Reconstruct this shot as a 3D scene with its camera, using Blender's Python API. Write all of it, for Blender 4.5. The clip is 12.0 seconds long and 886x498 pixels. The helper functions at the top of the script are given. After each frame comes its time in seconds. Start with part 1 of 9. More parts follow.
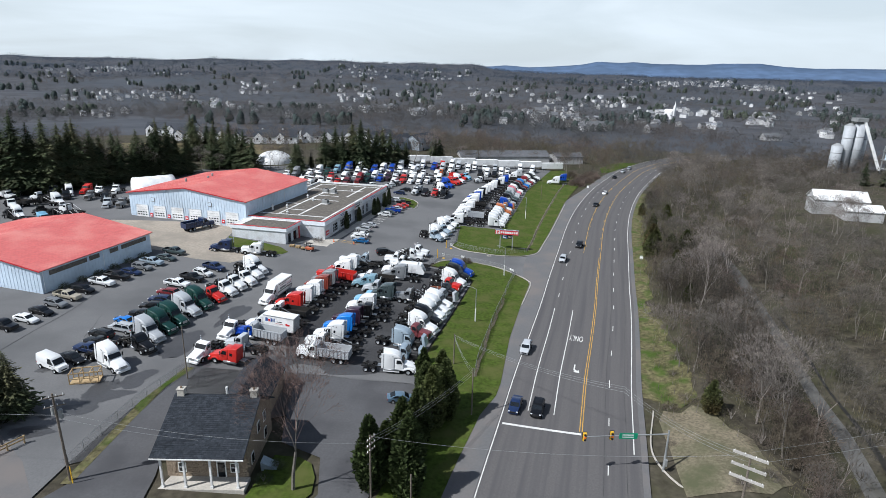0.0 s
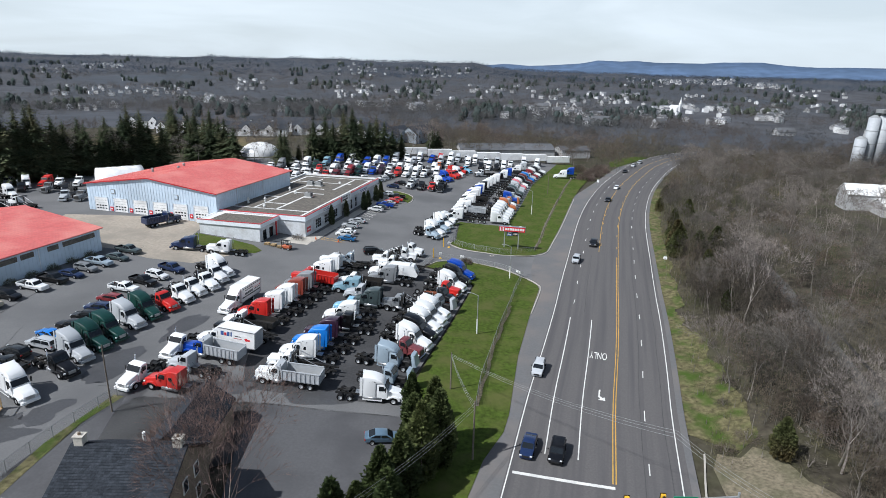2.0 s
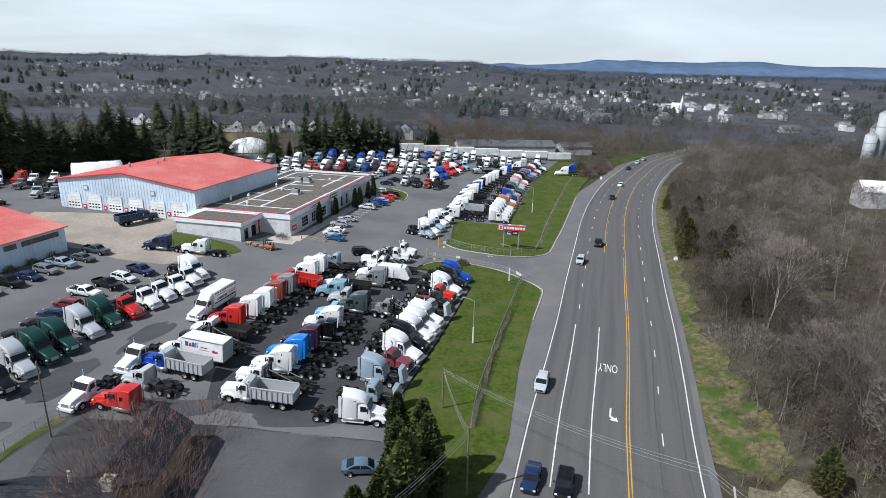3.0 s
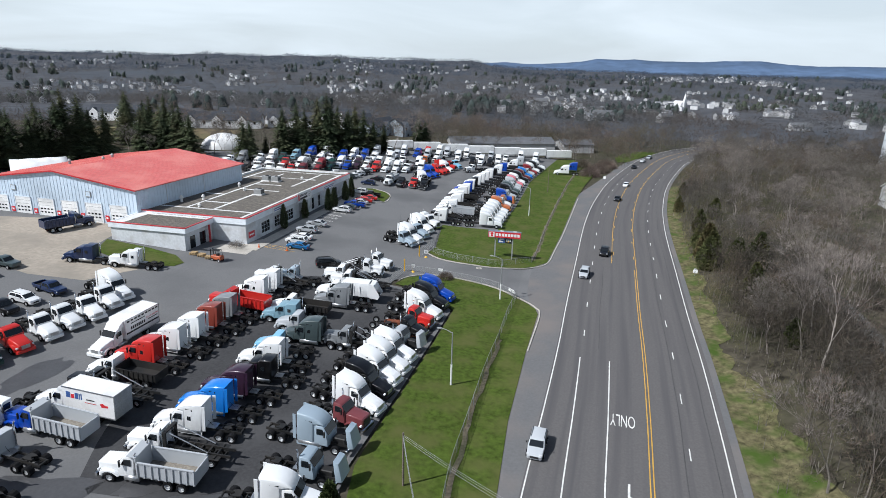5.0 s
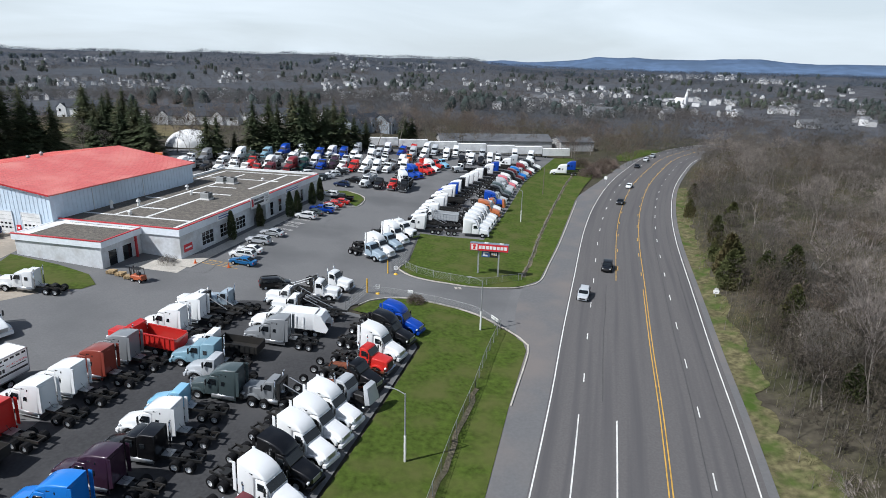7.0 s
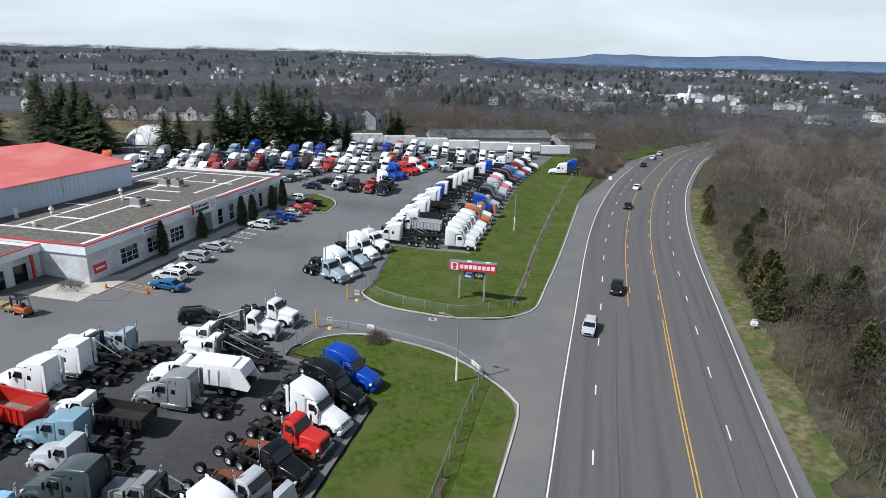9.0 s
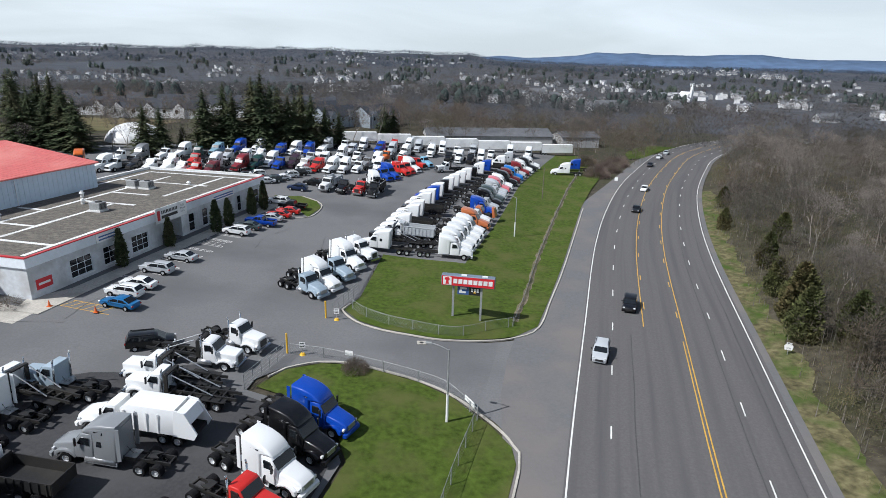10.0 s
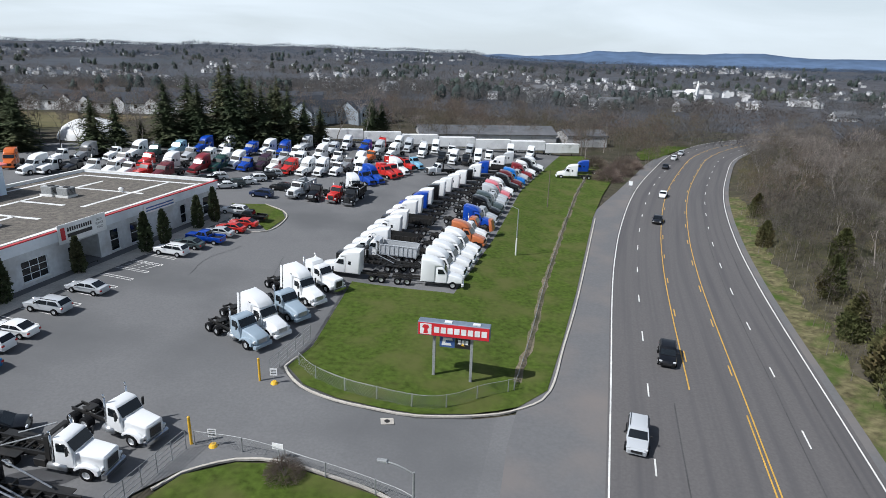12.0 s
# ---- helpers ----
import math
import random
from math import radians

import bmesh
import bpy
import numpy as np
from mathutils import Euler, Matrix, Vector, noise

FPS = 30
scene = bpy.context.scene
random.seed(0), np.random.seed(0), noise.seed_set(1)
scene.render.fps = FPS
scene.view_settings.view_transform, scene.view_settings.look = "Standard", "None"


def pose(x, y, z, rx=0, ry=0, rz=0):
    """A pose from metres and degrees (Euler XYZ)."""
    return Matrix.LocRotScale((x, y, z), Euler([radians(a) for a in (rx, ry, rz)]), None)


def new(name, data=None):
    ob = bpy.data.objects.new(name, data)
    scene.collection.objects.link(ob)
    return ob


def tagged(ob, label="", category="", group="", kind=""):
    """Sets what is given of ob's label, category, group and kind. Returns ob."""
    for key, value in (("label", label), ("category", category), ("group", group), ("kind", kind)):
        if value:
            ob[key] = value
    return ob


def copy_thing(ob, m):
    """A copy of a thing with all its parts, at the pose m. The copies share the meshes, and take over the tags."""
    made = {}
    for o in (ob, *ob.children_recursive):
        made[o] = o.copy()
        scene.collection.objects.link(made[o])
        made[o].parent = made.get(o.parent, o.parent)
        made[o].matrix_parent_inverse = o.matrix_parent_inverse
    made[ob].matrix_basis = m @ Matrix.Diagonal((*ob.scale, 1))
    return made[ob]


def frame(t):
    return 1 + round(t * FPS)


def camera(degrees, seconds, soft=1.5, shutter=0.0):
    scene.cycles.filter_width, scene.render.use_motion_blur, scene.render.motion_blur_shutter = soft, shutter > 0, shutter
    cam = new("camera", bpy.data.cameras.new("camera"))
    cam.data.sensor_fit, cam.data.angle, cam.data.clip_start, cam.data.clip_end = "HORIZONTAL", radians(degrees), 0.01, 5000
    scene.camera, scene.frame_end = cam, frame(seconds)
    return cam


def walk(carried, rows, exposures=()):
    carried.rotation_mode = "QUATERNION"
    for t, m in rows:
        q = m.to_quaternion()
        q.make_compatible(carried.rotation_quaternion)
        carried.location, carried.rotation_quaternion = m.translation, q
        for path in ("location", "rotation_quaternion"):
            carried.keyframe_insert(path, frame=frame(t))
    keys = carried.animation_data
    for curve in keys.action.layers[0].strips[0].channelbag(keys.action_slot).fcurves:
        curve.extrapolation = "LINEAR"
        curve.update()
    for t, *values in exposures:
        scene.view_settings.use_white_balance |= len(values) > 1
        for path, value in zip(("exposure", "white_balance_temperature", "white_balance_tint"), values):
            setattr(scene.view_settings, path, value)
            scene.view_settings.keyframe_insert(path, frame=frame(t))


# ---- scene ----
# camera: eye, then pitch, roll and yaw in degrees
cam = camera(74.0, 12.0, 0.5)
ROWS = [
    (0.0, -0.00, 0.00, 51.00, -17.011, -1.196, 0.000),
    (0.5, 0.16, 4.72, 49.41, -17.014, -1.224, 0.009),
    (1.0, 0.36, 9.42, 47.91, -17.026, -1.253, 0.020),
    (1.5, 0.57, 14.30, 46.38, -17.053, -1.279, 0.017),
    (2.0, 0.89, 19.29, 44.97, -17.077, -1.300, 0.005),
    (2.5, 1.37, 24.14, 43.57, -17.107, -1.318, -0.025),
    (3.0, 2.01, 28.81, 42.25, -17.137, -1.342, -0.059),
    (5.0, 5.80, 48.33, 38.62, -17.163, -1.429, -0.111),
    (5.5, 6.88, 53.11, 37.87, -17.174, -1.446, -0.136),
    (6.0, 8.01, 57.93, 37.21, -17.198, -1.449, -0.164),
    (6.5, 9.21, 62.75, 36.50, -17.235, -1.440, -0.203),
    (7.0, 10.43, 67.64, 35.85, -17.287, -1.421, -0.237),
    (9.0, 14.37, 87.24, 33.21, -17.520, -1.407, -0.328),
    (9.5, 15.02, 92.26, 32.58, -17.578, -1.421, -0.333),
    (10.0, 15.57, 97.21, 31.88, -17.631, -1.446, -0.325),
    (10.5, 16.09, 102.10, 31.31, -17.678, -1.486, -0.319),
    (11.0, 16.59, 107.07, 30.76, -17.727, -1.532, -0.318),
    (11.5, 17.18, 112.10, 30.11, -17.764, -1.580, -0.319),
    (12.0, 17.86, 117.05, 29.49, -17.792, -1.636, -0.312),
]
walk(cam, [(t, pose(x, y, z, 90 + pitch, roll, yaw)) for t, x, y, z, pitch, roll, yaw in ROWS],
     exposures=((0.0, 0.14, 6100, 8.5), (12.0, 0.14, 6150, 9.0)))

# ---- light ----
SUN_EL, SUN_AZ = 48.0, 27.0   # the shadows point 27 degrees north of east
world = bpy.data.worlds.new("world")
scene.world = world
world.use_nodes = True
wn, wl = world.node_tree.nodes, world.node_tree.links
wn.clear()
w_out = wn.new("ShaderNodeOutputWorld")
w_bg = wn.new("ShaderNodeBackground")
w_sky = wn.new("ShaderNodeTexSky")
w_sky.sky_type = 'NISHITA'
w_sky.sun_disc = False
w_sky.sun_elevation = radians(SUN_EL)
w_sky.sun_rotation = radians(270 - SUN_AZ)
w_sky.air_density, w_sky.dust_density, w_sky.ozone_density = 1.0, 1.6, 1.0
w_co = wn.new("ShaderNodeTexCoord")
w_map = wn.new("ShaderNodeMapping")
w_map.inputs["Scale"].default_value = (1.0, 1.0, 5.0)
w_noise = wn.new("ShaderNodeTexNoise")
w_noise.inputs["Scale"].default_value = 2.2
w_noise.inputs["Detail"].default_value = 7.0
w_noise.inputs["Distortion"].default_value = 0.6
w_ramp = wn.new("ShaderNodeValToRGB")
w_ramp.color_ramp.elements[0].position, w_ramp.color_ramp.elements[0].color = 0.36, (0.72, 0.72, 0.72, 1)
w_ramp.color_ramp.elements[1].position, w_ramp.color_ramp.elements[1].color = 0.62, (1, 1, 1, 1)
w_mix = wn.new("ShaderNodeMix")
w_mix.data_type = 'RGBA'
w_mix.inputs[7].default_value = (10.4, 11.3, 11.9, 1)   # thin bright cloud
wl.new(w_co.outputs["Generated"], w_map.inputs["Vector"])
wl.new(w_map.outputs["Vector"], w_noise.inputs["Vector"])
wl.new(w_noise.outputs["Fac"], w_ramp.inputs["Fac"])
w_sep = wn.new("ShaderNodeSeparateXYZ")
w_thin = wn.new("ShaderNodeMapRange")     # the cloud sheet thins out overhead
w_thin.inputs[1].default_value, w_thin.inputs[2].default_value = 0.1, 0.5
w_thin.inputs[3].default_value, w_thin.inputs[4].default_value = 1.0, 0.08
w_mul = wn.new("ShaderNodeMath")
w_mul.operation = 'MULTIPLY'
wl.new(w_co.outputs["Generated"], w_sep.inputs[0])
wl.new(w_sep.outputs["Z"], w_thin.inputs[0])
wl.new(w_ramp.outputs["Color"], w_mul.inputs[0])
wl.new(w_thin.outputs[0], w_mul.inputs[1])
wl.new(w_mul.outputs[0], w_mix.inputs[0])
wl.new(w_sky.outputs["Color"], w_mix.inputs[6])
wl.new(w_mix.outputs[2], w_bg.inputs["Color"])
w_bg.inputs["Strength"].default_value = 0.073
wl.new(w_bg.outputs["Background"], w_out.inputs["Surface"])

sun_data = bpy.data.lights.new("sun", 'SUN')
sun_data.energy, sun_data.angle, sun_data.color = 4.85, radians(0.55), (1.0, 0.975, 0.95)
sun = new("sun", sun_data)
a_, e_ = radians(SUN_AZ), radians(SUN_EL)
shine = Vector((math.cos(a_) * math.cos(e_), math.sin(a_) * math.cos(e_), -math.sin(e_)))
sun.matrix_world = shine.to_track_quat("-Z", "Y").to_matrix().to_4x4()

# ---- materials ----
def nodes_of(name):
    m = bpy.data.materials.new(name)
    m.use_nodes = True
    return m, m.node_tree.nodes, m.node_tree.links, m.node_tree.nodes["Principled BSDF"]


def mat(name, color, rough=0.6, metal=0.0, vary=0.15, scale=3.0, bump=0.0, second=None, big=0.15, coat=0.0, rand=0.0, wide=0.08, along=False, each=0.0):
    """Base colour with grain and larger blotches, at world size."""
    m, n, l, p = nodes_of(name)
    p.inputs["Roughness"].default_value = rough
    p.inputs["Metallic"].default_value = metal
    p.inputs["Coat Weight"].default_value = coat
    if rough > 0.84:      # dull, porous surfaces hardly mirror the sky
        p.inputs["Specular IOR Level"].default_value = 0.12
    geo = n.new("ShaderNodeNewGeometry")
    fine = n.new("ShaderNodeTexNoise")
    fine.inputs["Scale"].default_value = scale
    fine.inputs["Detail"].default_value = 5.0
    coarse = n.new("ShaderNodeTexNoise")
    coarse.inputs["Scale"].default_value = scale * wide
    coarse.inputs["Detail"].default_value = 4.0
    for t in (fine, coarse):
        l.new(geo.outputs["Position"], t.inputs["Vector"])
    if along:      # streaks that follow the traffic: u across the road, v along it
        uv = n.new("ShaderNodeUVMap")
        st = n.new("ShaderNodeMapping")
        st.inputs["Scale"].default_value = (1.0, 0.02, 1.0)
        l.new(uv.outputs["UV"], st.inputs["Vector"])
        l.new(st.outputs["Vector"], coarse.inputs["Vector"])
        coarse.inputs["Scale"].default_value = 0.9
    ramp = n.new("ShaderNodeValToRGB")
    ramp.color_ramp.elements[0].position, ramp.color_ramp.elements[1].position = 0.3, 0.7
    a = [max(0.0, c * (1 - vary)) for c in color]
    b = [min(1.0, c * (1 + vary)) for c in color]
    ramp.color_ramp.elements[0].color, ramp.color_ramp.elements[1].color = (*a, 1), (*b, 1)
    l.new(fine.outputs["Fac"], ramp.inputs["Fac"])
    mix = n.new("ShaderNodeMix")
    mix.data_type = 'RGBA'
    s = second or [c * (1 - 2.2 * big) for c in color]
    mix.inputs[7].default_value = (*s, 1)
    cr = n.new("ShaderNodeValToRGB")
    cr.color_ramp.elements[0].position, cr.color_ramp.elements[1].position = 0.45, 0.68
    top = 1.0 if second else 0.7
    cr.color_ramp.elements[1].color = (top, top, top, 1)
    l.new(coarse.outputs["Fac"], cr.inputs["Fac"])
    l.new(cr.outputs["Color"], mix.inputs[0])
    l.new(ramp.outputs["Color"], mix.inputs[6])
    out = mix.outputs[2]
    if rand:
        info = n.new("ShaderNodeNewGeometry")
        hsv = n.new("ShaderNodeHueSaturation")
        mr = n.new("ShaderNodeMapRange")
        mr.inputs[3].default_value, mr.inputs[4].default_value = 1 - rand, 1 + rand
        l.new(info.outputs["Random Per Island"], mr.inputs[0])
        l.new(mr.outputs[0], hsv.inputs["Value"])
        l.new(out, hsv.inputs["Color"])
        out = hsv.outputs["Color"]
    if each:       # whole plants differ from one another
        who = n.new("ShaderNodeObjectInfo")
        tone = n.new("ShaderNodeHueSaturation")
        er = n.new("ShaderNodeMapRange")
        er.inputs[3].default_value, er.inputs[4].default_value = 1 - each, 1 + each
        hr = n.new("ShaderNodeMapRange")
        hr.inputs[3].default_value, hr.inputs[4].default_value = 0.5 + 0.05 * each, 0.5 - 0.09 * each
        l.new(who.outputs["Random"], er.inputs[0])
        l.new(who.outputs["Random"], hr.inputs[0])
        l.new(er.outputs[0], tone.inputs["Value"])
        l.new(hr.outputs[0], tone.inputs["Hue"])
        l.new(out, tone.inputs["Color"])
        out = tone.outputs["Color"]
    l.new(out, p.inputs["Base Color"])
    if bump:
        bp = n.new("ShaderNodeBump")
        bp.inputs["Strength"].default_value = bump
        bp.inputs["Distance"].default_value = 0.05
        l.new(fine.outputs["Fac"], bp.inputs["Height"])
        l.new(bp.outputs["Normal"], p.inputs["Normal"])
    return m


def paint_mat(name, rough=0.32):
    """Vehicle paint: its colour is the object's own, under dust."""
    m, n, l, p = nodes_of(name)
    info = n.new("ShaderNodeObjectInfo")
    geo = n.new("ShaderNodeNewGeometry")
    dust = n.new("ShaderNodeTexNoise")
    dust.inputs["Scale"].default_value = 1.3
    dust.inputs["Detail"].default_value = 6.0
    l.new(geo.outputs["Position"], dust.inputs["Vector"])
    ramp = n.new("ShaderNodeValToRGB")
    ramp.color_ramp.elements[0].position, ramp.color_ramp.elements[1].position = 0.45, 0.8
    ramp.color_ramp.elements[1].color = (0.025, 0.025, 0.025, 1)
    l.new(dust.outputs["Fac"], ramp.inputs["Fac"])
    mix = n.new("ShaderNodeMix")
    mix.data_type = 'RGBA'
    mix.inputs[7].default_value = (0.34, 0.33, 0.31, 1)
    l.new(ramp.outputs["Color"], mix.inputs[0])
    l.new(info.outputs["Color"], mix.inputs[6])
    l.new(mix.outputs[2], p.inputs["Base Color"])
    p.inputs["Roughness"].default_value = rough
    p.inputs["Specular IOR Level"].default_value = 0.2
    p.inputs["Coat Weight"].default_value = 0.7
    p.inputs["Coat Roughness"].default_value = 0.05
    return m


PAINT = paint_mat("vehicle_paint")
GLASS = mat("dark_glass", (0.012, 0.015, 0.018), 0.06, 0.0, 0.1, 1.0)
RUBBER = mat("tyre_rubber", (0.011, 0.011, 0.012), 0.85, 0.0, 0.3, 8.0)
RIM = mat("polished_rim", (0.66, 0.67, 0.68), 0.38, 0.55, 0.2, 6.0)
CHROME = mat("chrome", (0.62, 0.63, 0.64), 0.18, 1.0, 0.1, 4.0)
CHASSIS = mat("black_chassis", (0.009, 0.009, 0.009), 0.65, 0.0, 0.4, 5.0, second=(0.022, 0.019, 0.016))
PLASTIC = mat("black_plastic", (0.014, 0.014, 0.015), 0.55, 0.0, 0.2, 5.0)
LAMP = mat("lamp_lens", (0.75, 0.77, 0.78), 0.12, 0.2, 0.1, 8.0)
REDLAMP = mat("red_lamp_lens", (0.35, 0.02, 0.02), 0.2, 0.0, 0.1, 8.0)
ALU = mat("aluminium", (0.5, 0.51, 0.52), 0.4, 0.85, 0.2, 3.0, 0.05)
DIRTBED = mat("dusty_bed_floor", (0.22, 0.2, 0.17), 0.9, 0.0, 0.3, 4.0)
ASPHALT = mat("lot_asphalt", (0.15, 0.15, 0.151), 0.9, 0.0, 0.08, 4.0, 0.15, second=(0.113, 0.114, 0.116), wide=0.018)
ROADM = mat("road_asphalt", (0.113, 0.108, 0.107), 0.88, 0.0, 0.09, 4.0, 0.15, second=(0.089, 0.086, 0.088), along=True)
SMOOTHLOT = mat("car_park_asphalt", (0.095, 0.095, 0.099), 0.86, 0.0, 0.08, 3.0, 0.15, second=(0.07, 0.07, 0.074), wide=0.05)
SHOULDER = mat("shoulder_asphalt", (0.135, 0.135, 0.137), 0.92, 0.0, 0.07, 3.0, 0.2, second=(0.172, 0.156, 0.147), wide=0.035)
APRON = mat("concrete_apron", (0.33, 0.29, 0.24), 0.92, 0.0, 0.14, 1.5, 0.15, second=(0.25, 0.225, 0.19))
CONCRETE = mat("concrete", (0.46, 0.43, 0.38), 0.9, 0.0, 0.15, 4.0, 0.2)
GRASS = mat("mown_grass", (0.054, 0.081, 0.013), 0.95, 0.0, 0.36, 1.6, 0.5, second=(0.085, 0.094, 0.028), wide=0.13)
ROUGH = mat("leaf_litter", (0.118, 0.106, 0.056), 0.97, 0.0, 0.5, 1.4, 0.5, second=(0.052, 0.086, 0.016), wide=0.22)
LITTER = mat("wood_floor", (0.066, 0.058, 0.043), 0.97, 0.0, 0.4, 0.8, 0.5, second=(0.05, 0.05, 0.027), wide=0.12)
DIRT = mat("bare_dirt", (0.165, 0.142, 0.1), 0.97, 0.0, 0.35, 2.4, 0.4, second=(0.085, 0.088, 0.05))
WHITELINE = mat("white_road_paint", (0.68, 0.67, 0.64), 0.7, 0.0, 0.22, 7.0)
YELLOWLINE = mat("yellow_road_paint", (0.56, 0.33, 0.055), 0.7, 0.0, 0.2, 7.0)
REDROOF = mat("red_metal_roof", (0.55, 0.135, 0.125), 0.55, 0.0, 0.1, 1.2, 0.0, second=(0.62, 0.22, 0.19), wide=0.12)
# the base is bluer to stand in for skylight on shaded walls
WALLWHITE = mat("pale_metal_cladding", (0.55, 0.65, 0.75), 0.55, 0.0, 0.06, 1.0)
STUCCO = mat("off_white_masonry", (0.56, 0.58, 0.6), 0.85, 0.0, 0.1, 2.0, 0.15, second=(0.43, 0.43, 0.43), wide=0.2)
FASCIA = mat("white_fascia", (0.72, 0.76, 0.8), 0.5, 0.0, 0.05, 2.0)
REDTRIM = mat("red_trim", (0.5, 0.03, 0.035), 0.4, 0.0, 0.1, 3.0)
GRAVELROOF = mat("gravel_roof", (0.115, 0.105, 0.093), 0.95, 0.0, 0.35, 5.0, 0.4, second=(0.175, 0.158, 0.135), wide=0.3)
WHITESEAL = mat("white_roof_sealant", (0.68, 0.68, 0.66), 0.8, 0.0, 0.12, 1.5)
SHINGLE = mat("dark_shingle", (0.033, 0.038, 0.046), 0.9, 0.0, 0.3, 5.0, 0.3, rand=0.25)
STONE = mat("fieldstone", (0.24, 0.19, 0.14), 0.9, 0.0, 0.3, 5.0, 0.4, rand=0.35)
WHITEWOOD = mat("white_woodwork", (0.74, 0.74, 0.72), 0.6, 0.0, 0.07, 4.0)
TIMBER = mat("pale_timber", (0.42, 0.3, 0.16), 0.8, 0.0, 0.2, 8.0)
POLEWOOD = mat("weathered_pole", (0.17, 0.145, 0.12), 0.9, 0.0, 0.3, 8.0, 0.3)
STEEL = mat("galvanised_steel", (0.3, 0.31, 0.31), 0.65, 0.3, 0.15, 5.0)
RUSTY = mat("rusty_brown_fence", (0.24, 0.18, 0.13), 0.85, 0.0, 0.3, 5.0)
YELLOW = mat("safety_yellow", (0.72, 0.42, 0.03), 0.5, 0.0, 0.15, 5.0)
ORANGE = mat("orange_plastic", (0.75, 0.14, 0.02), 0.5, 0.0, 0.1, 5.0)
SIGNRED = mat("sign_red", (0.6, 0.025, 0.035), 0.4, 0.0, 0.06, 4.0)
SIGNWHITE = mat("sign_white", (0.78, 0.78, 0.77), 0.45, 0.0, 0.05, 4.0)
SIGNBLUE = mat("sign_blue", (0.05, 0.11, 0.3), 0.45, 0.0, 0.06, 4.0)
SIGNBLACK = mat("sign_black", (0.015, 0.015, 0.016), 0.45, 0.0, 0.1, 4.0)
SIGNGREEN = mat("sign_green", (0.01, 0.24, 0.13), 0.45, 0.0, 0.06, 4.0)
BARK = mat("grey_bark", (0.205, 0.186, 0.162), 0.95, 0.0, 0.3, 3.0, 0.0, rand=0.3, each=0.3)
TWIG = mat("bare_twigs", (0.16, 0.142, 0.125), 0.95, 0.0, 0.42, 0.16, 0.0, second=(0.118, 0.094, 0.075), rand=0.35, each=0.3, wide=0.25)
# valley twigs greyed: the haze of distance sits in this colour
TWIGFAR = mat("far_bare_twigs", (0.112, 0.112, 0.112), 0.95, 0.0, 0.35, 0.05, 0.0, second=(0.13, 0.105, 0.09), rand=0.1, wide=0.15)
# distance haze is put into the base colour of the hill woods
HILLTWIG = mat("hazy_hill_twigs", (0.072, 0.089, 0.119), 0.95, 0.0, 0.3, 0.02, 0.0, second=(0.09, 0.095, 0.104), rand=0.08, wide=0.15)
TWIGBROWN = mat("brown_bare_twigs", (0.17, 0.132, 0.112), 0.95, 0.0, 0.4, 0.16, 0.0, second=(0.125, 0.112, 0.075), rand=0.3, wide=0.25)
LIMB = mat("pale_tree_limbs", (0.165, 0.148, 0.13), 0.95, 0.0, 0.3, 1.0, 0.0, rand=0.3, each=0.35)
TWIGRED = mat("budding_twigs", (0.17, 0.118, 0.103), 0.95, 0.0, 0.25, 1.0, 0.0, rand=0.35)
NEEDLE = mat("conifer_needles", (0.05, 0.066, 0.034), 0.9, 0.0, 0.35, 2.0, 0.0, second=(0.072, 0.074, 0.04), rand=0.4, each=0.35)
CEDAR = mat("olive_cedar", (0.055, 0.066, 0.026), 0.9, 0.0, 0.35, 2.0, 0.0, second=(0.08, 0.066, 0.03), rand=0.4, each=0.3)
# grey-blue base that carries the distance haze of the far ground
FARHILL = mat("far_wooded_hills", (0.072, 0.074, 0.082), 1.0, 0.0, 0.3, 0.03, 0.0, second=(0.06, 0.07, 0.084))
# blue of the hazy air, painted into the ridge's colour
HAZERIDGE = mat("blue_wooded_hills", (0.088, 0.135, 0.22), 1.0, 0.0, 0.22, 0.012, 0.0, second=(0.075, 0.112, 0.175), wide=0.2)
OLIVETWIG = mat("olive_undergrowth", (0.125, 0.108, 0.06), 0.95, 0.0, 0.3, 0.4, 0.0, second=(0.08, 0.085, 0.036), rand=0.35)
DARKROOF = mat("charcoal_roof_shingle", (0.055, 0.06, 0.07), 0.85, 0.0, 0.2, 0.8, 0.0)
CLAPBOARD = mat("white_clapboard", (0.7, 0.7, 0.7), 0.7, 0.0, 0.06, 0.8, 0.0)
GREYBOARD = mat("grey_clapboard", (0.3, 0.34, 0.38), 0.7, 0.0, 0.08, 0.8, 0.0)
FIELD = mat("dry_pasture", (0.15, 0.12, 0.07), 0.97, 0.0, 0.3, 0.15, 0.0, second=(0.1, 0.105, 0.045))
SOIL = mat("turned_tan_soil", (0.3, 0.215, 0.125), 0.97, 0.0, 0.25, 0.3, 0.0)
for m_ in (TWIGFAR, HILLTWIG, TWIG, TWIGBROWN):
    n_, l_ = m_.node_tree.nodes, m_.node_tree.links
    p_ = n_["Principled BSDF"]
    tl_, mx_ = n_.new("ShaderNodeBsdfTranslucent"), n_.new("ShaderNodeMixShader")
    mx_.inputs[0].default_value = 0.4
    l_.new(p_.inputs["Base Color"].links[0].from_socket, tl_.inputs["Color"])
    l_.new(p_.outputs[0], mx_.inputs[1])
    l_.new(tl_.outputs[0], mx_.inputs[2])
    l_.new(mx_.outputs[0], n_["Material Output"].inputs["Surface"])
FARROOF = mat("grey_house_roof", (0.15, 0.155, 0.165), 0.85, 0.0, 0.2, 0.5, 0.0, rand=0.6)
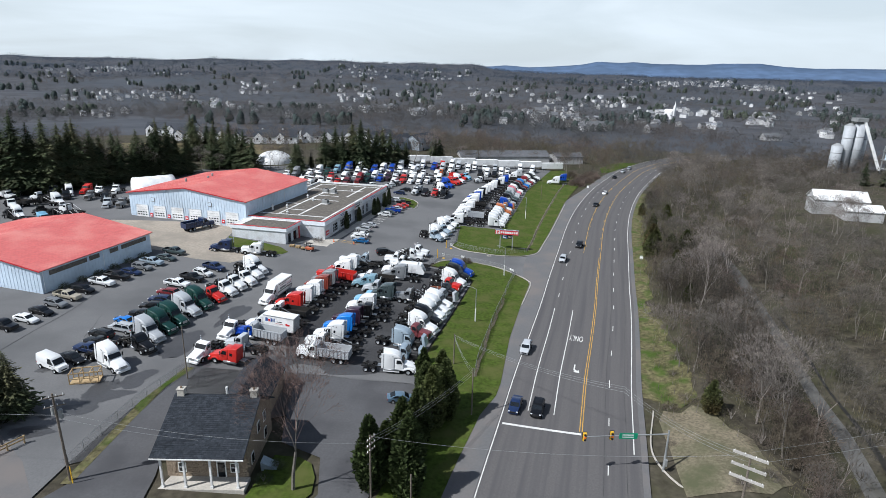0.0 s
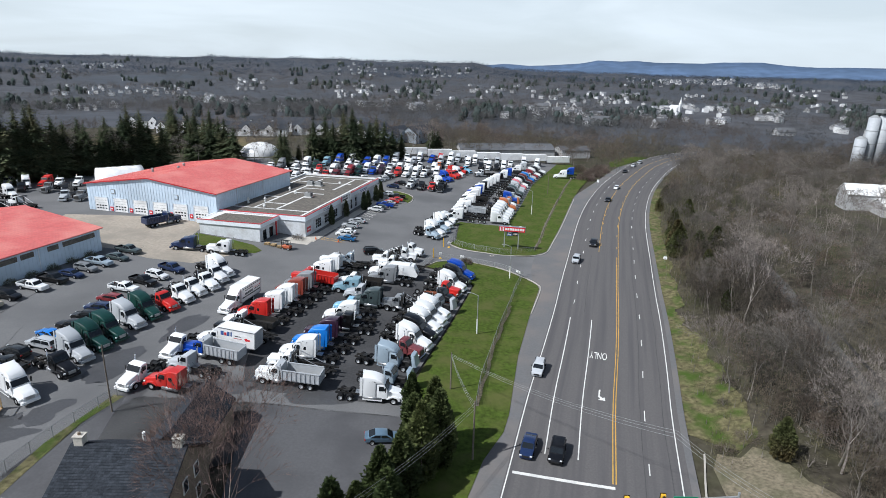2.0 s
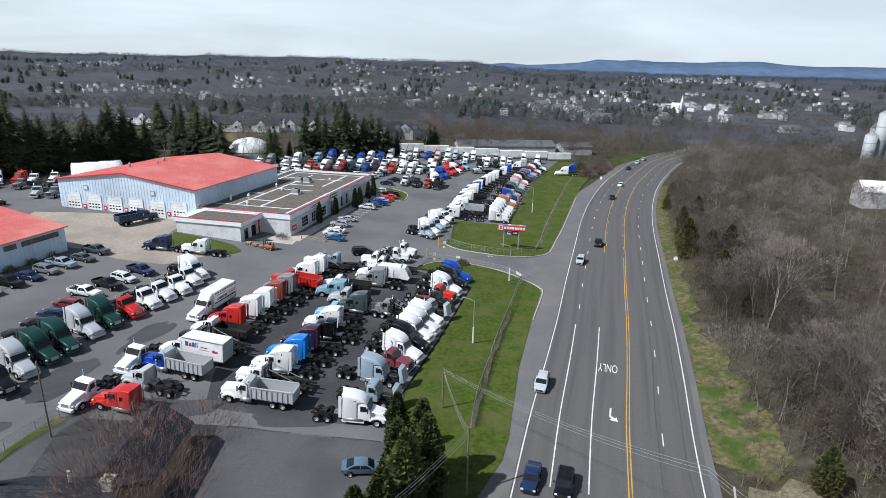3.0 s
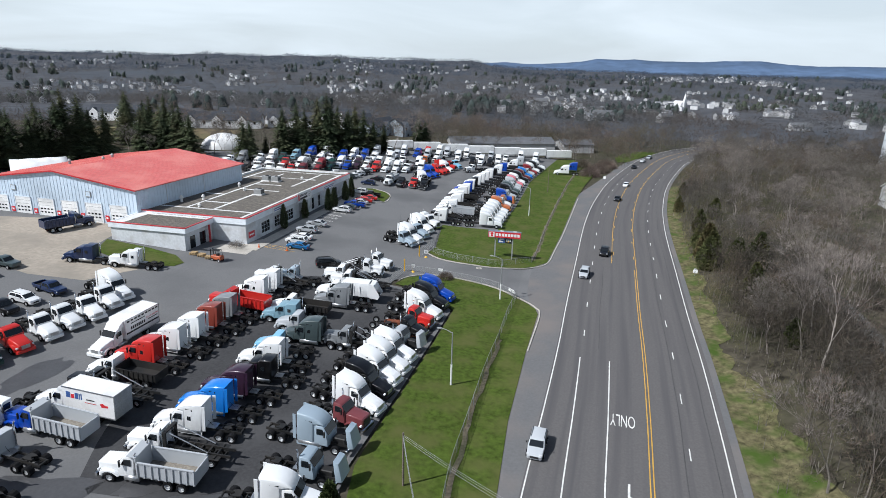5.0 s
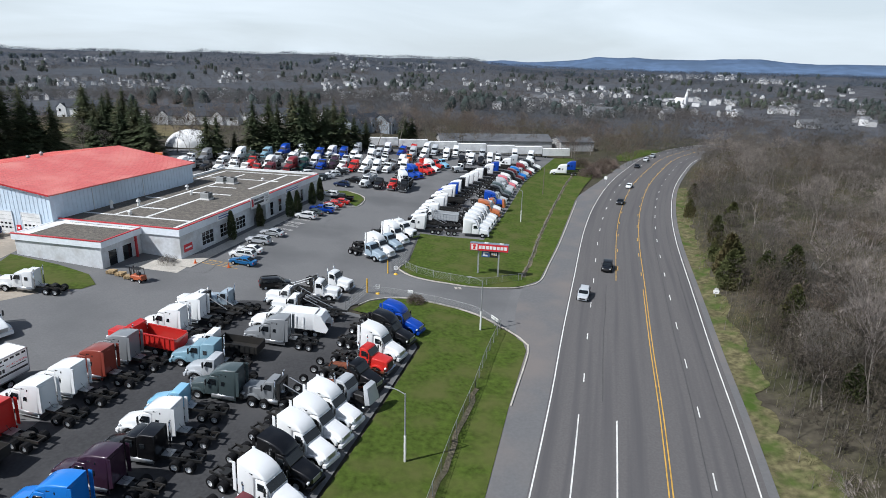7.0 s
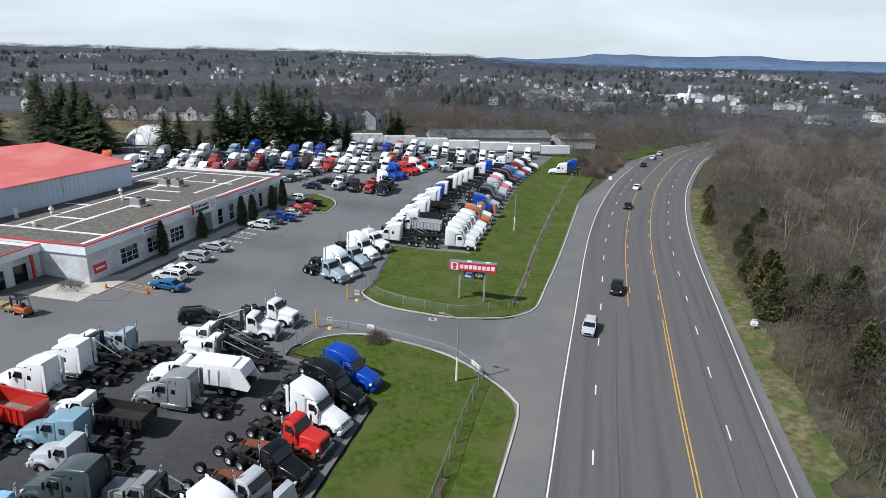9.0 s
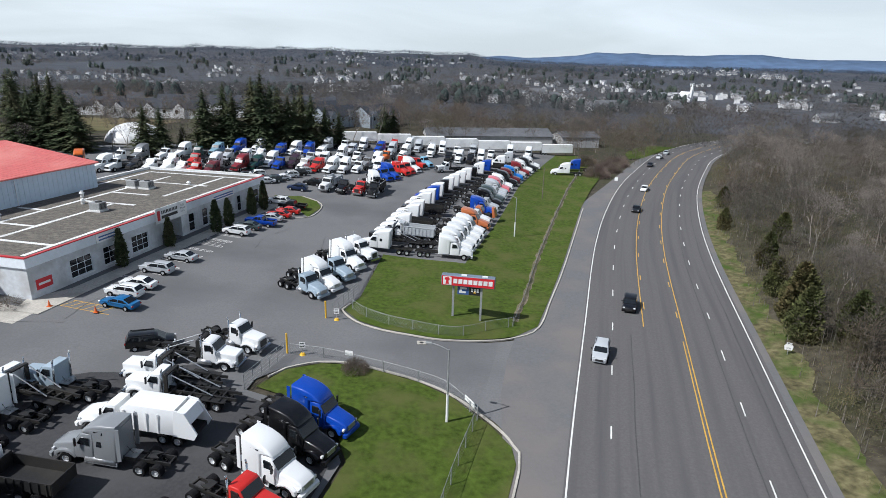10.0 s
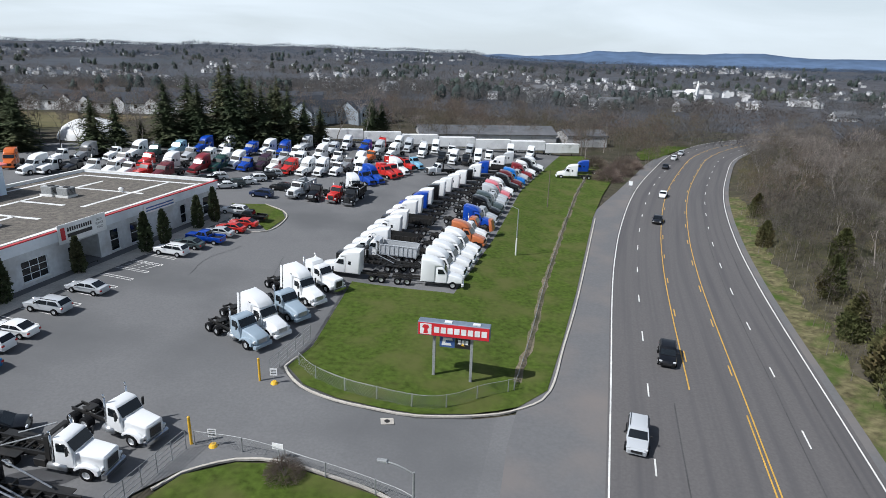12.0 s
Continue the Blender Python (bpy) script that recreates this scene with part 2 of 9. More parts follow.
FARWALL = mat("pale_house_wall", (0.5, 0.5, 0.5), 0.8, 0.0, 0.1, 0.5, 0.0, rand=0.45)
# needles lightened and blued in the base colour for distance haze
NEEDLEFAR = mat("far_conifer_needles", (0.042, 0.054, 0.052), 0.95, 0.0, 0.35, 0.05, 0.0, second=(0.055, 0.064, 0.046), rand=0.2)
GRILLE = mat("dark_grille", (0.07, 0.072, 0.075), 0.35, 0.7, 0.5, 14.0)
PALEARM = mat("pale_crossarm", (0.42, 0.4, 0.37), 0.85, 0.0, 0.2, 6.0)
TRAIL = mat("trail_gravel", (0.115, 0.112, 0.106), 0.95, 0.0, 0.2, 3.0, 0.3, second=(0.085, 0.082, 0.072))
RUSTRAIL = mat("rusty_frame_steel", (0.2, 0.065, 0.035), 0.85, 0.0, 0.35, 4.0, 0.2, second=(0.09, 0.04, 0.028))
STAIN = mat("damp_stained_asphalt", (0.066, 0.066, 0.069), 0.5, 0.0, 0.12, 3.0, 0.1)
TAR = mat("crack_sealing_tar", (0.03, 0.03, 0.031), 0.55, 0.0, 0.2, 6.0)
DARKLOT = mat("oil_darkened_asphalt", (0.052, 0.052, 0.054), 0.85, 0.0, 0.15, 3.0, 0.15, second=(0.074, 0.074, 0.076), wide=0.05)
SEAM = mat("faded_road_seam", (0.064, 0.062, 0.062), 0.8, 0.0, 0.25, 5.0)

# ---- mesh helpers ----
UK = [-400, -95, -75, -49, -22, -5, 5, 16, 400]
ZK = [5.5, 5.5, 5.0, 3.5, 1.7, 0.7, 0.4, -0.5, -0.5]


def lie(x, y):
    """Height of the yard and road: it falls from the workshops to the road."""
    return float(np.interp(x - 0.24 * (y - 130), UK, ZK))


def obj(name, bm, material, parent=None, label="", smooth=False):
    me = bpy.data.meshes.new(name)
    bm.normal_update()
    bm.to_mesh(me)
    bm.free()
    for m in (material if isinstance(material, (list, tuple)) else [material]):
        me.materials.append(m)
    if smooth:
        me.shade_smooth()
    ob = new(name, me)
    if parent is not None:
        ob.parent = parent
    if label:
        ob["label"] = label
    return ob


def part(name, bm, material, parent, label="", smooth=False, color=None):
    ob = obj(name, bm, material, parent, label, smooth)
    if color:
        ob.color = (*color, 1)
    return ob


def thing(name, label, category, group="", m=None):
    e = new(name)
    e.empty_display_size = 0.3
    tagged(e, label, category, group)
    if m is not None:
        e.matrix_basis = m
    return e


def box(bm, x0, y0, z0, x1, y1, z1, bevel=0.0, mi=0):
    v = [bm.verts.new((x, y, z)) for z in (z0, z1) for x, y in ((x0, y0), (x1, y0), (x1, y1), (x0, y1))]
    fs = [bm.faces.new([v[i] for i in f]) for f in ((3, 2, 1, 0), (4, 5, 6, 7), (0, 1, 5, 4), (1, 2, 6, 5), (2, 3, 7, 6), (3, 0, 4, 7))]
    for f in fs:
        f.material_index = mi
    if bevel:
        es = list({e for f in fs for e in f.edges})
        bmesh.ops.bevel(bm, geom=es, offset=bevel, segments=1, affect='EDGES')
    return bm


def boxed(*a, **k):
    return box(bmesh.new(), *a, **k)


def tube(bm, a, b, r0, r1=None, n=6, cap=True, mi=0):
    a, b = Vector(a), Vector(b)
    r1 = r0 if r1 is None else r1
    d = (b - a)
    if d.length < 1e-6:
        return bm
    q = d.to_track_quat("Z", "Y")
    rings = []
    for c, r in ((a, r0), (b, r1)):
        rings.append([bm.verts.new(c + q @ Vector((r * math.cos(2 * math.pi * i / n), r * math.sin(2 * math.pi * i / n), 0))) for i in range(n)])
    for i in range(n):
        f = bm.faces.new((rings[0][i], rings[0][(i + 1) % n], rings[1][(i + 1) % n], rings[1][i]))
        f.material_index = mi
    if cap and n > 2:
        bm.faces.new(rings[0][::-1]).material_index = mi
        bm.faces.new(rings[1]).material_index = mi
    return bm


def bent_pipe(bm, pts, r):
    """One square pipe along a line of points."""
    rows = []
    for i, p in enumerate(pts):
        d = pts[min(i + 1, len(pts) - 1)] - pts[max(i - 1, 0)]
        side = Vector((d.y, -d.x, 0)).normalized() * r
        up = Vector((0, 0, r))
        rows.append([bm.verts.new(p + k) for k in (side, up, -side, -up)])
    for a, b in zip(rows, rows[1:]):
        for k in range(4):
            bm.faces.new((a[k], a[(k + 1) % 4], b[(k + 1) % 4], b[k]))
    bm.faces.new(rows[0][::-1])
    bm.faces.new(rows[-1])
    bmesh.ops.recalc_face_normals(bm, faces=bm.faces[:])
    return bm


def prism(bm, profile, y0, y1, taper=None, bevel=0.0):
    """A side outline in x, z drawn across from y0 to y1; taper(x, z) scales the width."""
    t = taper or (lambda x, z: 1.0)
    mid, half = (y0 + y1) / 2, (y1 - y0) / 2
    a = [bm.verts.new((x, mid - half * t(x, z), z)) for x, z in profile]
    b = [bm.verts.new((x, mid + half * t(x, z), z)) for x, z in profile]
    n = len(profile)
    fs = [bm.faces.new(a), bm.faces.new(b[::-1])]
    for i in range(n):
        fs.append(bm.faces.new((a[i], b[i], b[(i + 1) % n], a[(i + 1) % n])))
    bmesh.ops.recalc_face_normals(bm, faces=fs)
    if bevel:
        es = list({e for f in fs[:2] for e in f.edges})
        bmesh.ops.bevel(bm, geom=es, offset=bevel, segments=3 if bevel > 0.09 else 2, affect='EDGES', profile=0.5)
    return bm


def sheet(name, poly, dz, material, label, kind="structure", ground=lie, parent=None, thick=0.0):
    """A flat area that follows the fall of the ground."""
    bm = bmesh.new()
    vs = [bm.verts.new((x, y, 0)) for x, y in poly]
    f = bm.faces.new(vs)
    bmesh.ops.triangulate(bm, faces=[f])
    for k in UK[1:-1]:
        n = Vector((1, -0.24, 0)).normalized()
        bmesh.ops.bisect_plane(bm, geom=bm.verts[:] + bm.edges[:] + bm.faces[:], plane_co=(k - 0.24 * 130, 0, 0), plane_no=n)
    if thick:
        ex = bmesh.ops.extrude_face_region(bm, geom=bm.faces[:])
        up = {e for e in ex["geom"] if isinstance(e, bmesh.types.BMVert)}
    for v in bm.verts:
        z = ground(v.co.x, v.co.y)
        v.co.z = z + dz - (0 if not thick or v in up else thick)
    bmesh.ops.recalc_face_normals(bm, faces=bm.faces[:])
    if not thick:
        for f in bm.faces:
            if f.normal.z < 0:
                f.normal_flip()
    ob = obj(name, bm, material, parent)
    if not parent:
        tagged(ob, label, name.split("_")[0], kind=kind)
    return ob


def strip(bm, pts, w, dz, h=0.0, ground=lie):
    """A band of width w along a line on the ground, h high."""
    n = len(pts)
    rows = []
    for i, (x, y) in enumerate(pts):
        x0, y0 = pts[max(0, i - 1)]
        x1, y1 = pts[min(n - 1, i + 1)]
        d = Vector((x1 - x0, y1 - y0)).normalized()
        s = Vector((d.y, -d.x)) * w / 2
        z = ground(x, y) + dz
        rows.append([bm.verts.new(p) for p in ((x - s.x, y - s.y, z), (x - s.x, y - s.y, z + h), (x + s.x, y + s.y, z + h), (x + s.x, y + s.y, z))])
    for p, q in zip(rows, rows[1:]):
        if h:
            for k in range(3):
                bm.faces.new((p[k], q[k], q[k + 1], p[k + 1]))
        else:
            bm.faces.new((p[0], p[3], q[3], q[0]))
    if h:
        bm.faces.new(rows[0])
        bm.faces.new(rows[-1][::-1])
    bmesh.ops.recalc_face_normals(bm, faces=bm.faces[:])
    if not h:
        for f in bm.faces:
            if f.normal.z < 0:
                f.normal_flip()
    return bm


def smooth_line(pts, step=4.0):
    """A Catmull-Rom line through the points, at even steps."""
    out = []
    p = [Vector(q) for q in pts]
    p = [2 * p[0] - p[1]] + p + [2 * p[-1] - p[-2]]
    for i in range(1, len(p) - 2):
        k = max(1, int((p[i + 1] - p[i]).length / step))
        for j in range(k):
            t = j / k
            a, b, c, d = p[i - 1], p[i], p[i + 1], p[i + 2]
            q = 0.5 * (2 * b + (c - a) * t + (2 * a - 5 * b + 4 * c - d) * t * t + (3 * b - a - 3 * c + d) * t ** 3)
            out.append((q.x, q.y))
    out.append(tuple(p[-2]))
    return out


def aside(line, off):
    """The line moved off metres to its right."""
    out = []
    for i, (x, y) in enumerate(line):
        x0, y0 = line[max(0, i - 1)]
        x1, y1 = line[min(len(line) - 1, i + 1)]
        d = Vector((x1 - x0, y1 - y0)).normalized()
        out.append((x + d.y * off, y - d.x * off))
    return out


def drawn_in(line, ys, offs):
    """The line moved to its right by an offset that changes along y."""
    return [aside(line[max(0, i - 1):i + 2], float(np.interp(y, ys, offs)))[min(i, 1)] for i, (x, y) in enumerate(line)]


def dashes(line, start, length, gap, stop=1e9):
    """Pieces of a line: length on, gap off."""
    res, cur, s = [], [], 0.0
    for (x0, y0), (x1, y1) in zip(line, line[1:]):
        L = math.hypot(x1 - x0, y1 - y0)
        k = max(1, int(L / 0.5))
        for j in range(k):
            t = j / k
            if s + L * t > stop:
                break
            if s + L * t >= start and (s + L * t - start) % (length + gap) < length:
                cur.append((x0 + (x1 - x0) * t, y0 + (y1 - y0) * t))
            elif len(cur) > 1:
                res.append(cur)
                cur = []
            else:
                cur = []
        s += L
    if len(cur) > 1:
        res.append(cur)
    return res

# ---- ground, road, yard ----
ROAD = smooth_line([(9.0, 30), (13.5, 46), (17.2, 60), (21.7, 76.1), (26.2, 92.3), (31.0, 108), (36.0, 125), (40.7, 142), (47.6, 166), (53.6, 187), (58.5, 203),
                    (65.1, 222.3), (74.5, 246.6), (84.1, 268.3), (97.6, 295.1), (110.0, 318.0), (124.0, 338.0), (141.0, 357.0), (163.0, 373.0), (195.0, 388.0), (240.0, 400.0)], 3.0)
RY = np.array([p[1] for p in ROAD])
RX = np.array([p[0] for p in ROAD])
SKY_AZ = [-50, -35.6, -34.8, -33.1, -31.4, -29.9, -28.3, -26.9, -24.4, -22.4, -21.3, -20.6, -18.1, -16.3, -14.6, -13.8, -12.4, -11.6, -9.6, -8.0, -6.6, -4.5, -2.9, -0.4, 1.5, 2.7, 3.8, 4.6, 5.8, 7.9, 9.9, 13.3, 15.7, 19.1, 25.6, 50]
SKY_UP = [0.5, 0.52, 0.58, 0.44, 0.39, 0.46, 0.57, 0.55, 0.51, 0.45, 0.62, 0.75, 0.68, 0.69, 0.59, 0.78, 0.81, 0.71, 0.82, 0.73, 0.74, 0.65, 0.77, 0.68, 0.67, 0.75, 0.58, 0.39, 0.27, 0.2, 0.14, 0.14, 0.28, 0.1, 0.1, 0.2]


def ease(a, b, v):
    t = min(1.0, max(0.0, (v - a) / (b - a)))
    return t * t * (3 - 2 * t)


def off_road(x, y):
    """Metres to the right of the road's middle line."""
    i = int(np.argmin((RX - x) ** 2 + (RY - y) ** 2))
    j = min(len(RX) - 1, i + 1)
    d = Vector((RX[j] - RX[j - 1], RY[j] - RY[j - 1])).normalized()
    return (x - RX[i]) * d.y - (y - RY[i]) * d.x


def land(x, y):
    z = lie(x, y) - 0.16
    r = math.hypot(x - 5, y - 40)
    if r < 700:
        o = off_road(x, y)
        if o > 8.5:
            z += 2.0 * ease(12.0, 18.5, o) - 3.5 * ease(24, 34, o) + 1.5 * ease(48, 90, o)
            z += 0.5 * noise.noise((x * 0.05, y * 0.05, 0)) * ease(10, 20, o)
    if r > 300:
        az = math.degrees(math.atan2(x, y))
        up = float(np.interp(az, SKY_AZ, SKY_UP))
        k = ease(1100, 3000, r)
        z += k * (up * 0.01745 * r + 40.0 - 16.0)
        z += ease(320, 900, r) * (noise.noise((x * 0.0013, y * 0.0013, 3.0)) * 14 + noise.noise((x * 0.004, y * 0.004, 8.0)) * 5 - 4) * (1 - 0.6 * ease(2000, 3000, r))
        z += ease(1500, 2600, r) * noise.noise((x * 0.006, y * 0.006, 1.0)) * 3
    return z


def graded(lo, hi, step, far, grow=1.14):
    core = list(np.arange(lo, hi + 0.1, step))
    a, s, left = lo, step, []
    while a > -far:
        s *= grow
        a -= s
        left.append(a)
    b, s, right = hi, step, []
    while b < far:
        s *= grow
        b += s
        right.append(b)
    return left[::-1] + core + right


gx, gy = graded(-220, 260, 6.0, 4700), graded(-60, 430, 6.0, 4700, 1.09)
verts = [(x, y, land(x, y)) for y in gy for x in gx]
nx = len(gx)
faces = [f for j in range(len(gy) - 1) for i in range(nx - 1) for f in ((j * nx + i, j * nx + i + 1, (j + 1) * nx + i + 1), (j * nx + i, (j + 1) * nx + i + 1, (j + 1) * nx + i))]
gme = bpy.data.meshes.new("ground")
gme.from_pydata(verts, [], faces)
gme.materials.append(LITTER)
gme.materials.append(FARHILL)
# beyond 440 m the ground takes the colour with haze painted in
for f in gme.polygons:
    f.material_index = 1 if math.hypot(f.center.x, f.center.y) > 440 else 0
gme.shade_smooth()
ground = tagged(new("ground", gme), "brown leaf-littered ground rising to haze-tinted wooded hills", "ground", kind="structure")

# the far ridge, with distance haze put into its blue
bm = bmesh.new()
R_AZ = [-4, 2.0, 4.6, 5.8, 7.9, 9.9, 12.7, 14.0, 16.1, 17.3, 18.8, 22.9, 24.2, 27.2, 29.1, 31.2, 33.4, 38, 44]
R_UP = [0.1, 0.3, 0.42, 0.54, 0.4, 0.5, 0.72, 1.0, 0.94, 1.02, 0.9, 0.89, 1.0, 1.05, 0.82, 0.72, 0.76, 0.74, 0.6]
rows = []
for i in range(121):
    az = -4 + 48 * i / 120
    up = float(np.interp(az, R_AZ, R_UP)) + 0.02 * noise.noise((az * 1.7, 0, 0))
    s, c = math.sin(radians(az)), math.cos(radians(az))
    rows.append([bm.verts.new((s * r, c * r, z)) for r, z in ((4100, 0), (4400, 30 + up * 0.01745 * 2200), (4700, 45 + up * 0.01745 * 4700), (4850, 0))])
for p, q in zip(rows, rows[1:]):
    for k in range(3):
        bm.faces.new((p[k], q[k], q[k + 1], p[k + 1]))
tagged(obj("backdrop_ridge", bm, HAZERIDGE, smooth=True), "distant wooded mountain ridge coloured in haze blue", "ridge", kind="structure")

# carriageway and shoulders
LEFT, RIGHT = aside(ROAD, -12.4), aside(ROAD, 8.6)


def band(name, off0, off1, dz, material, label):
    bm = bmesh.new()
    a, b = aside(ROAD, off0), aside(ROAD, off1)
    k = 5
    rows = []
    for p, q in zip(a, b):
        rows.append([bm.verts.new((p[0] + (q[0] - p[0]) * i / k, p[1] + (q[1] - p[1]) * i / k, lie(p[0] + (q[0] - p[0]) * i / k, p[1] + (q[1] - p[1]) * i / k) + dz)) for i in range(k + 1)])
    for p, q in zip(rows, rows[1:]):
        for i in range(k):
            bm.faces.new((p[i], p[i + 1], q[i + 1], q[i]))
    uvl = bm.loops.layers.uv.new("UVMap")
    run = [0.0]
    for p, q in zip(a, a[1:]):
        run.append(run[-1] + math.dist(p, q))
    at = {v: (off0 + (off1 - off0) * i / k, run[j]) for j, rw_ in enumerate(rows) for i, v in enumerate(rw_)}
    for f in bm.faces:
        for lp in f.loops:
            lp[uvl].uv = at[lp.vert]
    return tagged(obj(name, bm, material), label, "road", kind="structure")


road = band("road", -12.4, 8.5, 0.06, ROADM, "grey asphalt four-lane highway with a centre turn lane")
band("road_shoulder_east", 8.5, 9.4, 0.045, SHOULDER, "pale worn asphalt shoulder beside the highway")
sheet("road_shoulder_west", [p for p in LEFT if 34 < p[1] < 330] + [(96.5, 325), (85, 305), (72.5, 280), (63.5, 262), (49.0, 234), (36.1, 192), (30.9, 176), (28.2, 168.6), (26.0, 164.4), (24.2, 158), (22.6, 150), (21.8, 140), (18.0, 126), (13.4, 108), (9.8, 90), (6.2, 80), (2.2, 68), (-2.4, 52), (-6.4, 34)],
      0.045, SHOULDER, "pale worn asphalt shoulder and driveway mouth")

bm = bmesh.new()
strip(bm, [p for p in aside(ROAD, -12.15) if p[1] > 40], 0.15, 0.072)
strip(bm, [p for p in drawn_in(ROAD, [68, 100, 150, 200], [7.5, 7.75, 7.95, 8.2]) if p[1] > 68], 0.15, 0.072)
for d in dashes(aside(ROAD, 4.05), 2.35, 3.05, 8.95):
    strip(bm, d, 0.14, 0.072)
for d in dashes([p for p in aside(ROAD, -8.65) if p[1] > 124], 3.4, 3.05, 9.15):
    strip(bm, d, 0.14, 0.072)
for o0, o1, lo, hi in ((-8.35, -8.85, 80, 124.5), (-4.3, -4.8, 78, 124.0)):
    strip(bm, [p for p in drawn_in(ROAD, [80, 123], [o0, o1]) if lo < p[1] < hi], 0.15, 0.072)
lines = tagged(obj("white_lane_lines", bm, WHITELINE, ), "worn white lane and edge lines on the asphalt", "road marking", kind="structure")
bm = bmesh.new()
for o in (-0.18, 0.18):
    strip(bm, [p for p in aside(ROAD, o) if 75.8 < p[1] < (400 if o > 0 else 166)], 0.13, 0.072)
for d in dashes([p for p in aside(ROAD, -0.18) if p[1] > 166], 4, 3.05, 9.14):
    strip(bm, d, 0.13, 0.072)
strip(bm, [p for p in aside(ROAD, -4.75) if p[1] > 164.5], 0.13, 0.072)
for d in dashes([p for p in aside(ROAD, -4.4) if p[1] > 164.5], 6, 3.05, 9.14):
    strip(bm, d, 0.13, 0.072)
tagged(obj("yellow_centre_lines", bm, YELLOWLINE), "yellow centre and turn lane lines on the asphalt", "road marking", kind="structure")

# stop bar across the southbound lanes
bm = bmesh.new()
strip(bm, [(10.1, 78.0), (13.9, 77.1), (17.8, 76.2), (21.6, 75.4)], 0.5, 0.074)
tagged(obj("stop_bar", bm, WHITELINE), "white stop bar across the southbound lanes", "road marking", kind="structure")


def text_mesh(txt, size, extrude=0.0):
    cu = bpy.data.curves.new("lettering", 'FONT')
    cu.body, cu.size, cu.extrude, cu.align_x, cu.align_y = txt, size, extrude, 'CENTER', 'CENTER'
    tmp = bpy.data.objects.new("lettering", cu)
    me = bpy.data.meshes.new_from_object(tmp)
    bpy.data.objects.remove(tmp)
    bpy.data.curves.remove(cu)
    return me


def lettering(name, txt, size, m, material, parent=None, stretch=(1, 1), extrude=0.0, bold=0.0):
    me = text_mesh(txt, size, extrude)
    me.transform(Matrix.Diagonal((stretch[0], stretch[1], 1, 1)))
    me.materials.append(material)
    ob = new(name, me)
    if parent:
        ob.parent = parent
    ob.matrix_basis = m
    return ob


z_ = -0.5 + 0.075
only = lettering("only_lettering", "ONLY", 1.7, pose(28.0, 108.3, z_, 0, 0, 163.5), WHITELINE, stretch=(0.62, 2.15))
tagged(only, "white ONLY painted on the turn lane", "road marking", kind="structure")
bm = bmesh.new()
arrow = [(-x, y) for x, y in reversed([(-0.12, -1.5), (0.12, -1.5), (0.12, 0.3), (0.55, 0.75), (0.85, 0.45), (0.95, 1.5), (-0.1, 1.35), (0.2, 1.05), (-0.12, 0.6)])]
bm.faces.new([bm.verts.new((x, y, 0)) for x, y in arrow])
ar = obj("turn_arrow", bm, WHITELINE)
ar.matrix_basis = pose(24.9, 95.7, z_, 0, 0, 163)
tagged(ar, "white left-turn arrow painted on the turn lane", "road marking", kind="structure")

sheet("road_south_stretch", [(-2.8, 33.3), (17.1, 27.6), (6.0, -10), (-8.0, -60), (-28.0, -54), (-14.4, -4)], 0.05, ROADM, "grey asphalt highway running on southwards")
# the yard, the side drive, the apron
sheet("pavement_yard", [(-150, 60), (-95, 60), (-66, 74), (-52, 63), (-47, 57), (-46.5, 63), (-45.8, 70), (-44, 80), (-41.5, 88.6), (-21, 89.2), (-3.5, 87.8), (-2.6, 98), (-0.9, 104), (1.4, 112), (4.6, 124), (8.2, 138), (6.2, 143), (1.5, 146.5), (-2.6, 148), (-2.4, 150), (-0.2, 152.6),
                        (3.2, 154.4), (7, 154.4), (10.4, 153.2), (14.4, 151.8), (18.2, 149.4), (21.6, 145.2), (23.2, 142), (25.4, 150), (27, 163), (21.5, 161.4), (16.7, 160.8), (13.2, 161.2), (9.2, 162.3), (5.7, 164.3), (3.2, 167.8),
                        (5.0, 172.5), (6.4, 190.5), (14, 189), (20.8, 188.2), (24.4, 200.5), (28.8, 216), (38.8, 256.5), (54, 300), (62, 318), (40, 320), (-30, 306), (-60, 285), (-105, 268), (-130, 230), (-170, 205), (-190, 120)],
      0.02, ASPHALT, "patched grey asphalt truck yard")
sheet("pavement_apron", [(-99, 172), (-94, 150), (-71, 144), (-62, 140), (-52, 139), (-46, 146), (-59.5, 152), (-60, 168), (-60, 172)], 0.035, APRON, "tan concrete apron before the workshop doors")
sheet("pavement_south_lot", [(-23.5, 89), (-3.5, 87.6), (-2.6, 86), (-5.2, 70), (-9, 58), (-13, 40), (-19, 40), (-16, 57), (-14.4, 60.5), (-15.5, 67.5), (-21.5, 70.5), (-22.6, 78)], 0.05, SMOOTHLOT, "smooth dark asphalt car park behind the house")
sheet("road_side_drive", [(-95, 60), (-66, 74), (-52, 63), (-46, 56), (-38, 50), (-40, 30), (-120, 30)], 0.035, SHOULDER, "worn pale asphalt side drive")
sheet("pavement_house_drive", [(-46.4, 56), (-42, 54), (-36, 54.6), (-34.6, 58), (-35.0, 62), (-36.4, 68), (-38.4, 76), (-39.8, 84), (-40.4, 88.4), (-41.2, 88.4), (-42.4, 82), (-43.2, 74), (-43.9, 66), (-44.2, 60)], 0.045, SMOOTHLOT, "dark asphalt drive beside the stone house")
sheet("pavement_walk", [(-33.6, 160.6), (-30.4, 160.2), (-27.8, 171), (-16.2, 218.5), (-18.6, 219), (-31, 168), (-34, 164)], 0.1, CONCRETE, "pale concrete walk along the office front")

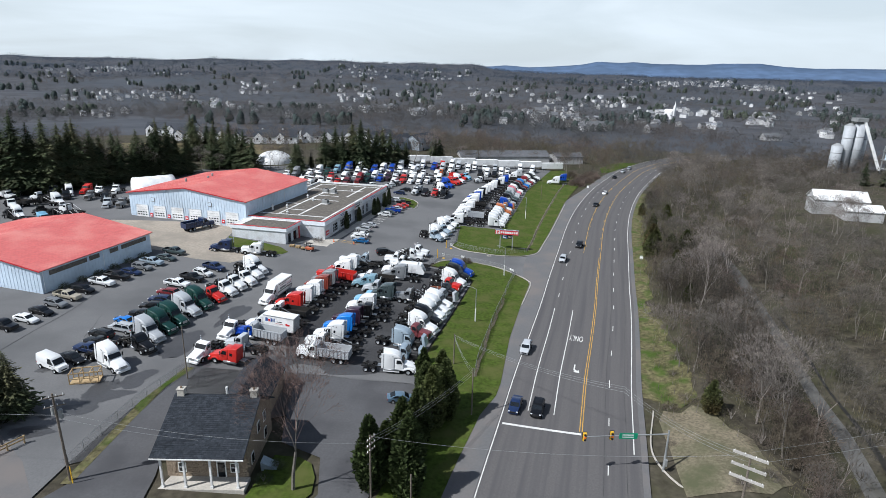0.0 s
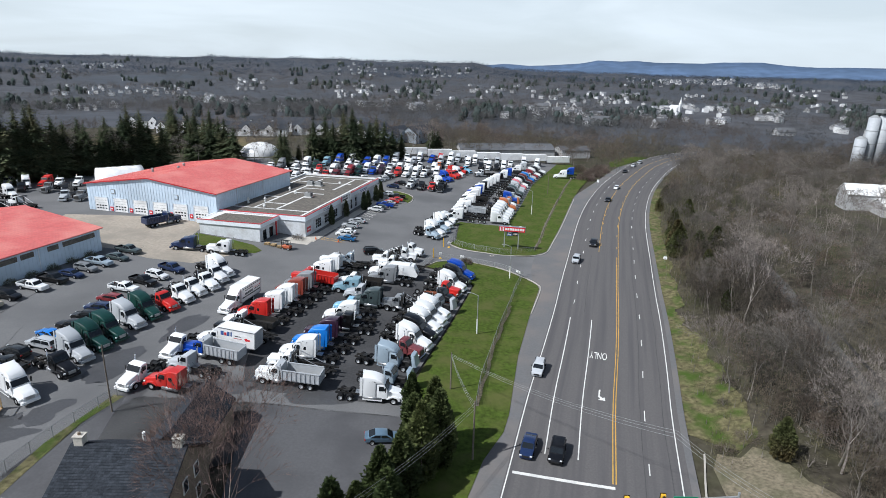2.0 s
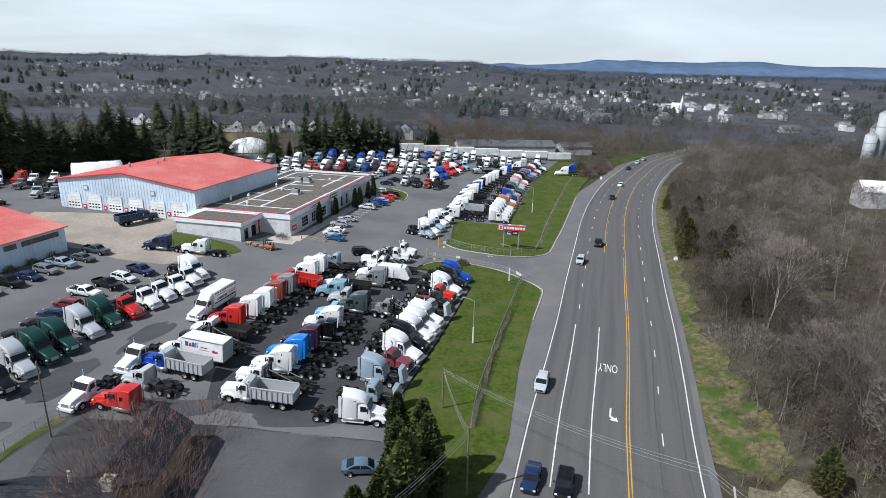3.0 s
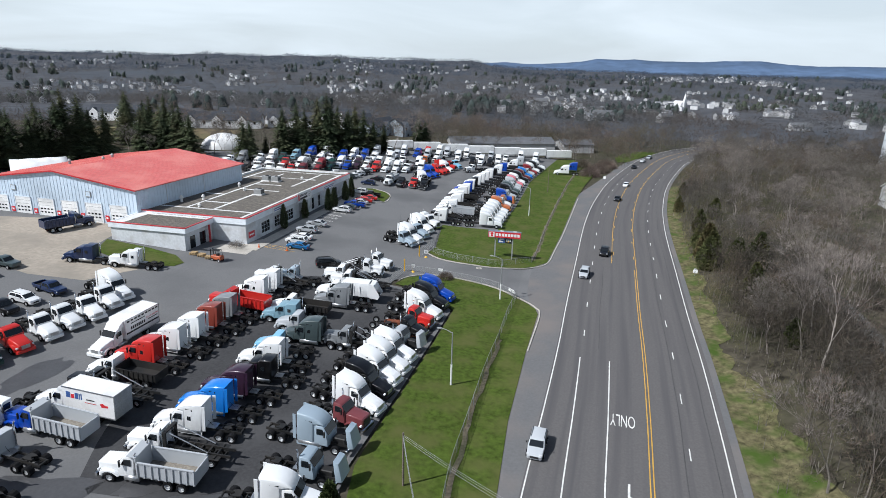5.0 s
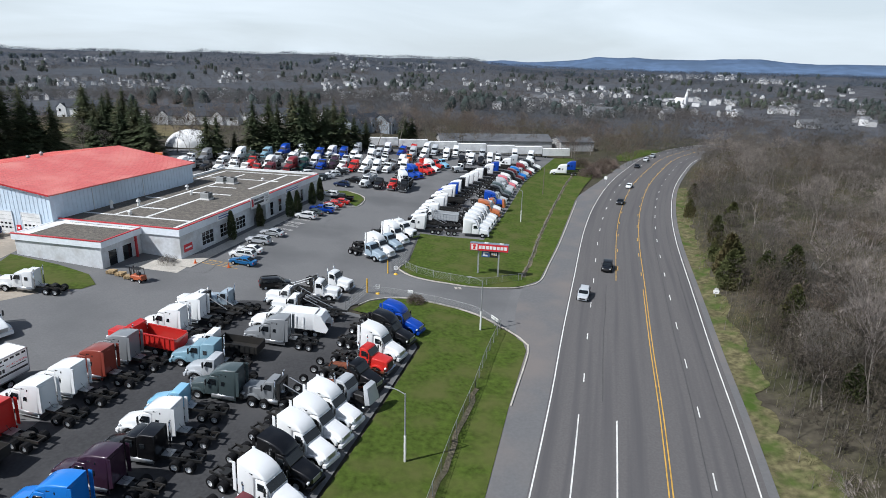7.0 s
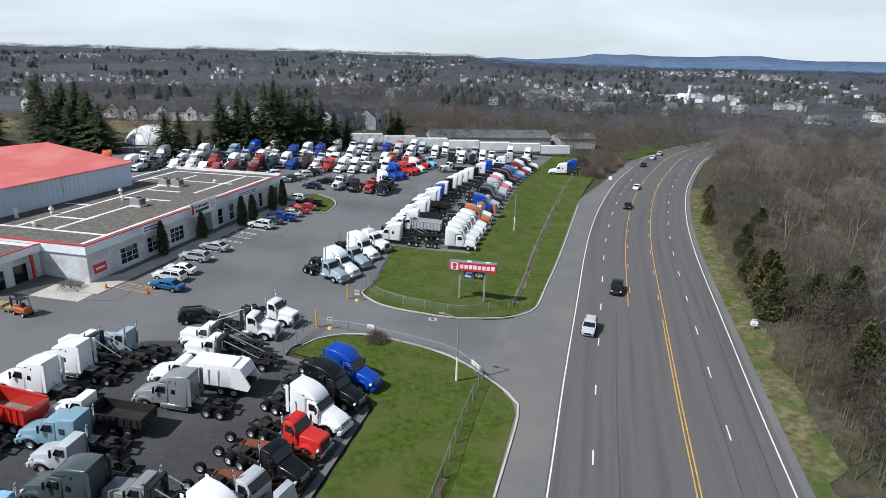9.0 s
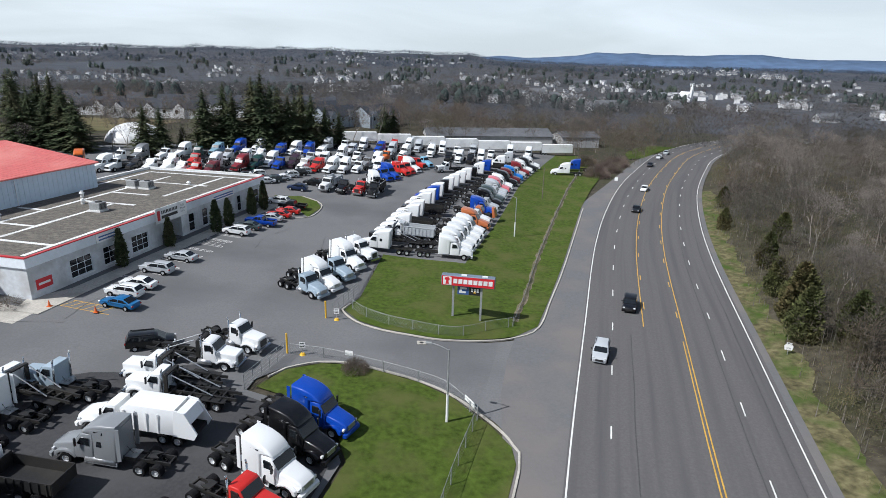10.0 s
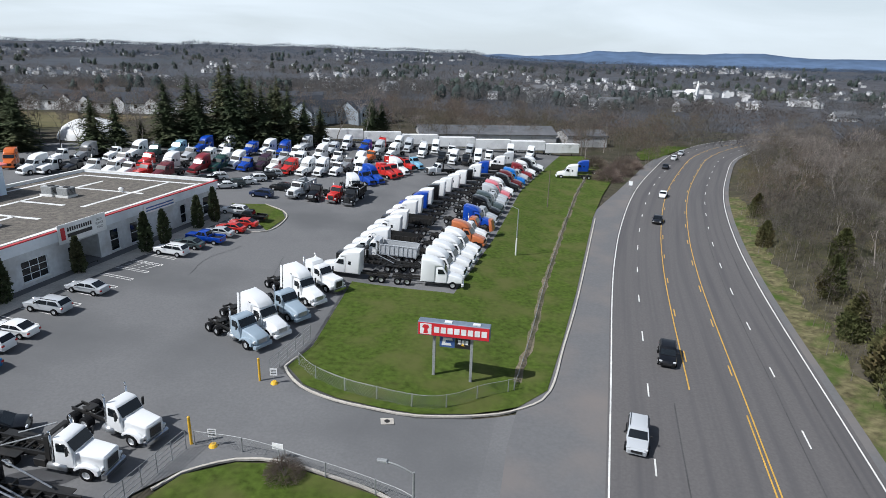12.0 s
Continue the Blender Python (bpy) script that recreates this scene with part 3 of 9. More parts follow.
# grass
sheet("grass_south", [(-2.2, 86.4), (-2.0, 98), (-0.5, 104), (1.8, 112), (5.0, 124), (8.6, 138), (6.6, 143.4), (2, 147), (-1.9, 148.6), (0.2, 152.2), (3.6, 153.8), (6.9, 153.8), (10.2, 152.6), (14.1, 151.2), (17.8, 148.7), (21.0, 144.7), (22.7, 141.4),
                      (22.8, 139), (19, 125.5), (14.4, 107.5), (11.0, 90), (9.8, 85.8), (6.8, 80), (2.8, 68), (-2, 52), (-5, 36), (-12, 36), (-8, 58), (-4.6, 70)], 0.1, GRASS, "mown green grass verge with yellowed patches")
sheet("grass_north", [(3.9, 168), (6.1, 164.9), (9.5, 162.9), (13.3, 161.8), (16.7, 161.4), (21.4, 162.1), (25.9, 163.7), (29, 166.6), (32.2, 176), (37.4, 192), (50.2, 234), (58, 256), (66, 276), (72, 300), (68, 318), (60, 318),
                      (53.5, 300), (38.4, 256.5), (28.4, 216), (24, 200.5), (20.5, 188.7), (14, 189.5), (6.9, 190.8), (5.4, 172.4)], 0.1, GRASS, "mown green grass lawn beside the highway")
sheet("grass_office", [(-59.5, 160), (-58, 153.0), (-52, 149.6), (-46, 147.6), (-41.5, 148.4), (-40.5, 150.4), (-43.5, 154), (-50, 157)], 0.09, GRASS, "patch of grass before the office wall")
sheet("grass_island", [(-9.6, 209.3), (-8.5, 217.1), (-10.2, 221.6), (-14.2, 225), (-20, 223.5), (-16, 219)], 0.12, GRASS, "small grass island with a pale kerb")
sheet("grass_house", [(-23.5, 56.5), (-20, 57.4), (-16.4, 58.6), (-15.2, 60.6), (-15.4, 63.6), (-16.4, 66.2), (-18.2, 67.4), (-21.6, 67.6)], 0.08, GRASS, "small lawn beside the stone house")
sheet("grass_fence_strip", [(-45.2, 59.6), (-44.0, 59.6), (-43.2, 74), (-42.6, 82), (-40.6, 88.3), (-42, 88.5), (-44.4, 78)], 0.07, ROUGH, "rough grass strip along the chain-link fence")

PAD = [(-40.4, 158.7), (-37.8, 162.6), (-30.9, 161.5), (-31.5, 157.6), (-36.1, 158.1)]
STAINS = [(-49.8, 78.6, 4.0, 1.8, 20), (-48.0, 83.5, 3.2, 1.8, 60), (-52.6, 74.0, 3.4, 1.5, 30), (-54.7, 68.8, 2.8, 1.3, 10), (-40.0, 88.6, 3.6, 1.2, 70), (-51.6, 80.4, 3.0, 1.4, 70), (-30.0, 92.0, 6.0, 1.8, 10), (-14.0, 91.5, 6.0, 1.6, 5), (-46.0, 96.0, 2.6, 6.0, -12), (-41.6, 110.0, 1.8, 5.0, -12),
          (-9.4, 150.4, 3.0, 1.2, 20), (-20.6, 93.6, 2.6, 1.2, 30), (-62.0, 86.0, 3.0, 1.2, 60)]
# damp stains and sealed cracks in the asphalt
def blotch(cx, cy, rx, ry, deg, dz, material, label, name="pavement_stain"):
    c, q = math.cos(radians(deg)), math.sin(radians(deg))
    pts = []
    for i in range(26):
        a = 2 * math.pi * i / 26
        f = 1 + 0.55 * noise.noise((cx + 1.3 * math.cos(a), cy + 1.3 * math.sin(a), 2.0)) + 0.2 * noise.noise((cx + 4 * math.cos(a), cy + 4 * math.sin(a), 6.0))
        x, y = rx * f * math.cos(a), ry * f * math.sin(a)
        pts.append((cx + x * c - y * q, cy + x * q + y * c))
    sheet(name, pts, dz, material, label)


for k, (x, y, rx, ry, dg) in enumerate(STAINS):
    blotch(x, y, rx, ry, dg, 0.034 + 0.002 * (k % 3), STAIN, "dark damp stain on the yard asphalt")
for x, y, q in ((33.7, 173.8, 0.5), (32.8, 171.2, 0.6), (31.4, 167.4, 0.35)):
    blotch(x, y, q, 0.6 * q, 20, 0.04, STAIN, "small dark oil stain on the shoulder")
# a darker asphalt tone under the truck rows
sheet("pavement_truck_rows", smooth_line([(-26.5, 92.5), (-16, 91.6), (-4.5, 91.2), (-3.2, 98.2), (-1.6, 104.4), (0.6, 112), (3.8, 124), (7.2, 137), (5.0, 142.6), (-2.8, 147.2), (-10, 149.0), (-20, 148.2), (-24.5, 136), (-27.5, 120), (-28.6, 104), (-26.5, 92.5)], 2.0)[:-1],
      0.029, DARKLOT, "darker asphalt under the truck rows")
sheet("pavement_entrance_pad", PAD, 0.033, CONCRETE, "pale concrete pad before the office entrance")
bm = bmesh.new()
for off, lo, hi in ((3.45, 60, 300), (6.5, 60, 300), (-6.4, 125, 165)):
    strip(bm, [(x + 0.16 * noise.noise((y * 0.11, off, 0)), y) for x, y in aside(ROAD, off) if lo < y < hi], 0.11, 0.068)
tagged(obj("road_seam", bm, SEAM), "dark wavy seams in the highway lanes", "crack", kind="structure")
bm = bmesh.new()
rt_ = random.Random(8)
for k in range(13):
    x, y = rt_.uniform(-46, 4), rt_.uniform(150, 235)
    if k > 4:
        x, y = rt_.uniform(-62, -40), rt_.uniform(76, 118)
    a = rt_.choice((0.2, 1.75)) + rt_.uniform(-0.25, 0.25)
    line = [(x, y)]
    for j in range(rt_.randint(4, 9)):
        a += rt_.uniform(-0.22, 0.22)
        x, y = x + 1.6 * math.cos(a), y + 1.6 * math.sin(a)
        line.append((x, y))
    strip(bm, line, 0.05, 0.036)
strip(bm, smooth_line([(-73.3, 89.2), (-72.7, 96.9), (-71.7, 105.3), (-71.1, 123.6), (-66.2, 147.2)], 2.0), 0.13, 0.037)
tagged(obj("pavement_crack_seal", bm, TAR), "thin black sealed cracks in the yard asphalt", "crack", kind="structure")

bm = bmesh.new()
rd_ = random.Random(4)
for line in ([(6.6, 92), (9.6, 106.6), (12.4, 118.2), (15.4, 129)], [(26.2, 168), (29.1, 178), (33.9, 196), (41.7, 223), (51.7, 256), (61.0, 283)]):
    pts_ = smooth_line(line, 1.4)
    strip(bm, [(x + rd_.uniform(-0.2, 0.25), y) for x, y in pts_], 0.85, 0.112)
tagged(obj("ground_worn_strip", bm, DIRT), "bare brown earth under the lawn fences", "ground", kind="structure")
sheet("grass_bend", [(86, 313), (92, 316), (99, 326), (108, 338), (118, 350), (108, 352), (97, 342), (89, 328)], 0.12, GRASS, "green lawn on the inside of the highway bend")


# kerbs
def kerb(name, pts, label):
    bm = bmesh.new()
    strip(bm, smooth_line(pts, 1.2), 0.2, 0.0, 0.17)
    tagged(obj(name, bm, CONCRETE), label, "kerb", kind="structure")


kerb("kerb_south", [(-1.2, 150.6), (0.1, 152.4), (3.4, 154.1), (6.9, 154.1), (10.3, 152.9), (14.2, 151.5), (18.0, 149), (21.3, 144.9), (22.9, 141.6), (23.0, 138.5), (19.2, 125.5)], "pale concrete kerb round the south lawn")
kerb("kerb_north", [(4.4, 170), (3.6, 168), (5.9, 164.6), (9.3, 162.6), (13.2, 161.5), (16.7, 161.1), (21.5, 161.8), (26.1, 163.4), (29.2, 166.4), (32.5, 176), (37.8, 192), (50.4, 233)], "pale concrete kerb round the north lawn")
kerb("kerb_island", [(-16, 207), (-9.6, 209.2), (-8.4, 217.1), (-10.1, 221.7), (-14.2, 225.1)], "pale concrete kerb of a parking island")

# verge right of the road: grass and bare earth on the bank
def bank_sheet(name, poly, material, label):
    bm = bmesh.new()
    x0, x1 = min(p[0] for p in poly), max(p[0] for p in poly)
    y0, y1 = min(p[1] for p in poly), max(p[1] for p in poly)
    bm.faces.new([bm.verts.new((x, y, 0)) for x, y in poly])
    bmesh.ops.triangulate(bm, faces=bm.faces[:])
    for k in gx:
        if x0 < k < x1:
            bmesh.ops.bisect_plane(bm, geom=bm.verts[:] + bm.edges[:] + bm.faces[:], plane_co=(k, 0, 0), plane_no=(1, 0, 0))
    for k in gy:
        if y0 < k < y1:
            bmesh.ops.bisect_plane(bm, geom=bm.verts[:] + bm.edges[:] + bm.faces[:], plane_co=(0, k, 0), plane_no=(0, 1, 0))
    k = y0 - x1 - (y0 - x1 - 4) % 6
    while k < y1 - x0:       # the diagonals of the ground's mesh
        bmesh.ops.bisect_plane(bm, geom=bm.verts[:] + bm.edges[:] + bm.faces[:], plane_co=(0, k, 0), plane_no=(1, -1, 0))
        k += 6
    for v in bm.verts:
        i = min(max(int(np.searchsorted(gx, v.co.x)) - 1, 0), nx - 2)
        j = min(max(int(np.searchsorted(gy, v.co.y)) - 1, 0), len(gy) - 2)
        fx, fy = (v.co.x - gx[i]) / (gx[i + 1] - gx[i]), (v.co.y - gy[j]) / (gy[j + 1] - gy[j])
        z00, z10, z01, z11 = (verts[(j + b) * nx + i + a][2] for b in (0, 1) for a in (0, 1))
        v.co.z = z00 + (fx * (z10 - z00) + fy * (z11 - z10) if fx > fy else fy * (z01 - z00) + fx * (z11 - z01)) + 0.1
    for f in bm.faces:
        f.normal_update()
        if f.normal.z < 0:
            f.normal_flip()
    tagged(obj(name, bm, material), label, name.split("_")[0], kind="structure")


vr = aside(ROAD, 9.25)
outer = smooth_line([p for p in reversed(aside(ROAD, 12.8)) if 130 < p[1] < 260] + [(49.0, 128), (47.4, 118), (46.8, 108), (45.0, 100), (44.4, 92), (42.0, 84)], 0.9)
outer = [(x + 1.7 * noise.noise((x * 0.2, y * 0.2, 3)) + 0.8 * noise.noise((x, y, 5)), y) for x, y in outer]
bank_sheet("grass_bank", [p for p in vr if 84 < p[1] < 260] + outer + [(39, 82)], ROUGH, "patchy green and brown grass bank beside the highway")
bank_sheet("ground_bare_earth", [(32, 62), (33.2, 70), (34.4, 79), (36.2, 82), (38.4, 80.6), (40.6, 82.2), (42.6, 79.6), (43.2, 75), (45.6, 72.6), (45.0, 68.6), (46.6, 64), (42, 61)], DIRT, "bare tan earth at the junction corner")
bank_sheet("path_trail", [(50, 40), (56.8, 64), (61.4, 78), (65.2, 92), (69.4, 107), (74, 125), (79.6, 148), (90, 190), (92.4, 190), (83.0, 148), (76.8, 125), (71.8, 107), (67.6, 92), (64.3, 78), (59.8, 64), (53.2, 40)], TRAIL, "grey gravel trail through the woods")
ditch_ = [(76.8, 125), (71.8, 107), (67.6, 92), (64.3, 78), (59.8, 64), (53.2, 40)]
bank_sheet("ground_ditch", [(x + 1.7, y) for x, y in ditch_] + [(x + 2.5 + 0.5 * math.sin(y), y) for x, y in reversed(ditch_)], mat("wet_ditch_mud", (0.02, 0.018, 0.014), 0.6, 0.0, 0.4, 2.0, 0.3), "dark wet ditch beside the gravel trail")

# ---- buildings ----
def frame_at(x, y, z, deg):
    return pose(x, y, z, 0, 0, deg)


def to_world(u, v, deg):
    """Yard grid turned by deg clockwise, back to the plan."""
    c, s = math.cos(radians(deg)), math.sin(radians(deg))
    return (u * c + v * s, -u * s + v * c)


def gable_hall(name, label, deg, u0, u1, v0, v1, zb, ze, zr, roof_over=0.5):
    """A steel hall with its ridge along v; local origin at the front left corner."""
    x, y = to_world(u0, v0, deg)
    e = thing(name, label, "building", m=frame_at(x, y, zb, -deg))
    w, d, h, r = u1 - u0, v1 - v0, ze - zb, zr - zb
    bm = bmesh.new()
    t = 0.3
    # four walls with thickness, gables included
    for ya, yb in ((0, t), (d - t, d)):
        prof = [(0, -0.8), (w, -0.8), (w, h), (w / 2, r), (0, h)]
        a = [bm.verts.new((px, ya, pz)) for px, pz in prof]
        b = [bm.verts.new((px, yb, pz)) for px, pz in prof]
        bm.faces.new(a)
        bm.faces.new(b[::-1])
        for i in range(5):
            bm.faces.new((a[i], b[i], b[(i + 1) % 5], a[(i + 1) % 5]))
    box(bm, 0, t, -0.8, t, d - t, h)
    box(bm, w - t, t, -0.8, w, d - t, h)
    bmesh.ops.recalc_face_normals(bm, faces=bm.faces[:])
    part("wall", bm, WALLWHITE, e, "pale ribbed metal wall with skylight blue in its colour")
    # wall ribs
    bm = bmesh.new()
    k = int(w / 0.9)
    for i in range(1, k):
        px = w * i / k
        hh = h + (r - h) * (1 - abs(px - w / 2) / (w / 2)) - 0.15
        box(bm, px - 0.05, -0.05, -0.5, px + 0.05, -0.002, hh)
    k = int(d / 0.9)
    for i in range(1, k):
        py = d * i / k
        box(bm, w + 0.002, py - 0.05, -0.5, w + 0.05, py + 0.05, h - 0.1)
    part("wall_rib", bm, WALLWHITE, e)
    for side in (0, 1):
        bm = bmesh.new()
        o = roof_over
        slope = (r - h) / (w / 2)
        xa, za = (-o, h - o * slope) if side == 0 else (w + o, h - o * slope)
        for (px, pz, qx, qz) in ((xa, za, w / 2, r),):
            v = [bm.verts.new(c) for c in ((px, -o, pz + 0.02), (qx, -o, qz + 0.02), (qx, d + o, qz + 0.02), (px, d + o, pz + 0.02))]
            v2 = [bm.verts.new(c.co + Vector((0, 0, 0.22))) for c in v]
            for f in ((0, 1, 2, 3), (4, 5, 6, 7), (0, 1, 5, 4), (1, 2, 6, 5), (2, 3, 7, 6), (3, 0, 4, 7)):
                bm.faces.new([(v + v2)[i] for i in f])
        bmesh.ops.recalc_face_normals(bm, faces=bm.faces[:])
        roof = part("roof", bm, REDROOF, e, "faded red standing-seam metal roof")
        bm = bmesh.new()
        n = int(d / 0.75)
        for i in range(n + 1):
            py = -o + (d + 2 * o) * i / n
            a = Vector((xa, py, za + 0.245))
            b = Vector((w / 2, py, r + 0.245))
            for s_ in (0,):
                q = [bm.verts.new(c) for c in (a + Vector((0, -0.025, 0)), a + Vector((0, 0.025, 0)), b + Vector((0, 0.025, 0)), b + Vector((0, -0.025, 0)))]
                q2 = [bm.verts.new(c.co + Vector((0, 0, 0.04))) for c in q]
                for f in ((4, 5, 6, 7), (0, 1, 5, 4), (1, 2, 6, 5), (2, 3, 7, 6), (3, 0, 4, 7)):
                    bm.faces.new([(q + q2)[k_] for k_ in f])
        bmesh.ops.recalc_face_normals(bm, faces=bm.faces[:])
        part("roof_seam", bm, REDROOF, roof)
    bm = bmesh.new()
    for sgn in (0, 1):
        p0 = Vector((-roof_over if sgn == 0 else w + roof_over, -roof_over - 0.06, h - roof_over * (r - h) / (w / 2)))
        p1 = Vector((w / 2, -roof_over - 0.06, r))
        q = [p0, p1, p1 + Vector((0, 0, 0.3)), p0 + Vector((0, 0, 0.3))]
        a = [bm.verts.new(c) for c in q]
        b = [bm.verts.new(c + Vector((0, 0.05, 0))) for c in q]
        for f in ((0, 1, 2, 3), (4, 5, 6, 7), (0, 1, 5, 4), (1, 2, 6, 5), (2, 3, 7, 6), (3, 0, 4, 7)):
            bm.faces.new([(a + b)[i] for i in f])
    bmesh.ops.recalc_face_normals(bm, faces=bm.faces[:])
    part("gable_trim", bm, REDTRIM, e, "red gable trim")
    return e, w, d, h, r


# workshop with six bay doors
hall, w, d, h, r = gable_hall("workshop", "large pale metal truck workshop with a red roof and bay doors", 15, -139, -98.4, 147.4, 185.5, 4.7, 12.7, 15.4)
for i in range(6):
    x0 = 2.4 + i * 6.3
    bm = boxed(x0, -0.12, -0.3, x0 + 4.0, -0.055, 4.4)
    door = part("bay_door", bm, SIGNWHITE, hall, "white sectional overhead door")
    bm = bmesh.new()
    for k in range(1, 6):
        box(bm, x0 + 0.05, -0.135, k * 0.75 - 0.02, x0 + 3.95, -0.121, k * 0.75 + 0.02)
    part("door_joint", bm, STEEL, door)
    for zz in (1.35, 2.1):
        for k in range(4):
            part("door_window", boxed(x0 + 0.35 + k * 0.9, -0.14, zz, x0 + 0.85 + k * 0.9, -0.122, zz + 0.32), GLASS, door)
    bm = bmesh.new()
    box(bm, x0 - 0.2, -0.16, -0.3, x0 - 0.02, -0.06, 4.6)
    box(bm, x0 + 4.02, -0.16, -0.3, x0 + 4.2, -0.06, 4.6)
    box(bm, x0 - 0.2, -0.16, 4.42, x0 + 4.2, -0.06, 4.6)
    part("door_frame", bm, FASCIA, hall)
    if i:
        sg = part("bay_number_sign", boxed(x0 - 1.6, -0.12, 1.0, x0 - 0.6, -0.055, 2.1), SIGNRED, hall, "red bay sign")
        part("sign_panel", boxed(x0 - 1.35, -0.135, 1.35, x0 - 0.85, -0.121, 1.75), SIGNWHITE, sg)
for px in (8.0, 28.0):
    v_ = part("gable_vent", boxed(px, -0.16, 5.8, px + 1.3, -0.055, 7.0), STEEL, hall)
    part("vent_panel", boxed(px + 0.15, -0.18, 5.95, px + 1.15, -0.161, 6.85), WALLWHITE, v_)
for py in (9.0, 22.0):
    part("downpipe", boxed(w + 0.06, py, 0, w + 0.18, py + 0.12, h - 0.3), FASCIA, hall)
for px, py in ((10, 14), (14, 20), (12, 25)):
    bm = bmesh.new()
    tube(bm, (px, py, h + 1.0), (px, py, h + 2.4), 0.3, 0.3, 8)
    tube(bm, (px, py, h + 2.4), (px, py, h + 2.8), 0.5, 0.15, 8)
    part("roof_vent", bm, STEEL, hall)

# the second red-roofed hall
shed, w2, d2, h2, r2 = gable_hall("parts_hall", "long pale metal hall with a faded red roof", 15, -148, -107.6, 88.0, 119.0, 5.0, 10.0, 13.2)
for k, (ya, yb) in enumerate(((2.0, 11.5), (12.2, 15.0), (18.0, 20.5), (21.5, 29.5))):
    part("strip_window", boxed(w2 + 0.052, ya, 3.5, w2 + 0.1, yb, 4.5), GRAVELROOF, shed, "grey translucent strip window")
for py in (0.4, 15.9):
    part("downpipe", boxed(w2 + 0.06, py, 0, w2 + 0.18, py + 0.12, h2 - 0.2), FASCIA, shed)

# office, flat roofed, with a lower front wing
DEG = 13
ox, oy = to_world(-96.0, 152.0, DEG)
office = thing("office_building", "low flat-roofed white masonry office with red roof trim", "building", m=frame_at(ox, oy, 2.4, -DEG))
W, D, H = 26.8, 56.0, 6.0


def walls_with_openings(bm, x, y0, y1, z0, z1, t, openings):
    """A wall in the plane x with real openings (ya, yb, za, zb)."""
    cuts = sorted(openings)
    last = y0
    for ya, yb, za, zb in cuts:
        box(bm, x - t, last, z0, x, ya, z1)
        box(bm, x - t, ya, z0, x, yb, za)
        box(bm, x - t, ya, zb, x, yb, z1)
        last = yb
    box(bm, x - t, last, z0, x, y1, z1)


wins = [(6.2, 9.8), (11.9, 15.4), (17.4, 20.9)]
slits = [(31.0, 32.6), (34.8, 36.4), (46.0, 47.4), (52.0, 54.0)]
ops = [(a, b, 1.2, 3.7) for a, b in wins] + [(a, b, 0.9, 3.9) for a, b in slits] + [(24.0, 29.0, -1.2, 4.0)]
bm = bmesh.new()
walls_with_openings(bm, W, 0, D, -1.2, 4.75, 0.35, ops)
box(bm, 0, 0, -1.2, W - 0.35, 0.35, 4.75)
box(bm, 0, D - 0.35, -1.2, W - 0.35, D, 4.75)
box(bm, 0, 0.35, -1.2, 0.35, D - 0.35, 4.75)
box(bm, W - 3.4, 23.6, -1.2, W - 3.1, 29.4, 4.75)
box(bm, W - 3.1, 23.6, -1.2, W - 0.35, 23.9, 4.75)
box(bm, W - 3.1, 29.1, -1.2, W - 0.35, 29.4, 4.75)
part("wall", bm, STUCCO, office, "off-white painted masonry wall")
bm = bmesh.new()
o_ = 0.25
box(bm, W - 0.36, -o_, 4.752, W + o_, D + o_, H)
box(bm, -o_, -o_, 4.752, W - 0.36, 0.36, H)
box(bm, -o_, D - 0.36, 4.752, W - 0.36, D + o_, H)
box(bm, -o_, 0.36, 4.752, 0.36, D - 0.36, H)
part("fascia", bm, FASCIA, office, "pale blue-white fascia band")
bm = bmesh.new()
box(bm, W - 0.1, -o_ - 0.05, H + 0.002, W + o_ + 0.05, D + o_ + 0.05, H + 0.14)
box(bm, -o_, -o_ - 0.05, H + 0.002, W - 0.1, 0.1, H + 0.14)
part("roof_trim", bm, REDTRIM, office, "thin dark red roof edge")
bm = bmesh.new()
box(bm, -o_, D - 0.3, H + 0.002, W - 0.12, D + o_, H + 0.35)
box(bm, -o_, 0.12, H + 0.002, 0.3, D - 0.3, H + 0.35)
part("parapet", bm, WHITESEAL, office, "white roof parapet")
part("roof", boxed(0.365, 0.365, H - 0.4, W - 0.365, D - 0.365, H - 0.12), GRAVELROOF, office, "brown gravel flat roof")
seals = [((1.0, 5.5), (25.5, 5.5)), ((9.5, 5.5), (9.5, 50.0)), ((4.5, 20.0), (9.5, 20.0)), ((9.5, 27.0), (20.0, 27.0)), ((9.5, 34.0), (17.0, 34.0)), ((3.0, 44.0), (22.0, 44.0)), ((16.0, 5.5), (16.0, 27.0)), ((20.0, 34.0), (20.0, 53.0)), ((9.5, 12), (16, 12)), ((2.5, 10), (2.5, 53)), ((2.5, 53), (25.5, 53)), ((25.4, 1), (25.4, 54))]
for i, (a, b) in enumerate(seals):
    bm = bmesh.new()
    n = 14
    prev = None
    for k in range(n + 1):
        t = k / n
        p = Vector((a[0] + (b[0] - a[0]) * t, a[1] + (b[1] - a[1]) * t, H - 0.105 + 0.002 * (i % 3)))
        dd = Vector((b[0] - a[0], b[1] - a[1], 0)).normalized()
        nn = Vector((dd.y, -dd.x, 0)) * (0.32 + 0.14 * noise.noise((i * 3.1, k * 0.9, 0)))
        cur = (bm.verts.new(p - nn), bm.verts.new(p + nn))
        if prev:
            bm.faces.new((prev[0], prev[1], cur[1], cur[0]))
        prev = cur
    for f in bm.faces:
        f.normal_update()
        if f.normal.z < 0:
            f.normal_flip()
    part("roof_seal", bm, WHITESEAL, office, "white sealant strip" if i == 0 else "")


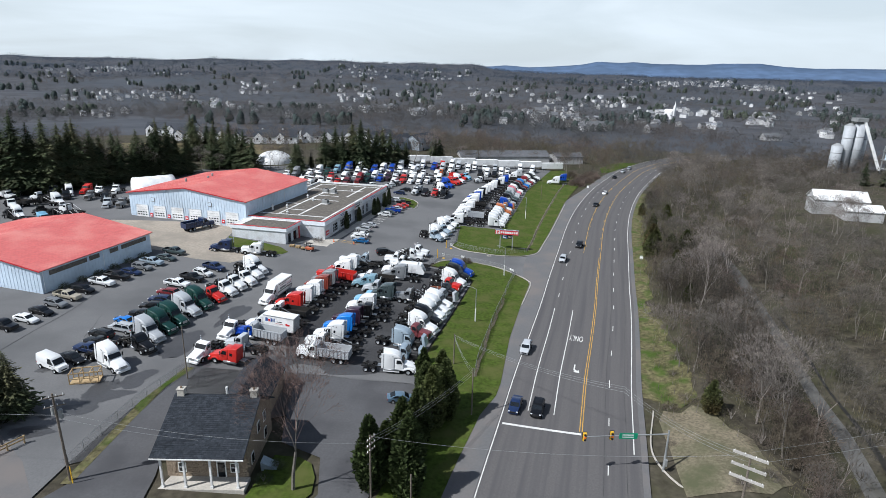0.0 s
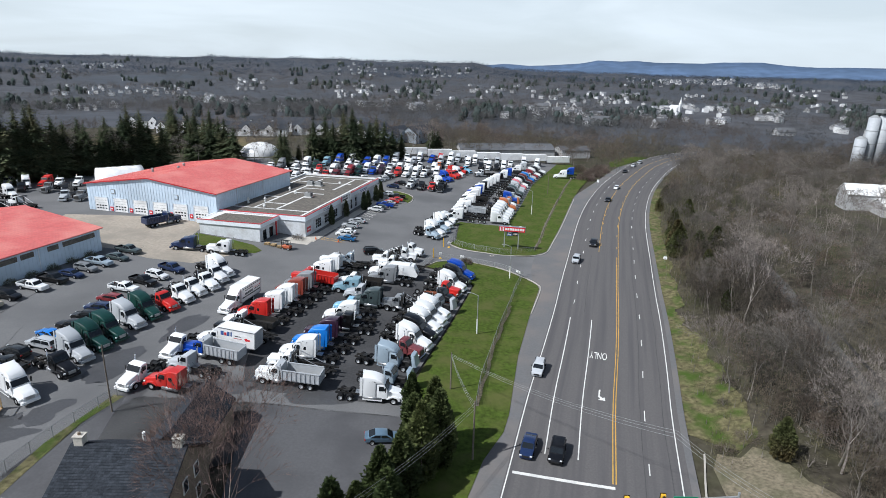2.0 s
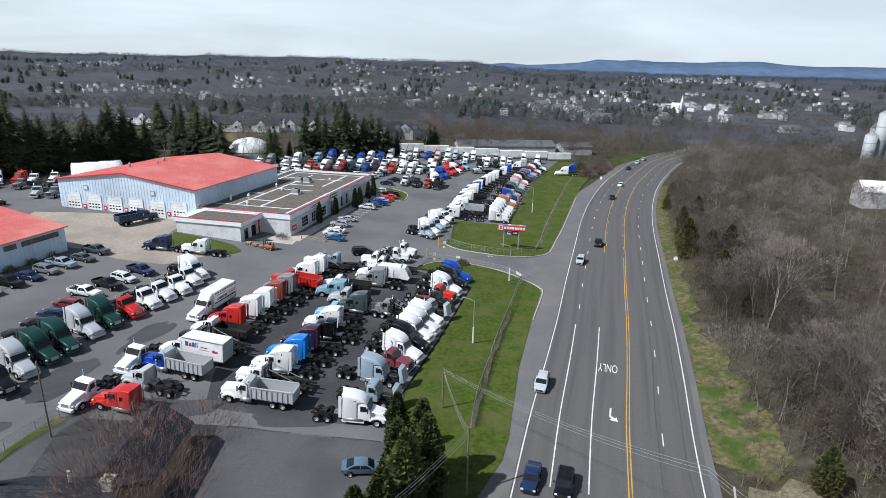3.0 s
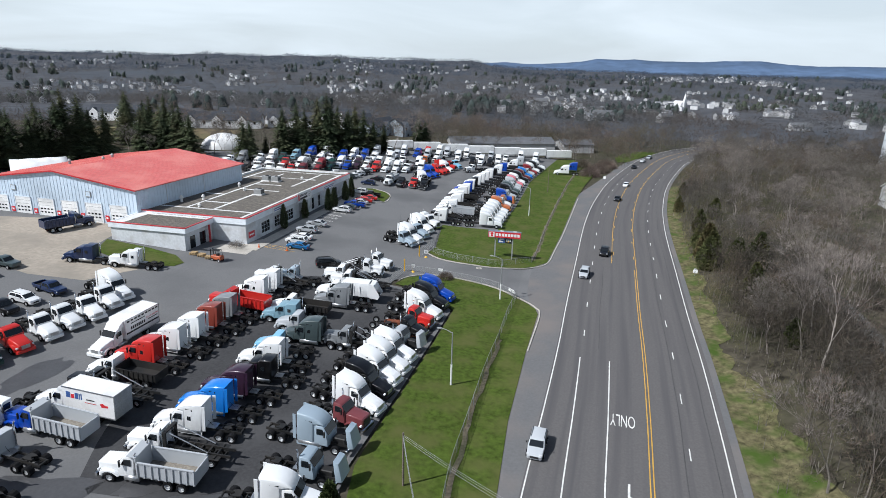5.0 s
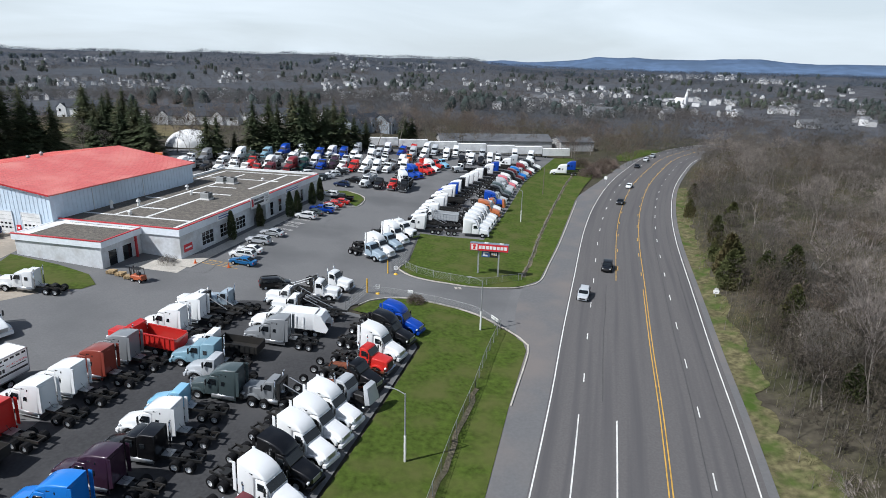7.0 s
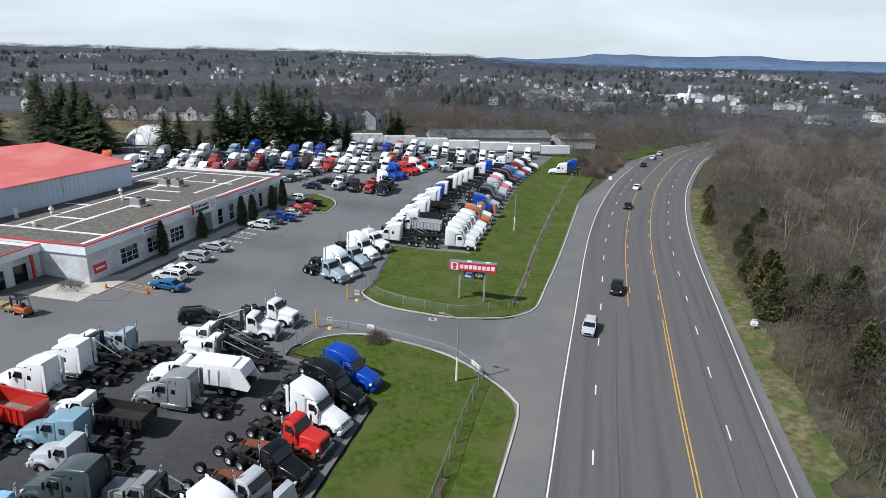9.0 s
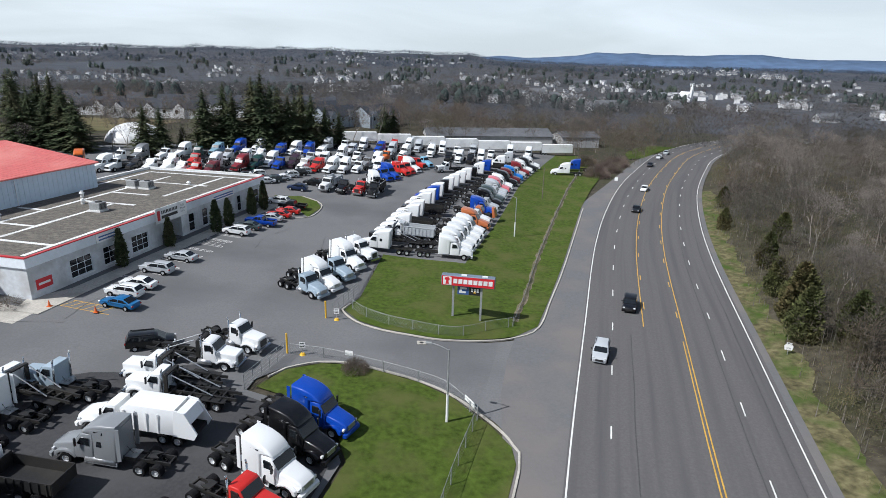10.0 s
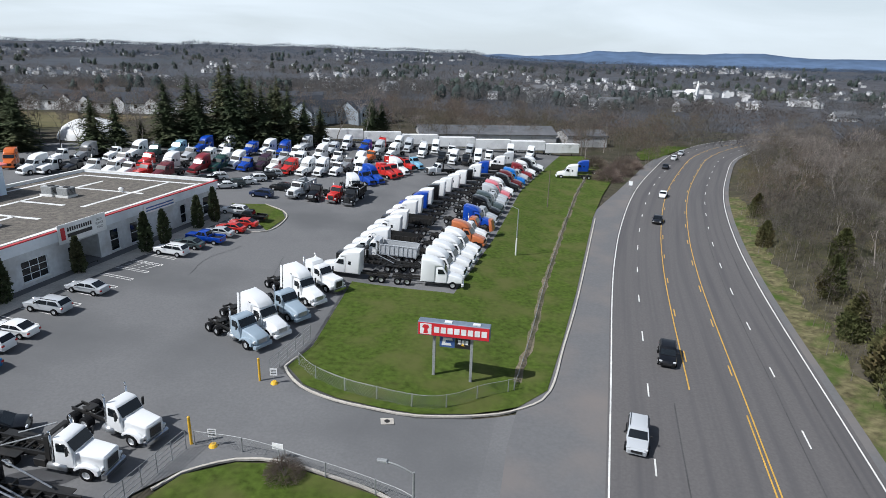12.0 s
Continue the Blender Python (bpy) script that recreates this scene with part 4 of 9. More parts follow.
def window_unit(parent, x, ya, yb, za, zb, nv, nh):
    fr = bmesh.new()
    t = 0.07
    box(fr, x - 0.2, ya, za, x - 0.08, ya + t, zb)
    box(fr, x - 0.2, yb - t, za, x - 0.08, yb, zb)
    box(fr, x - 0.2, ya + t, za, x - 0.08, yb - t, za + t)
    box(fr, x - 0.2, ya + t, zb - t, x - 0.08, yb - t, zb)
    for i in range(1, nv):
        yy = ya + (yb - ya) * i / nv
        box(fr, x - 0.18, yy - t / 2, za + t, x - 0.1, yy + t / 2, zb - t)
    for i in range(1, nh):
        zz = za + (zb - za) * i / nh
        box(fr, x - 0.17, ya + t, zz - t / 2, x - 0.11, yb - t, zz + t / 2)
    win = part("window", fr, FASCIA, parent)
    part("pane", boxed(x - 0.15, ya + t, za + t, x - 0.13, yb - t, zb - t), GLASS, win)
    part("window_sill", boxed(x + 0.003, ya - 0.1, za - 0.14, x + 0.12, yb + 0.1, za - 0.02), WHITESEAL, win)


for a, b in wins:
    window_unit(office, W, a, b, 1.2, 3.7, 3, 3)
for a, b in slits:
    window_unit(office, W, a, b, 0.9, 3.9, 1, 2)
part("entrance_door", boxed(W - 3.09, 25.5, -0.2, W - 3.02, 27.5, 2.3), GLASS, office, "dark glazed entrance door")
for ya, yb, z0, z1, tx in ((22.6, 30.2, 4.3, 6.7, "main"), (10.6, 14.6, 4.75, 6.0, "side"), (37.5, 44.5, 4.55, 5.7, "far")):
    sg = part("wall_sign", boxed(W + 0.27, ya, z0, W + 0.4, yb, z1), SIGNWHITE, office, "white wall sign with lettering")
    R_ = pose(W + 0.405, (ya + yb) / 2, (z0 + z1) / 2, 90, 0, 90)
    hh_ = z1 - z0
    if tx == "main":
        part("emblem", boxed(W + 0.402, ya + 0.35, z0 + 0.45, W + 0.41, ya + 1.0, z1 - 0.4), SIGNRED, sg, "red emblem shape")
        for k in range(11):
            part("sign_bar", boxed(W + 0.402, ya + 1.35 + 0.36 * k, z0 + 1.35, W + 0.408, ya + 1.6 + 0.36 * k, z0 + 1.85), SIGNBLACK, sg)
        part("sign_bar", boxed(W + 0.402, ya + 1.3, z0 + 0.62, W + 0.408, ya + 5.2, z0 + 1.08), SIGNBLACK, sg)
        for k, word in enumerate(("PARTS", "SERVICE", "SALES")):
            lettering("lettering", word, 0.44, pose(W + 0.41, ya + 6.5, z0 + 0.68 + 0.52 * k, 90, 0, 90), SIGNBLACK, sg, (0.85, 1))
    else:
        for k in range(2):
            part("sign_bar", boxed(W + 0.402, ya + 0.4, z0 + 0.25 + 0.42 * k, W + 0.408, yb - 0.4, z0 + 0.45 + 0.42 * k), SIGNBLUE, sg)
sg = part("door_sign", boxed(W + 0.003, 0.9, 1.6, W + 0.06, 3.2, 2.9), SIGNRED, office, "red wall sign")
part("sign_bar", boxed(W + 0.062, 1.2, 2.1, W + 0.066, 2.9, 2.4), SIGNWHITE, sg)

# roof plant
for px, py, s_ in ((17.5, 22.0, 1.0), (10.4, 38.5, 1.0), (13.2, 38.5, 1.0), (6.8, 49.0, 0.0)):
    if s_:
        ac = thing("rooftop_air_unit", "grey metal air handling unit on the flat roof", "air unit", "rooftop units")
        ac.matrix_basis = office.matrix_basis @ pose(px, py, H - 0.1)
        part("casing", boxed(-0.95, -0.8, 0.3, 0.95, 0.8, 1.45, 0.04), STEEL, ac)
        part("base", boxed(-1.1, -0.95, 0.0, 1.1, 0.95, 0.3), WHITESEAL, ac)
        for k in range(5):
            part("louvre", boxed(0.96, -0.65, 0.5 + 0.17 * k, 1.0, 0.65, 0.56 + 0.17 * k), CHASSIS, ac)
        bm = bmesh.new()
        tube(bm, (0.2, 0, 1.451), (0.2, 0, 1.56), 0.5, 0.5, 12)
        part("fan_ring", bm, CHASSIS, ac)
for px, py, hh in ((2.6, 8.0, 1.3), (5.5, 9.5, 1.6), (8.6, 13.0, 1.3), (11.8, 25.0, 0.9), (8.0, 29.0, 1.1), (18.0, 44.0, 0.7), (12.0, 6.5, 0.8)):
    v_ = thing("roof_vent", "small white roof vent with a cowl", "vent", "roof vents")
    v_.matrix_basis = office.matrix_basis @ pose(px, py, H - 0.1)
    bm = bmesh.new()
    tube(bm, (0, 0, 0), (0, 0, hh * 0.6), 0.3, 0.22, 8)
    part("pipe", bm, WHITESEAL, v_)
    bm = bmesh.new()
    tube(bm, (0, 0, hh * 0.6), (0, 0, hh), 0.45, 0.2, 8)
    part("cowl", bm, WHITESEAL, v_)

# front wing
wx, wy = to_world(-93.2, 143.0, DEG)
wing = thing("office_wing", "lower white masonry front wing of the office", "building", m=frame_at(wx, wy, 3.2, -DEG))
w3, d3, h3 = 16.4, 8.9, 5.0
bm = bmesh.new()
box(bm, 0, 0, -1.2, w3, 0.35, 3.9)
box(bm, 0, 0.35, -1.2, 0.35, d3, 3.9)
walls_with_openings(bm, w3, 0.35, d3, -1.2, 3.9, 0.35, [(1.5, 3.4, 0.2, 2.9), (4.6, 6.8, 0.2, 2.9)])
part("wall", bm, STUCCO, wing, "off-white painted masonry wall")
for a, b in ((1.5, 3.4), (4.6, 6.8)):
    window_unit(wing, w3, a, b, 0.2, 2.9, 1, 1)
bm = bmesh.new()
box(bm, -0.3, -0.3, 3.902, w3 + 0.5, 0.1, h3 - 0.1)
box(bm, w3 + 0.1, 0.1, 3.902, w3 + 0.5, d3 - 0.02, h3 - 0.1)
box(bm, -0.3, 0.1, 3.902, 0.1, d3 - 0.02, h3 - 0.1)
part("fascia", bm, FASCIA, wing)
bm = bmesh.new()
box(bm, -0.35, -0.35, h3 - 0.098, w3 + 0.55, 0.0, h3 + 0.03)
box(bm, w3 + 0.2, 0.0, h3 - 0.098, w3 + 0.55, d3 - 0.02, h3 + 0.03)
part("roof_trim", bm, REDTRIM, wing, "thin dark red roof edge")
part("roof", boxed(0.11, 0.11, h3 - 0.5, w3 + 0.09, d3 - 0.02, h3 - 0.15), GRAVELROOF, wing, "brown gravel flat roof")
bm = bmesh.new()
box(bm, 0.2, 0.2, h3 - 0.148, 2.6, d3 - 0.1, h3 - 0.135)
box(bm, 2.6, d3 - 1.4, h3 - 0.148, w3, d3 - 0.4, h3 - 0.135)
part("roof_seal", bm, WHITESEAL, wing)
part("red_post", boxed(w3 + 0.45, 6.9, -0.5, w3 + 0.75, 7.2, 3.9), REDTRIM, wing)

# white arched storage tent behind the workshop
def arch(name, x, y, z, deg, rad, length, label, material=SIGNWHITE, ends=True):
    e = thing(name, label, "shelter", m=pose(x, y, z, 0, 0, deg))
    bm = bmesh.new()
    n = 14
    rings = []
    for j in range(7):
        yy = length * j / 6
        sag = 1 - 0.02 * (j % 2)
        rings.append([bm.verts.new((-rad * math.cos(math.pi * i / n), yy, rad * 1.0 * sag * math.sin(math.pi * i / n) ** 0.8)) for i in range(n + 1)])
    for p, q in zip(rings, rings[1:]):
        for i in range(n):
            bm.faces.new((p[i], q[i], q[i + 1], p[i + 1]))
    for rg in (rings[0], rings[-1]):
        bm.faces.new(rg)
    bmesh.ops.recalc_face_normals(bm, faces=bm.faces[:])
    part("cover", bm, material, e, "", True)
    return e


arch("storage_tent", -106.6, 202.0, 5.0, -53, 7.8, 12.8, "white fabric arched storage tent behind the workshop")
dome = thing("domed_tent", "white domed fabric tent beyond the conifers", "shelter", m=pose(-82.3, 290.5, 4.6))
bm = bmesh.new()
bmesh.ops.create_uvsphere(bm, u_segments=28, v_segments=14, radius=1.0, matrix=Matrix.Diagonal((9.2, 9.2, 6.4, 1)))
bmesh.ops.delete(bm, geom=[v for v in bm.verts if v.co.z < -0.8], context='VERTS')
part("cover", bm, SIGNWHITE, dome, "", True)

# ---- vehicles: local x ahead, front axle at the origin ----
WHEEL_CACHE = {}


def wheel_mesh(kind, r, w):
    key = (kind, r, w)
    if key not in WHEEL_CACHE:
        bm = bmesh.new()
        n = 16
        if kind == "tyre":
            prof = [(r * 0.6, -w / 2), (r * 0.95, -w / 2), (r, -w * 0.36), (r, w * 0.36), (r * 0.95, w / 2), (r * 0.6, w / 2)]
        else:
            prof = [(0.02, -w * 0.3), (r * 0.26, -w * 0.42), (r * 0.3, -w * 0.2), (r * 0.52, -w * 0.16), (r * 0.6, -w * 0.47), (r * 0.6, w * 0.47), (r * 0.52, w * 0.16), (r * 0.3, w * 0.2), (r * 0.26, w * 0.42), (0.02, w * 0.3)]
        rings = [[bm.verts.new((q * math.cos(2 * math.pi * i / n), y, q * math.sin(2 * math.pi * i / n))) for i in range(n)] for q, y in prof]
        for a, b in zip(rings, rings[1:]):
            for i in range(n):
                bm.faces.new((a[i], a[(i + 1) % n], b[(i + 1) % n], b[i]))
        bmesh.ops.recalc_face_normals(bm, faces=bm.faces[:])
        me = bpy.data.meshes.new(kind)
        bm.to_mesh(me)
        bm.free()
        me.materials.append(RUBBER if kind == "tyre" else RIM)
        WHEEL_CACHE[key] = me
    return WHEEL_CACHE[key]


def plain_wheel(r, w):
    """Tyre and rim in one, for vehicles far off."""
    key = ("wheel", r, w)
    if key not in WHEEL_CACHE:
        bm = bmesh.new()
        n = 10
        prof = [(0.03, -w * 0.34), (r * 0.56, -w * 0.34), (r * 0.6, -w / 2), (r, -w * 0.42), (r, w * 0.42), (r * 0.6, w / 2), (r * 0.56, w * 0.34), (0.03, w * 0.34)]
        rings = [[bm.verts.new((q * math.cos(2 * math.pi * i / n), y, q * math.sin(2 * math.pi * i / n))) for i in range(n)] for q, y in prof]
        for k, (a, b) in enumerate(zip(rings, rings[1:])):
            for i in range(n):
                bm.faces.new((a[i], a[(i + 1) % n], b[(i + 1) % n], b[i])).material_index = 1 if k in (0, 6) else 0
        bmesh.ops.recalc_face_normals(bm, faces=bm.faces[:])
        me = bpy.data.meshes.new("wheel")
        bm.to_mesh(me)
        bm.free()
        me.materials.append(RUBBER)
        me.materials.append(RIM)
        WHEEL_CACHE[key] = me
    return WHEEL_CACHE[key]


def add_wheel(parent, x, y, r, w, deep=True):
    deep = deep is True
    wh = new("wheel", wheel_mesh("tyre", r, w) if deep else plain_wheel(r, w))
    wh.parent = parent
    wh.location = (x, y, r)
    if deep:
        rim = new("rim", wheel_mesh("rim", r, w))
        rim.parent = wh
    return wh


def painted(name, bm, parent, label="", smooth=False):
    bm.normal_update()
    for f in bm.faces:
        f.smooth = True
    for ed in bm.edges:
        ed.smooth = len(ed.link_faces) == 2 and ed.calc_face_angle(0.0) < 0.62
    return part(name, bm, PAINT, parent, label, smooth)


def arch_pts(x, r, z0, up=True):
    """Points of a wheel arch seen from the side."""
    a = [math.pi * k / 6 for k in range(7)]
    p = [(x + r * math.cos(t), max(z0, 0.5 + r * math.sin(t))) for t in a]
    return p


def chassis(e, x_front, x_rear, deep, axles, tandem_w=0.62, r=0.51):
    bm = bmesh.new()
    for s in (-1, 1):
        box(bm, x_rear, s * 0.43 - 0.05, 0.72, x_front, s * 0.43 + 0.05, 1.0)
    if deep:
        for i in range(int((x_front - x_rear) / 1.1) + 1):
            box(bm, x_rear + 0.1 + i * 1.1, -0.379, 0.78, x_rear + 0.22 + i * 1.1, 0.379, 0.95)
        for x in axles:
            tube(bm, (x, -0.8, r), (x, 0.8, r), 0.11, n=8)
            tube(bm, (x - 0.18, 0, r), (x + 0.18, 0, r), 0.24, n=8)
    part("frame_rail", bm, CHASSIS, e, "black steel frame rails")
    if not deep:
        for s in (-1, 1):
            add_wheel(e, 0, s * 1.03, r, 0.3, False)
            for x in axles:
                add_wheel(e, x, s * 0.93, r, tandem_w, False)
        return
    for s in (-1, 1):
        add_wheel(e, 0, s * 1.03, r, 0.3, deep)
        for x in axles:
            add_wheel(e, x, s * 0.93, r, tandem_w, deep)
    if deep and x_front < 0:
        for s in (-1, 1):
            part("mud_flap", boxed(x_rear + 0.02, s * 0.93 - 0.3, 0.25, x_rear + 0.05, s * 0.93 + 0.3, 0.95), PLASTIC, e)


def hood_part(e, style, deep=True):
    if style == "classic":
        top = [(1.2, 0.75), (1.22, 1.75), (1.1, 1.88), (-0.95, 2.0), (-0.95, 0.75)]
        tp = lambda x, z: 0.82 + 0.12 * ease(1.2, -0.9, x)
        w = 1.0
    else:
        top = [(1.26, 0.72), (1.33, 1.08), (1.27, 1.34), (1.04, 1.53), (0.55, 1.7), (-0.8, 2.0), (-0.8, 0.72)]
        tp = lambda x, z: (0.74 + 0.26 * ease(1.35, -0.4, x)) * (0.84 if z > 1.45 else 1.0)
        w = 1.12
    bm = bmesh.new()
    prism(bm, top, -w, w, tp, 0.15)
    hd = painted("hood", bm, e, smooth=False)
    if not deep:
        hd.data.materials.append(CHASSIS)
        for f in hd.data.polygons:
            if f.normal.x > 0.75 and abs(f.center.y) < 0.3 and f.center.z < 1.75 and f.area > 0.2:
                f.material_index = 1
    for s in ((-1, 1) if deep else ()):
        bm = bmesh.new()
        pts = [(0.95, 0.62), (0.92, 1.0), (0.6, 1.22), (0.1, 1.3), (-0.4, 1.24), (-0.75, 1.05), (-0.95, 0.8), (-0.8, 0.72), (-0.62, 0.86), (-0.35, 1.04), (0.0, 1.1), (0.35, 1.04), (0.6, 0.86), (0.68, 0.62)]
        prism(bm, pts, s * 0.86 - 0.0 if s > 0 else -1.2, 1.2 if s > 0 else -0.86, None, 0.03)
        painted("fender", bm, e)
    if deep:
        part("grille", boxed(1.225 if style == "classic" else 1.285, -0.52, 0.85, 1.29 if style == "classic" else 1.33, 0.52, 1.62 if style == "classic" else 1.36, 0.02), GRILLE if style == "classic" else ALU, e, "dark grille" if style == "classic" else "bright metal grille")
    bm = bmesh.new()
    prism(bm, [(1.15, 0.42), (1.48, 0.42), (1.48, 0.74), (1.35, 0.78), (1.15, 0.78)], -1.18, 1.18, lambda x, z: 1.0 if x < 1.3 else 0.9, 0.03)
    part("bumper", bm, CHROME if style == "classic" else PAINT, e)
    for s in ((-1, 1) if deep else ()):
        part("headlight", boxed(1.0, s * 0.93 - 0.14, 0.98, 1.2, s * 0.93 + 0.14, 1.2, 0.03), LAMP, e)


def cab_part(e, x0, x1, style, roof=2.95, deep=True):
    w = 1.12 if style != "classic" else 1.05
    bm = bmesh.new()
    prism(bm, [(x0, 0.75), (x0 + 0.02, 2.02), (x0 - 0.5, roof - 0.12), (x0 - 0.68, roof), (x1, roof), (x1, 0.75)], -w, w, lambda x, z: 1.0 if z < 2.1 else 0.93, 0.1)
    painted("cab", bm, e)
    bm = bmesh.new()
    pr = [(x0 + 0.015, 2.12), (x0 + 0.035, 2.12), (x0 - 0.44, roof - 0.17), (x0 - 0.46, roof - 0.17)]
    prism(bm, pr, -w * 0.87, w * 0.87, None)
    part("windshield", bm, GLASS, e)
    for s in (-1, 1):
        bm = bmesh.new()
        y = s * w
        prism(bm, [(x0 - 0.28, 2.05), (x0 - 0.62, roof - 0.3), (x0 - 1.25, roof - 0.3), (x0 - 1.25, 2.0)], min(y, y * 0.95) - 0.012, max(y, y * 0.95) + 0.012)
        part("side_window", bm, GLASS, e)
        if not deep:
            continue
        part("mirror", boxed(x0 - 0.35, y + (0.12 if s > 0 else -0.3), 1.95, x0 - 0.22, y + (0.3 if s > 0 else -0.12), 2.65, 0.02), PLASTIC, e)


def tank_part(e, x0, x1):
    for s in (-1, 1):
        bm = bmesh.new()
        tube(bm, (x0, s * 0.92, 0.72), (x1, s * 0.92, 0.72), 0.31, n=12)
        part("fuel_tank", bm, ALU, e, "", True)


def stack_part(e, x, ys=(-1, 1), top=3.9):
    for s in ys:
        bm = bmesh.new()
        tube(bm, (x, s * 0.98, 0.9), (x, s * 0.98, top - 0.3), 0.085, n=8)
        tube(bm, (x, s * 0.98, top - 0.3), (x - 0.1, s * 0.98, top), 0.075, n=8)
        part("exhaust_pipe", bm, CHROME, e, "", True)


def fifth_wheel(e, x):
    bm = bmesh.new()
    pts = [(0.45, -0.42), (0.45, 0.42), (-0.1, 0.45), (-0.5, 0.32), (-0.15, 0.07), (-0.15, -0.07), (-0.5, -0.32), (-0.1, -0.45)]
    a = [bm.verts.new((x + px, py, 1.14)) for px, py in pts]
    b = [bm.verts.new((x + px, py, 1.24)) for px, py in pts]
    bm.faces.new(a[::-1])
    bm.faces.new(b)
    for i in range(len(pts)):
        bm.faces.new((a[i], a[(i + 1) % 8], b[(i + 1) % 8], b[i]))
    box(bm, x - 0.1, -0.5, 1.0, x + 0.1, 0.5, 1.139)
    part("fifth_wheel", bm, CHASSIS, e)


def tractor(kind, deep=True, hood_up=False):
    """kind: high (raised-roof sleeper), mid (flat-roof sleeper), day (day cab), classic, classic_sleeper."""
    e = thing("truck_tractor", "template", "truck")
    style = "classic" if kind.startswith("classic") else "aero"
    hx = -0.95 if style == "classic" else -0.8
    back = {"high": -4.35, "mid": -4.1, "day": -2.25, "classic": -2.35, "classic_sleeper": -4.0}[kind]
    ax0 = back - 1.75 if back < -3 else back - 2.35
    axles = (ax0, ax0 - 1.32)
    chassis(e, 1.1, axles[1] - 0.85, deep, axles)
    if hood_up:
        bm = bmesh.new()
        prism(bm, [(1.35, 0.9), (2.0, 1.1), (1.55, 2.9), (1.0, 3.05), (1.2, 2.0)], -1.0, 1.0, lambda x, z: 0.85 if z > 2.5 else 1.0, 0.08)
        painted("hood", bm, e, "tilted-open hood")
        bm = bmesh.new()
        box(bm, -0.6, -0.42, 0.9, 0.8, 0.42, 1.55, 0.08)
        part("engine", bm, CHASSIS, e, "bare dark engine")
        part("bumper", boxed(1.15, -1.15, 0.42, 1.4, 1.15, 0.78, 0.03), CHROME, e)
    else:
        hood_part(e, style, deep)
    cab_part(e, hx, hx - 1.55, style, deep=deep)
    w = 1.14 if style != "classic" else 1.08
    if kind == "high":
        bm = bmesh.new()
        prof = [(hx - 1.552, 0.75), (hx - 1.552, 2.96), (hx - 0.52, 2.98), (hx - 0.72, 3.26), (hx - 1.08, 3.52), (hx - 1.6, 3.73), (hx - 2.3, 3.88), (back, 3.96), (back, 0.75)]
        prism(bm, prof, -w, w, lambda x, z: 1.0 if z < 2.97 else 0.88 + 0.06 * ease(hx - 0.5, hx - 2.2, x), 0.2)
        painted("sleeper", bm, e)
        for s in (-1, 1):
            sw = part("sleeper_window", boxed(hx - 2.3, s * w * 0.985 - 0.012, 2.02, hx - 1.9, s * w * 0.985 + 0.022 * (1 if s > 0 else 1), 2.5), GLASS, e)
            if deep:
                part("sleeper_window", boxed(hx - 2.5, s * w * 0.95 - 0.045, 3.12, hx - 1.75, s * w * 0.95 + 0.045, 3.34), GLASS, e)
            if not deep:
                continue
            part("side_extender", boxed(back - 0.34, s * w - 0.04, 1.0, back - 0.005, s * w + 0.02, 3.85), PAINT, e)
            part("side_skirt", boxed(back + 0.05, s * w - 0.06, 0.42, hx - 0.75, s * w + 0.01, 0.745, 0.02), PAINT, e)
    elif kind in ("mid", "classic_sleeper"):
        bm = bmesh.new()
        prof = [(hx - 1.552, 0.75), (hx - 1.552, 3.0), (hx - 1.9, 3.3), (back, 3.35), (back, 0.75)]
        prism(bm, prof, -w, w, lambda x, z: 0.94 if z > 2.4 else 1.0, 0.16)
        painted("sleeper", bm, e)
        for s in (-1, 1):
            part("sleeper_window", boxed(hx - 2.4, s * w - 0.03, 1.95, hx - 1.95, s * w + 0.012 if s > 0 else s * w + 0.03, 2.45), GLASS, e)
    if kind != "high":
        stack_part(e, back - 0.22, (-1, 1) if "classic" in kind else (-1,), 3.7)
    elif deep:
        bm = bmesh.new()
        box(bm, back - 0.05, -0.75, 1.1, back - 0.02, 0.75, 3.6)
        part("back_panel", bm, PAINT, e)
    if not deep:
        return e
    tank_part(e, hx - 0.85, back + 0.25 if back < -3 else back - 0.5)
    bm = bmesh.new()
    box(bm, back - 1.1, -0.5, 1.01, back - 0.15, 0.5, 1.06)
    part("deck_plate", bm, ALU, e)
    fifth_wheel(e, (axles[0] + axles[1]) / 2)
    if deep:
        bm = bmesh.new()
        rings = [[bm.verts.new((back - 0.06 - 0.15 * j + 0.02 * (k % 2), 0.02 * (1 if k < 2 else -1), 1.6 - 0.55 * math.sin(j / 6 * math.pi * 0.75))) for k in range(4)] for j in range(7)]
        for a, b in zip(rings, rings[1:]):
            for k in range(4):
                bm.faces.new((a[k], a[(k + 1) % 4], b[(k + 1) % 4], b[k]))
        part("air_line", bm, PLASTIC, e)
    return e


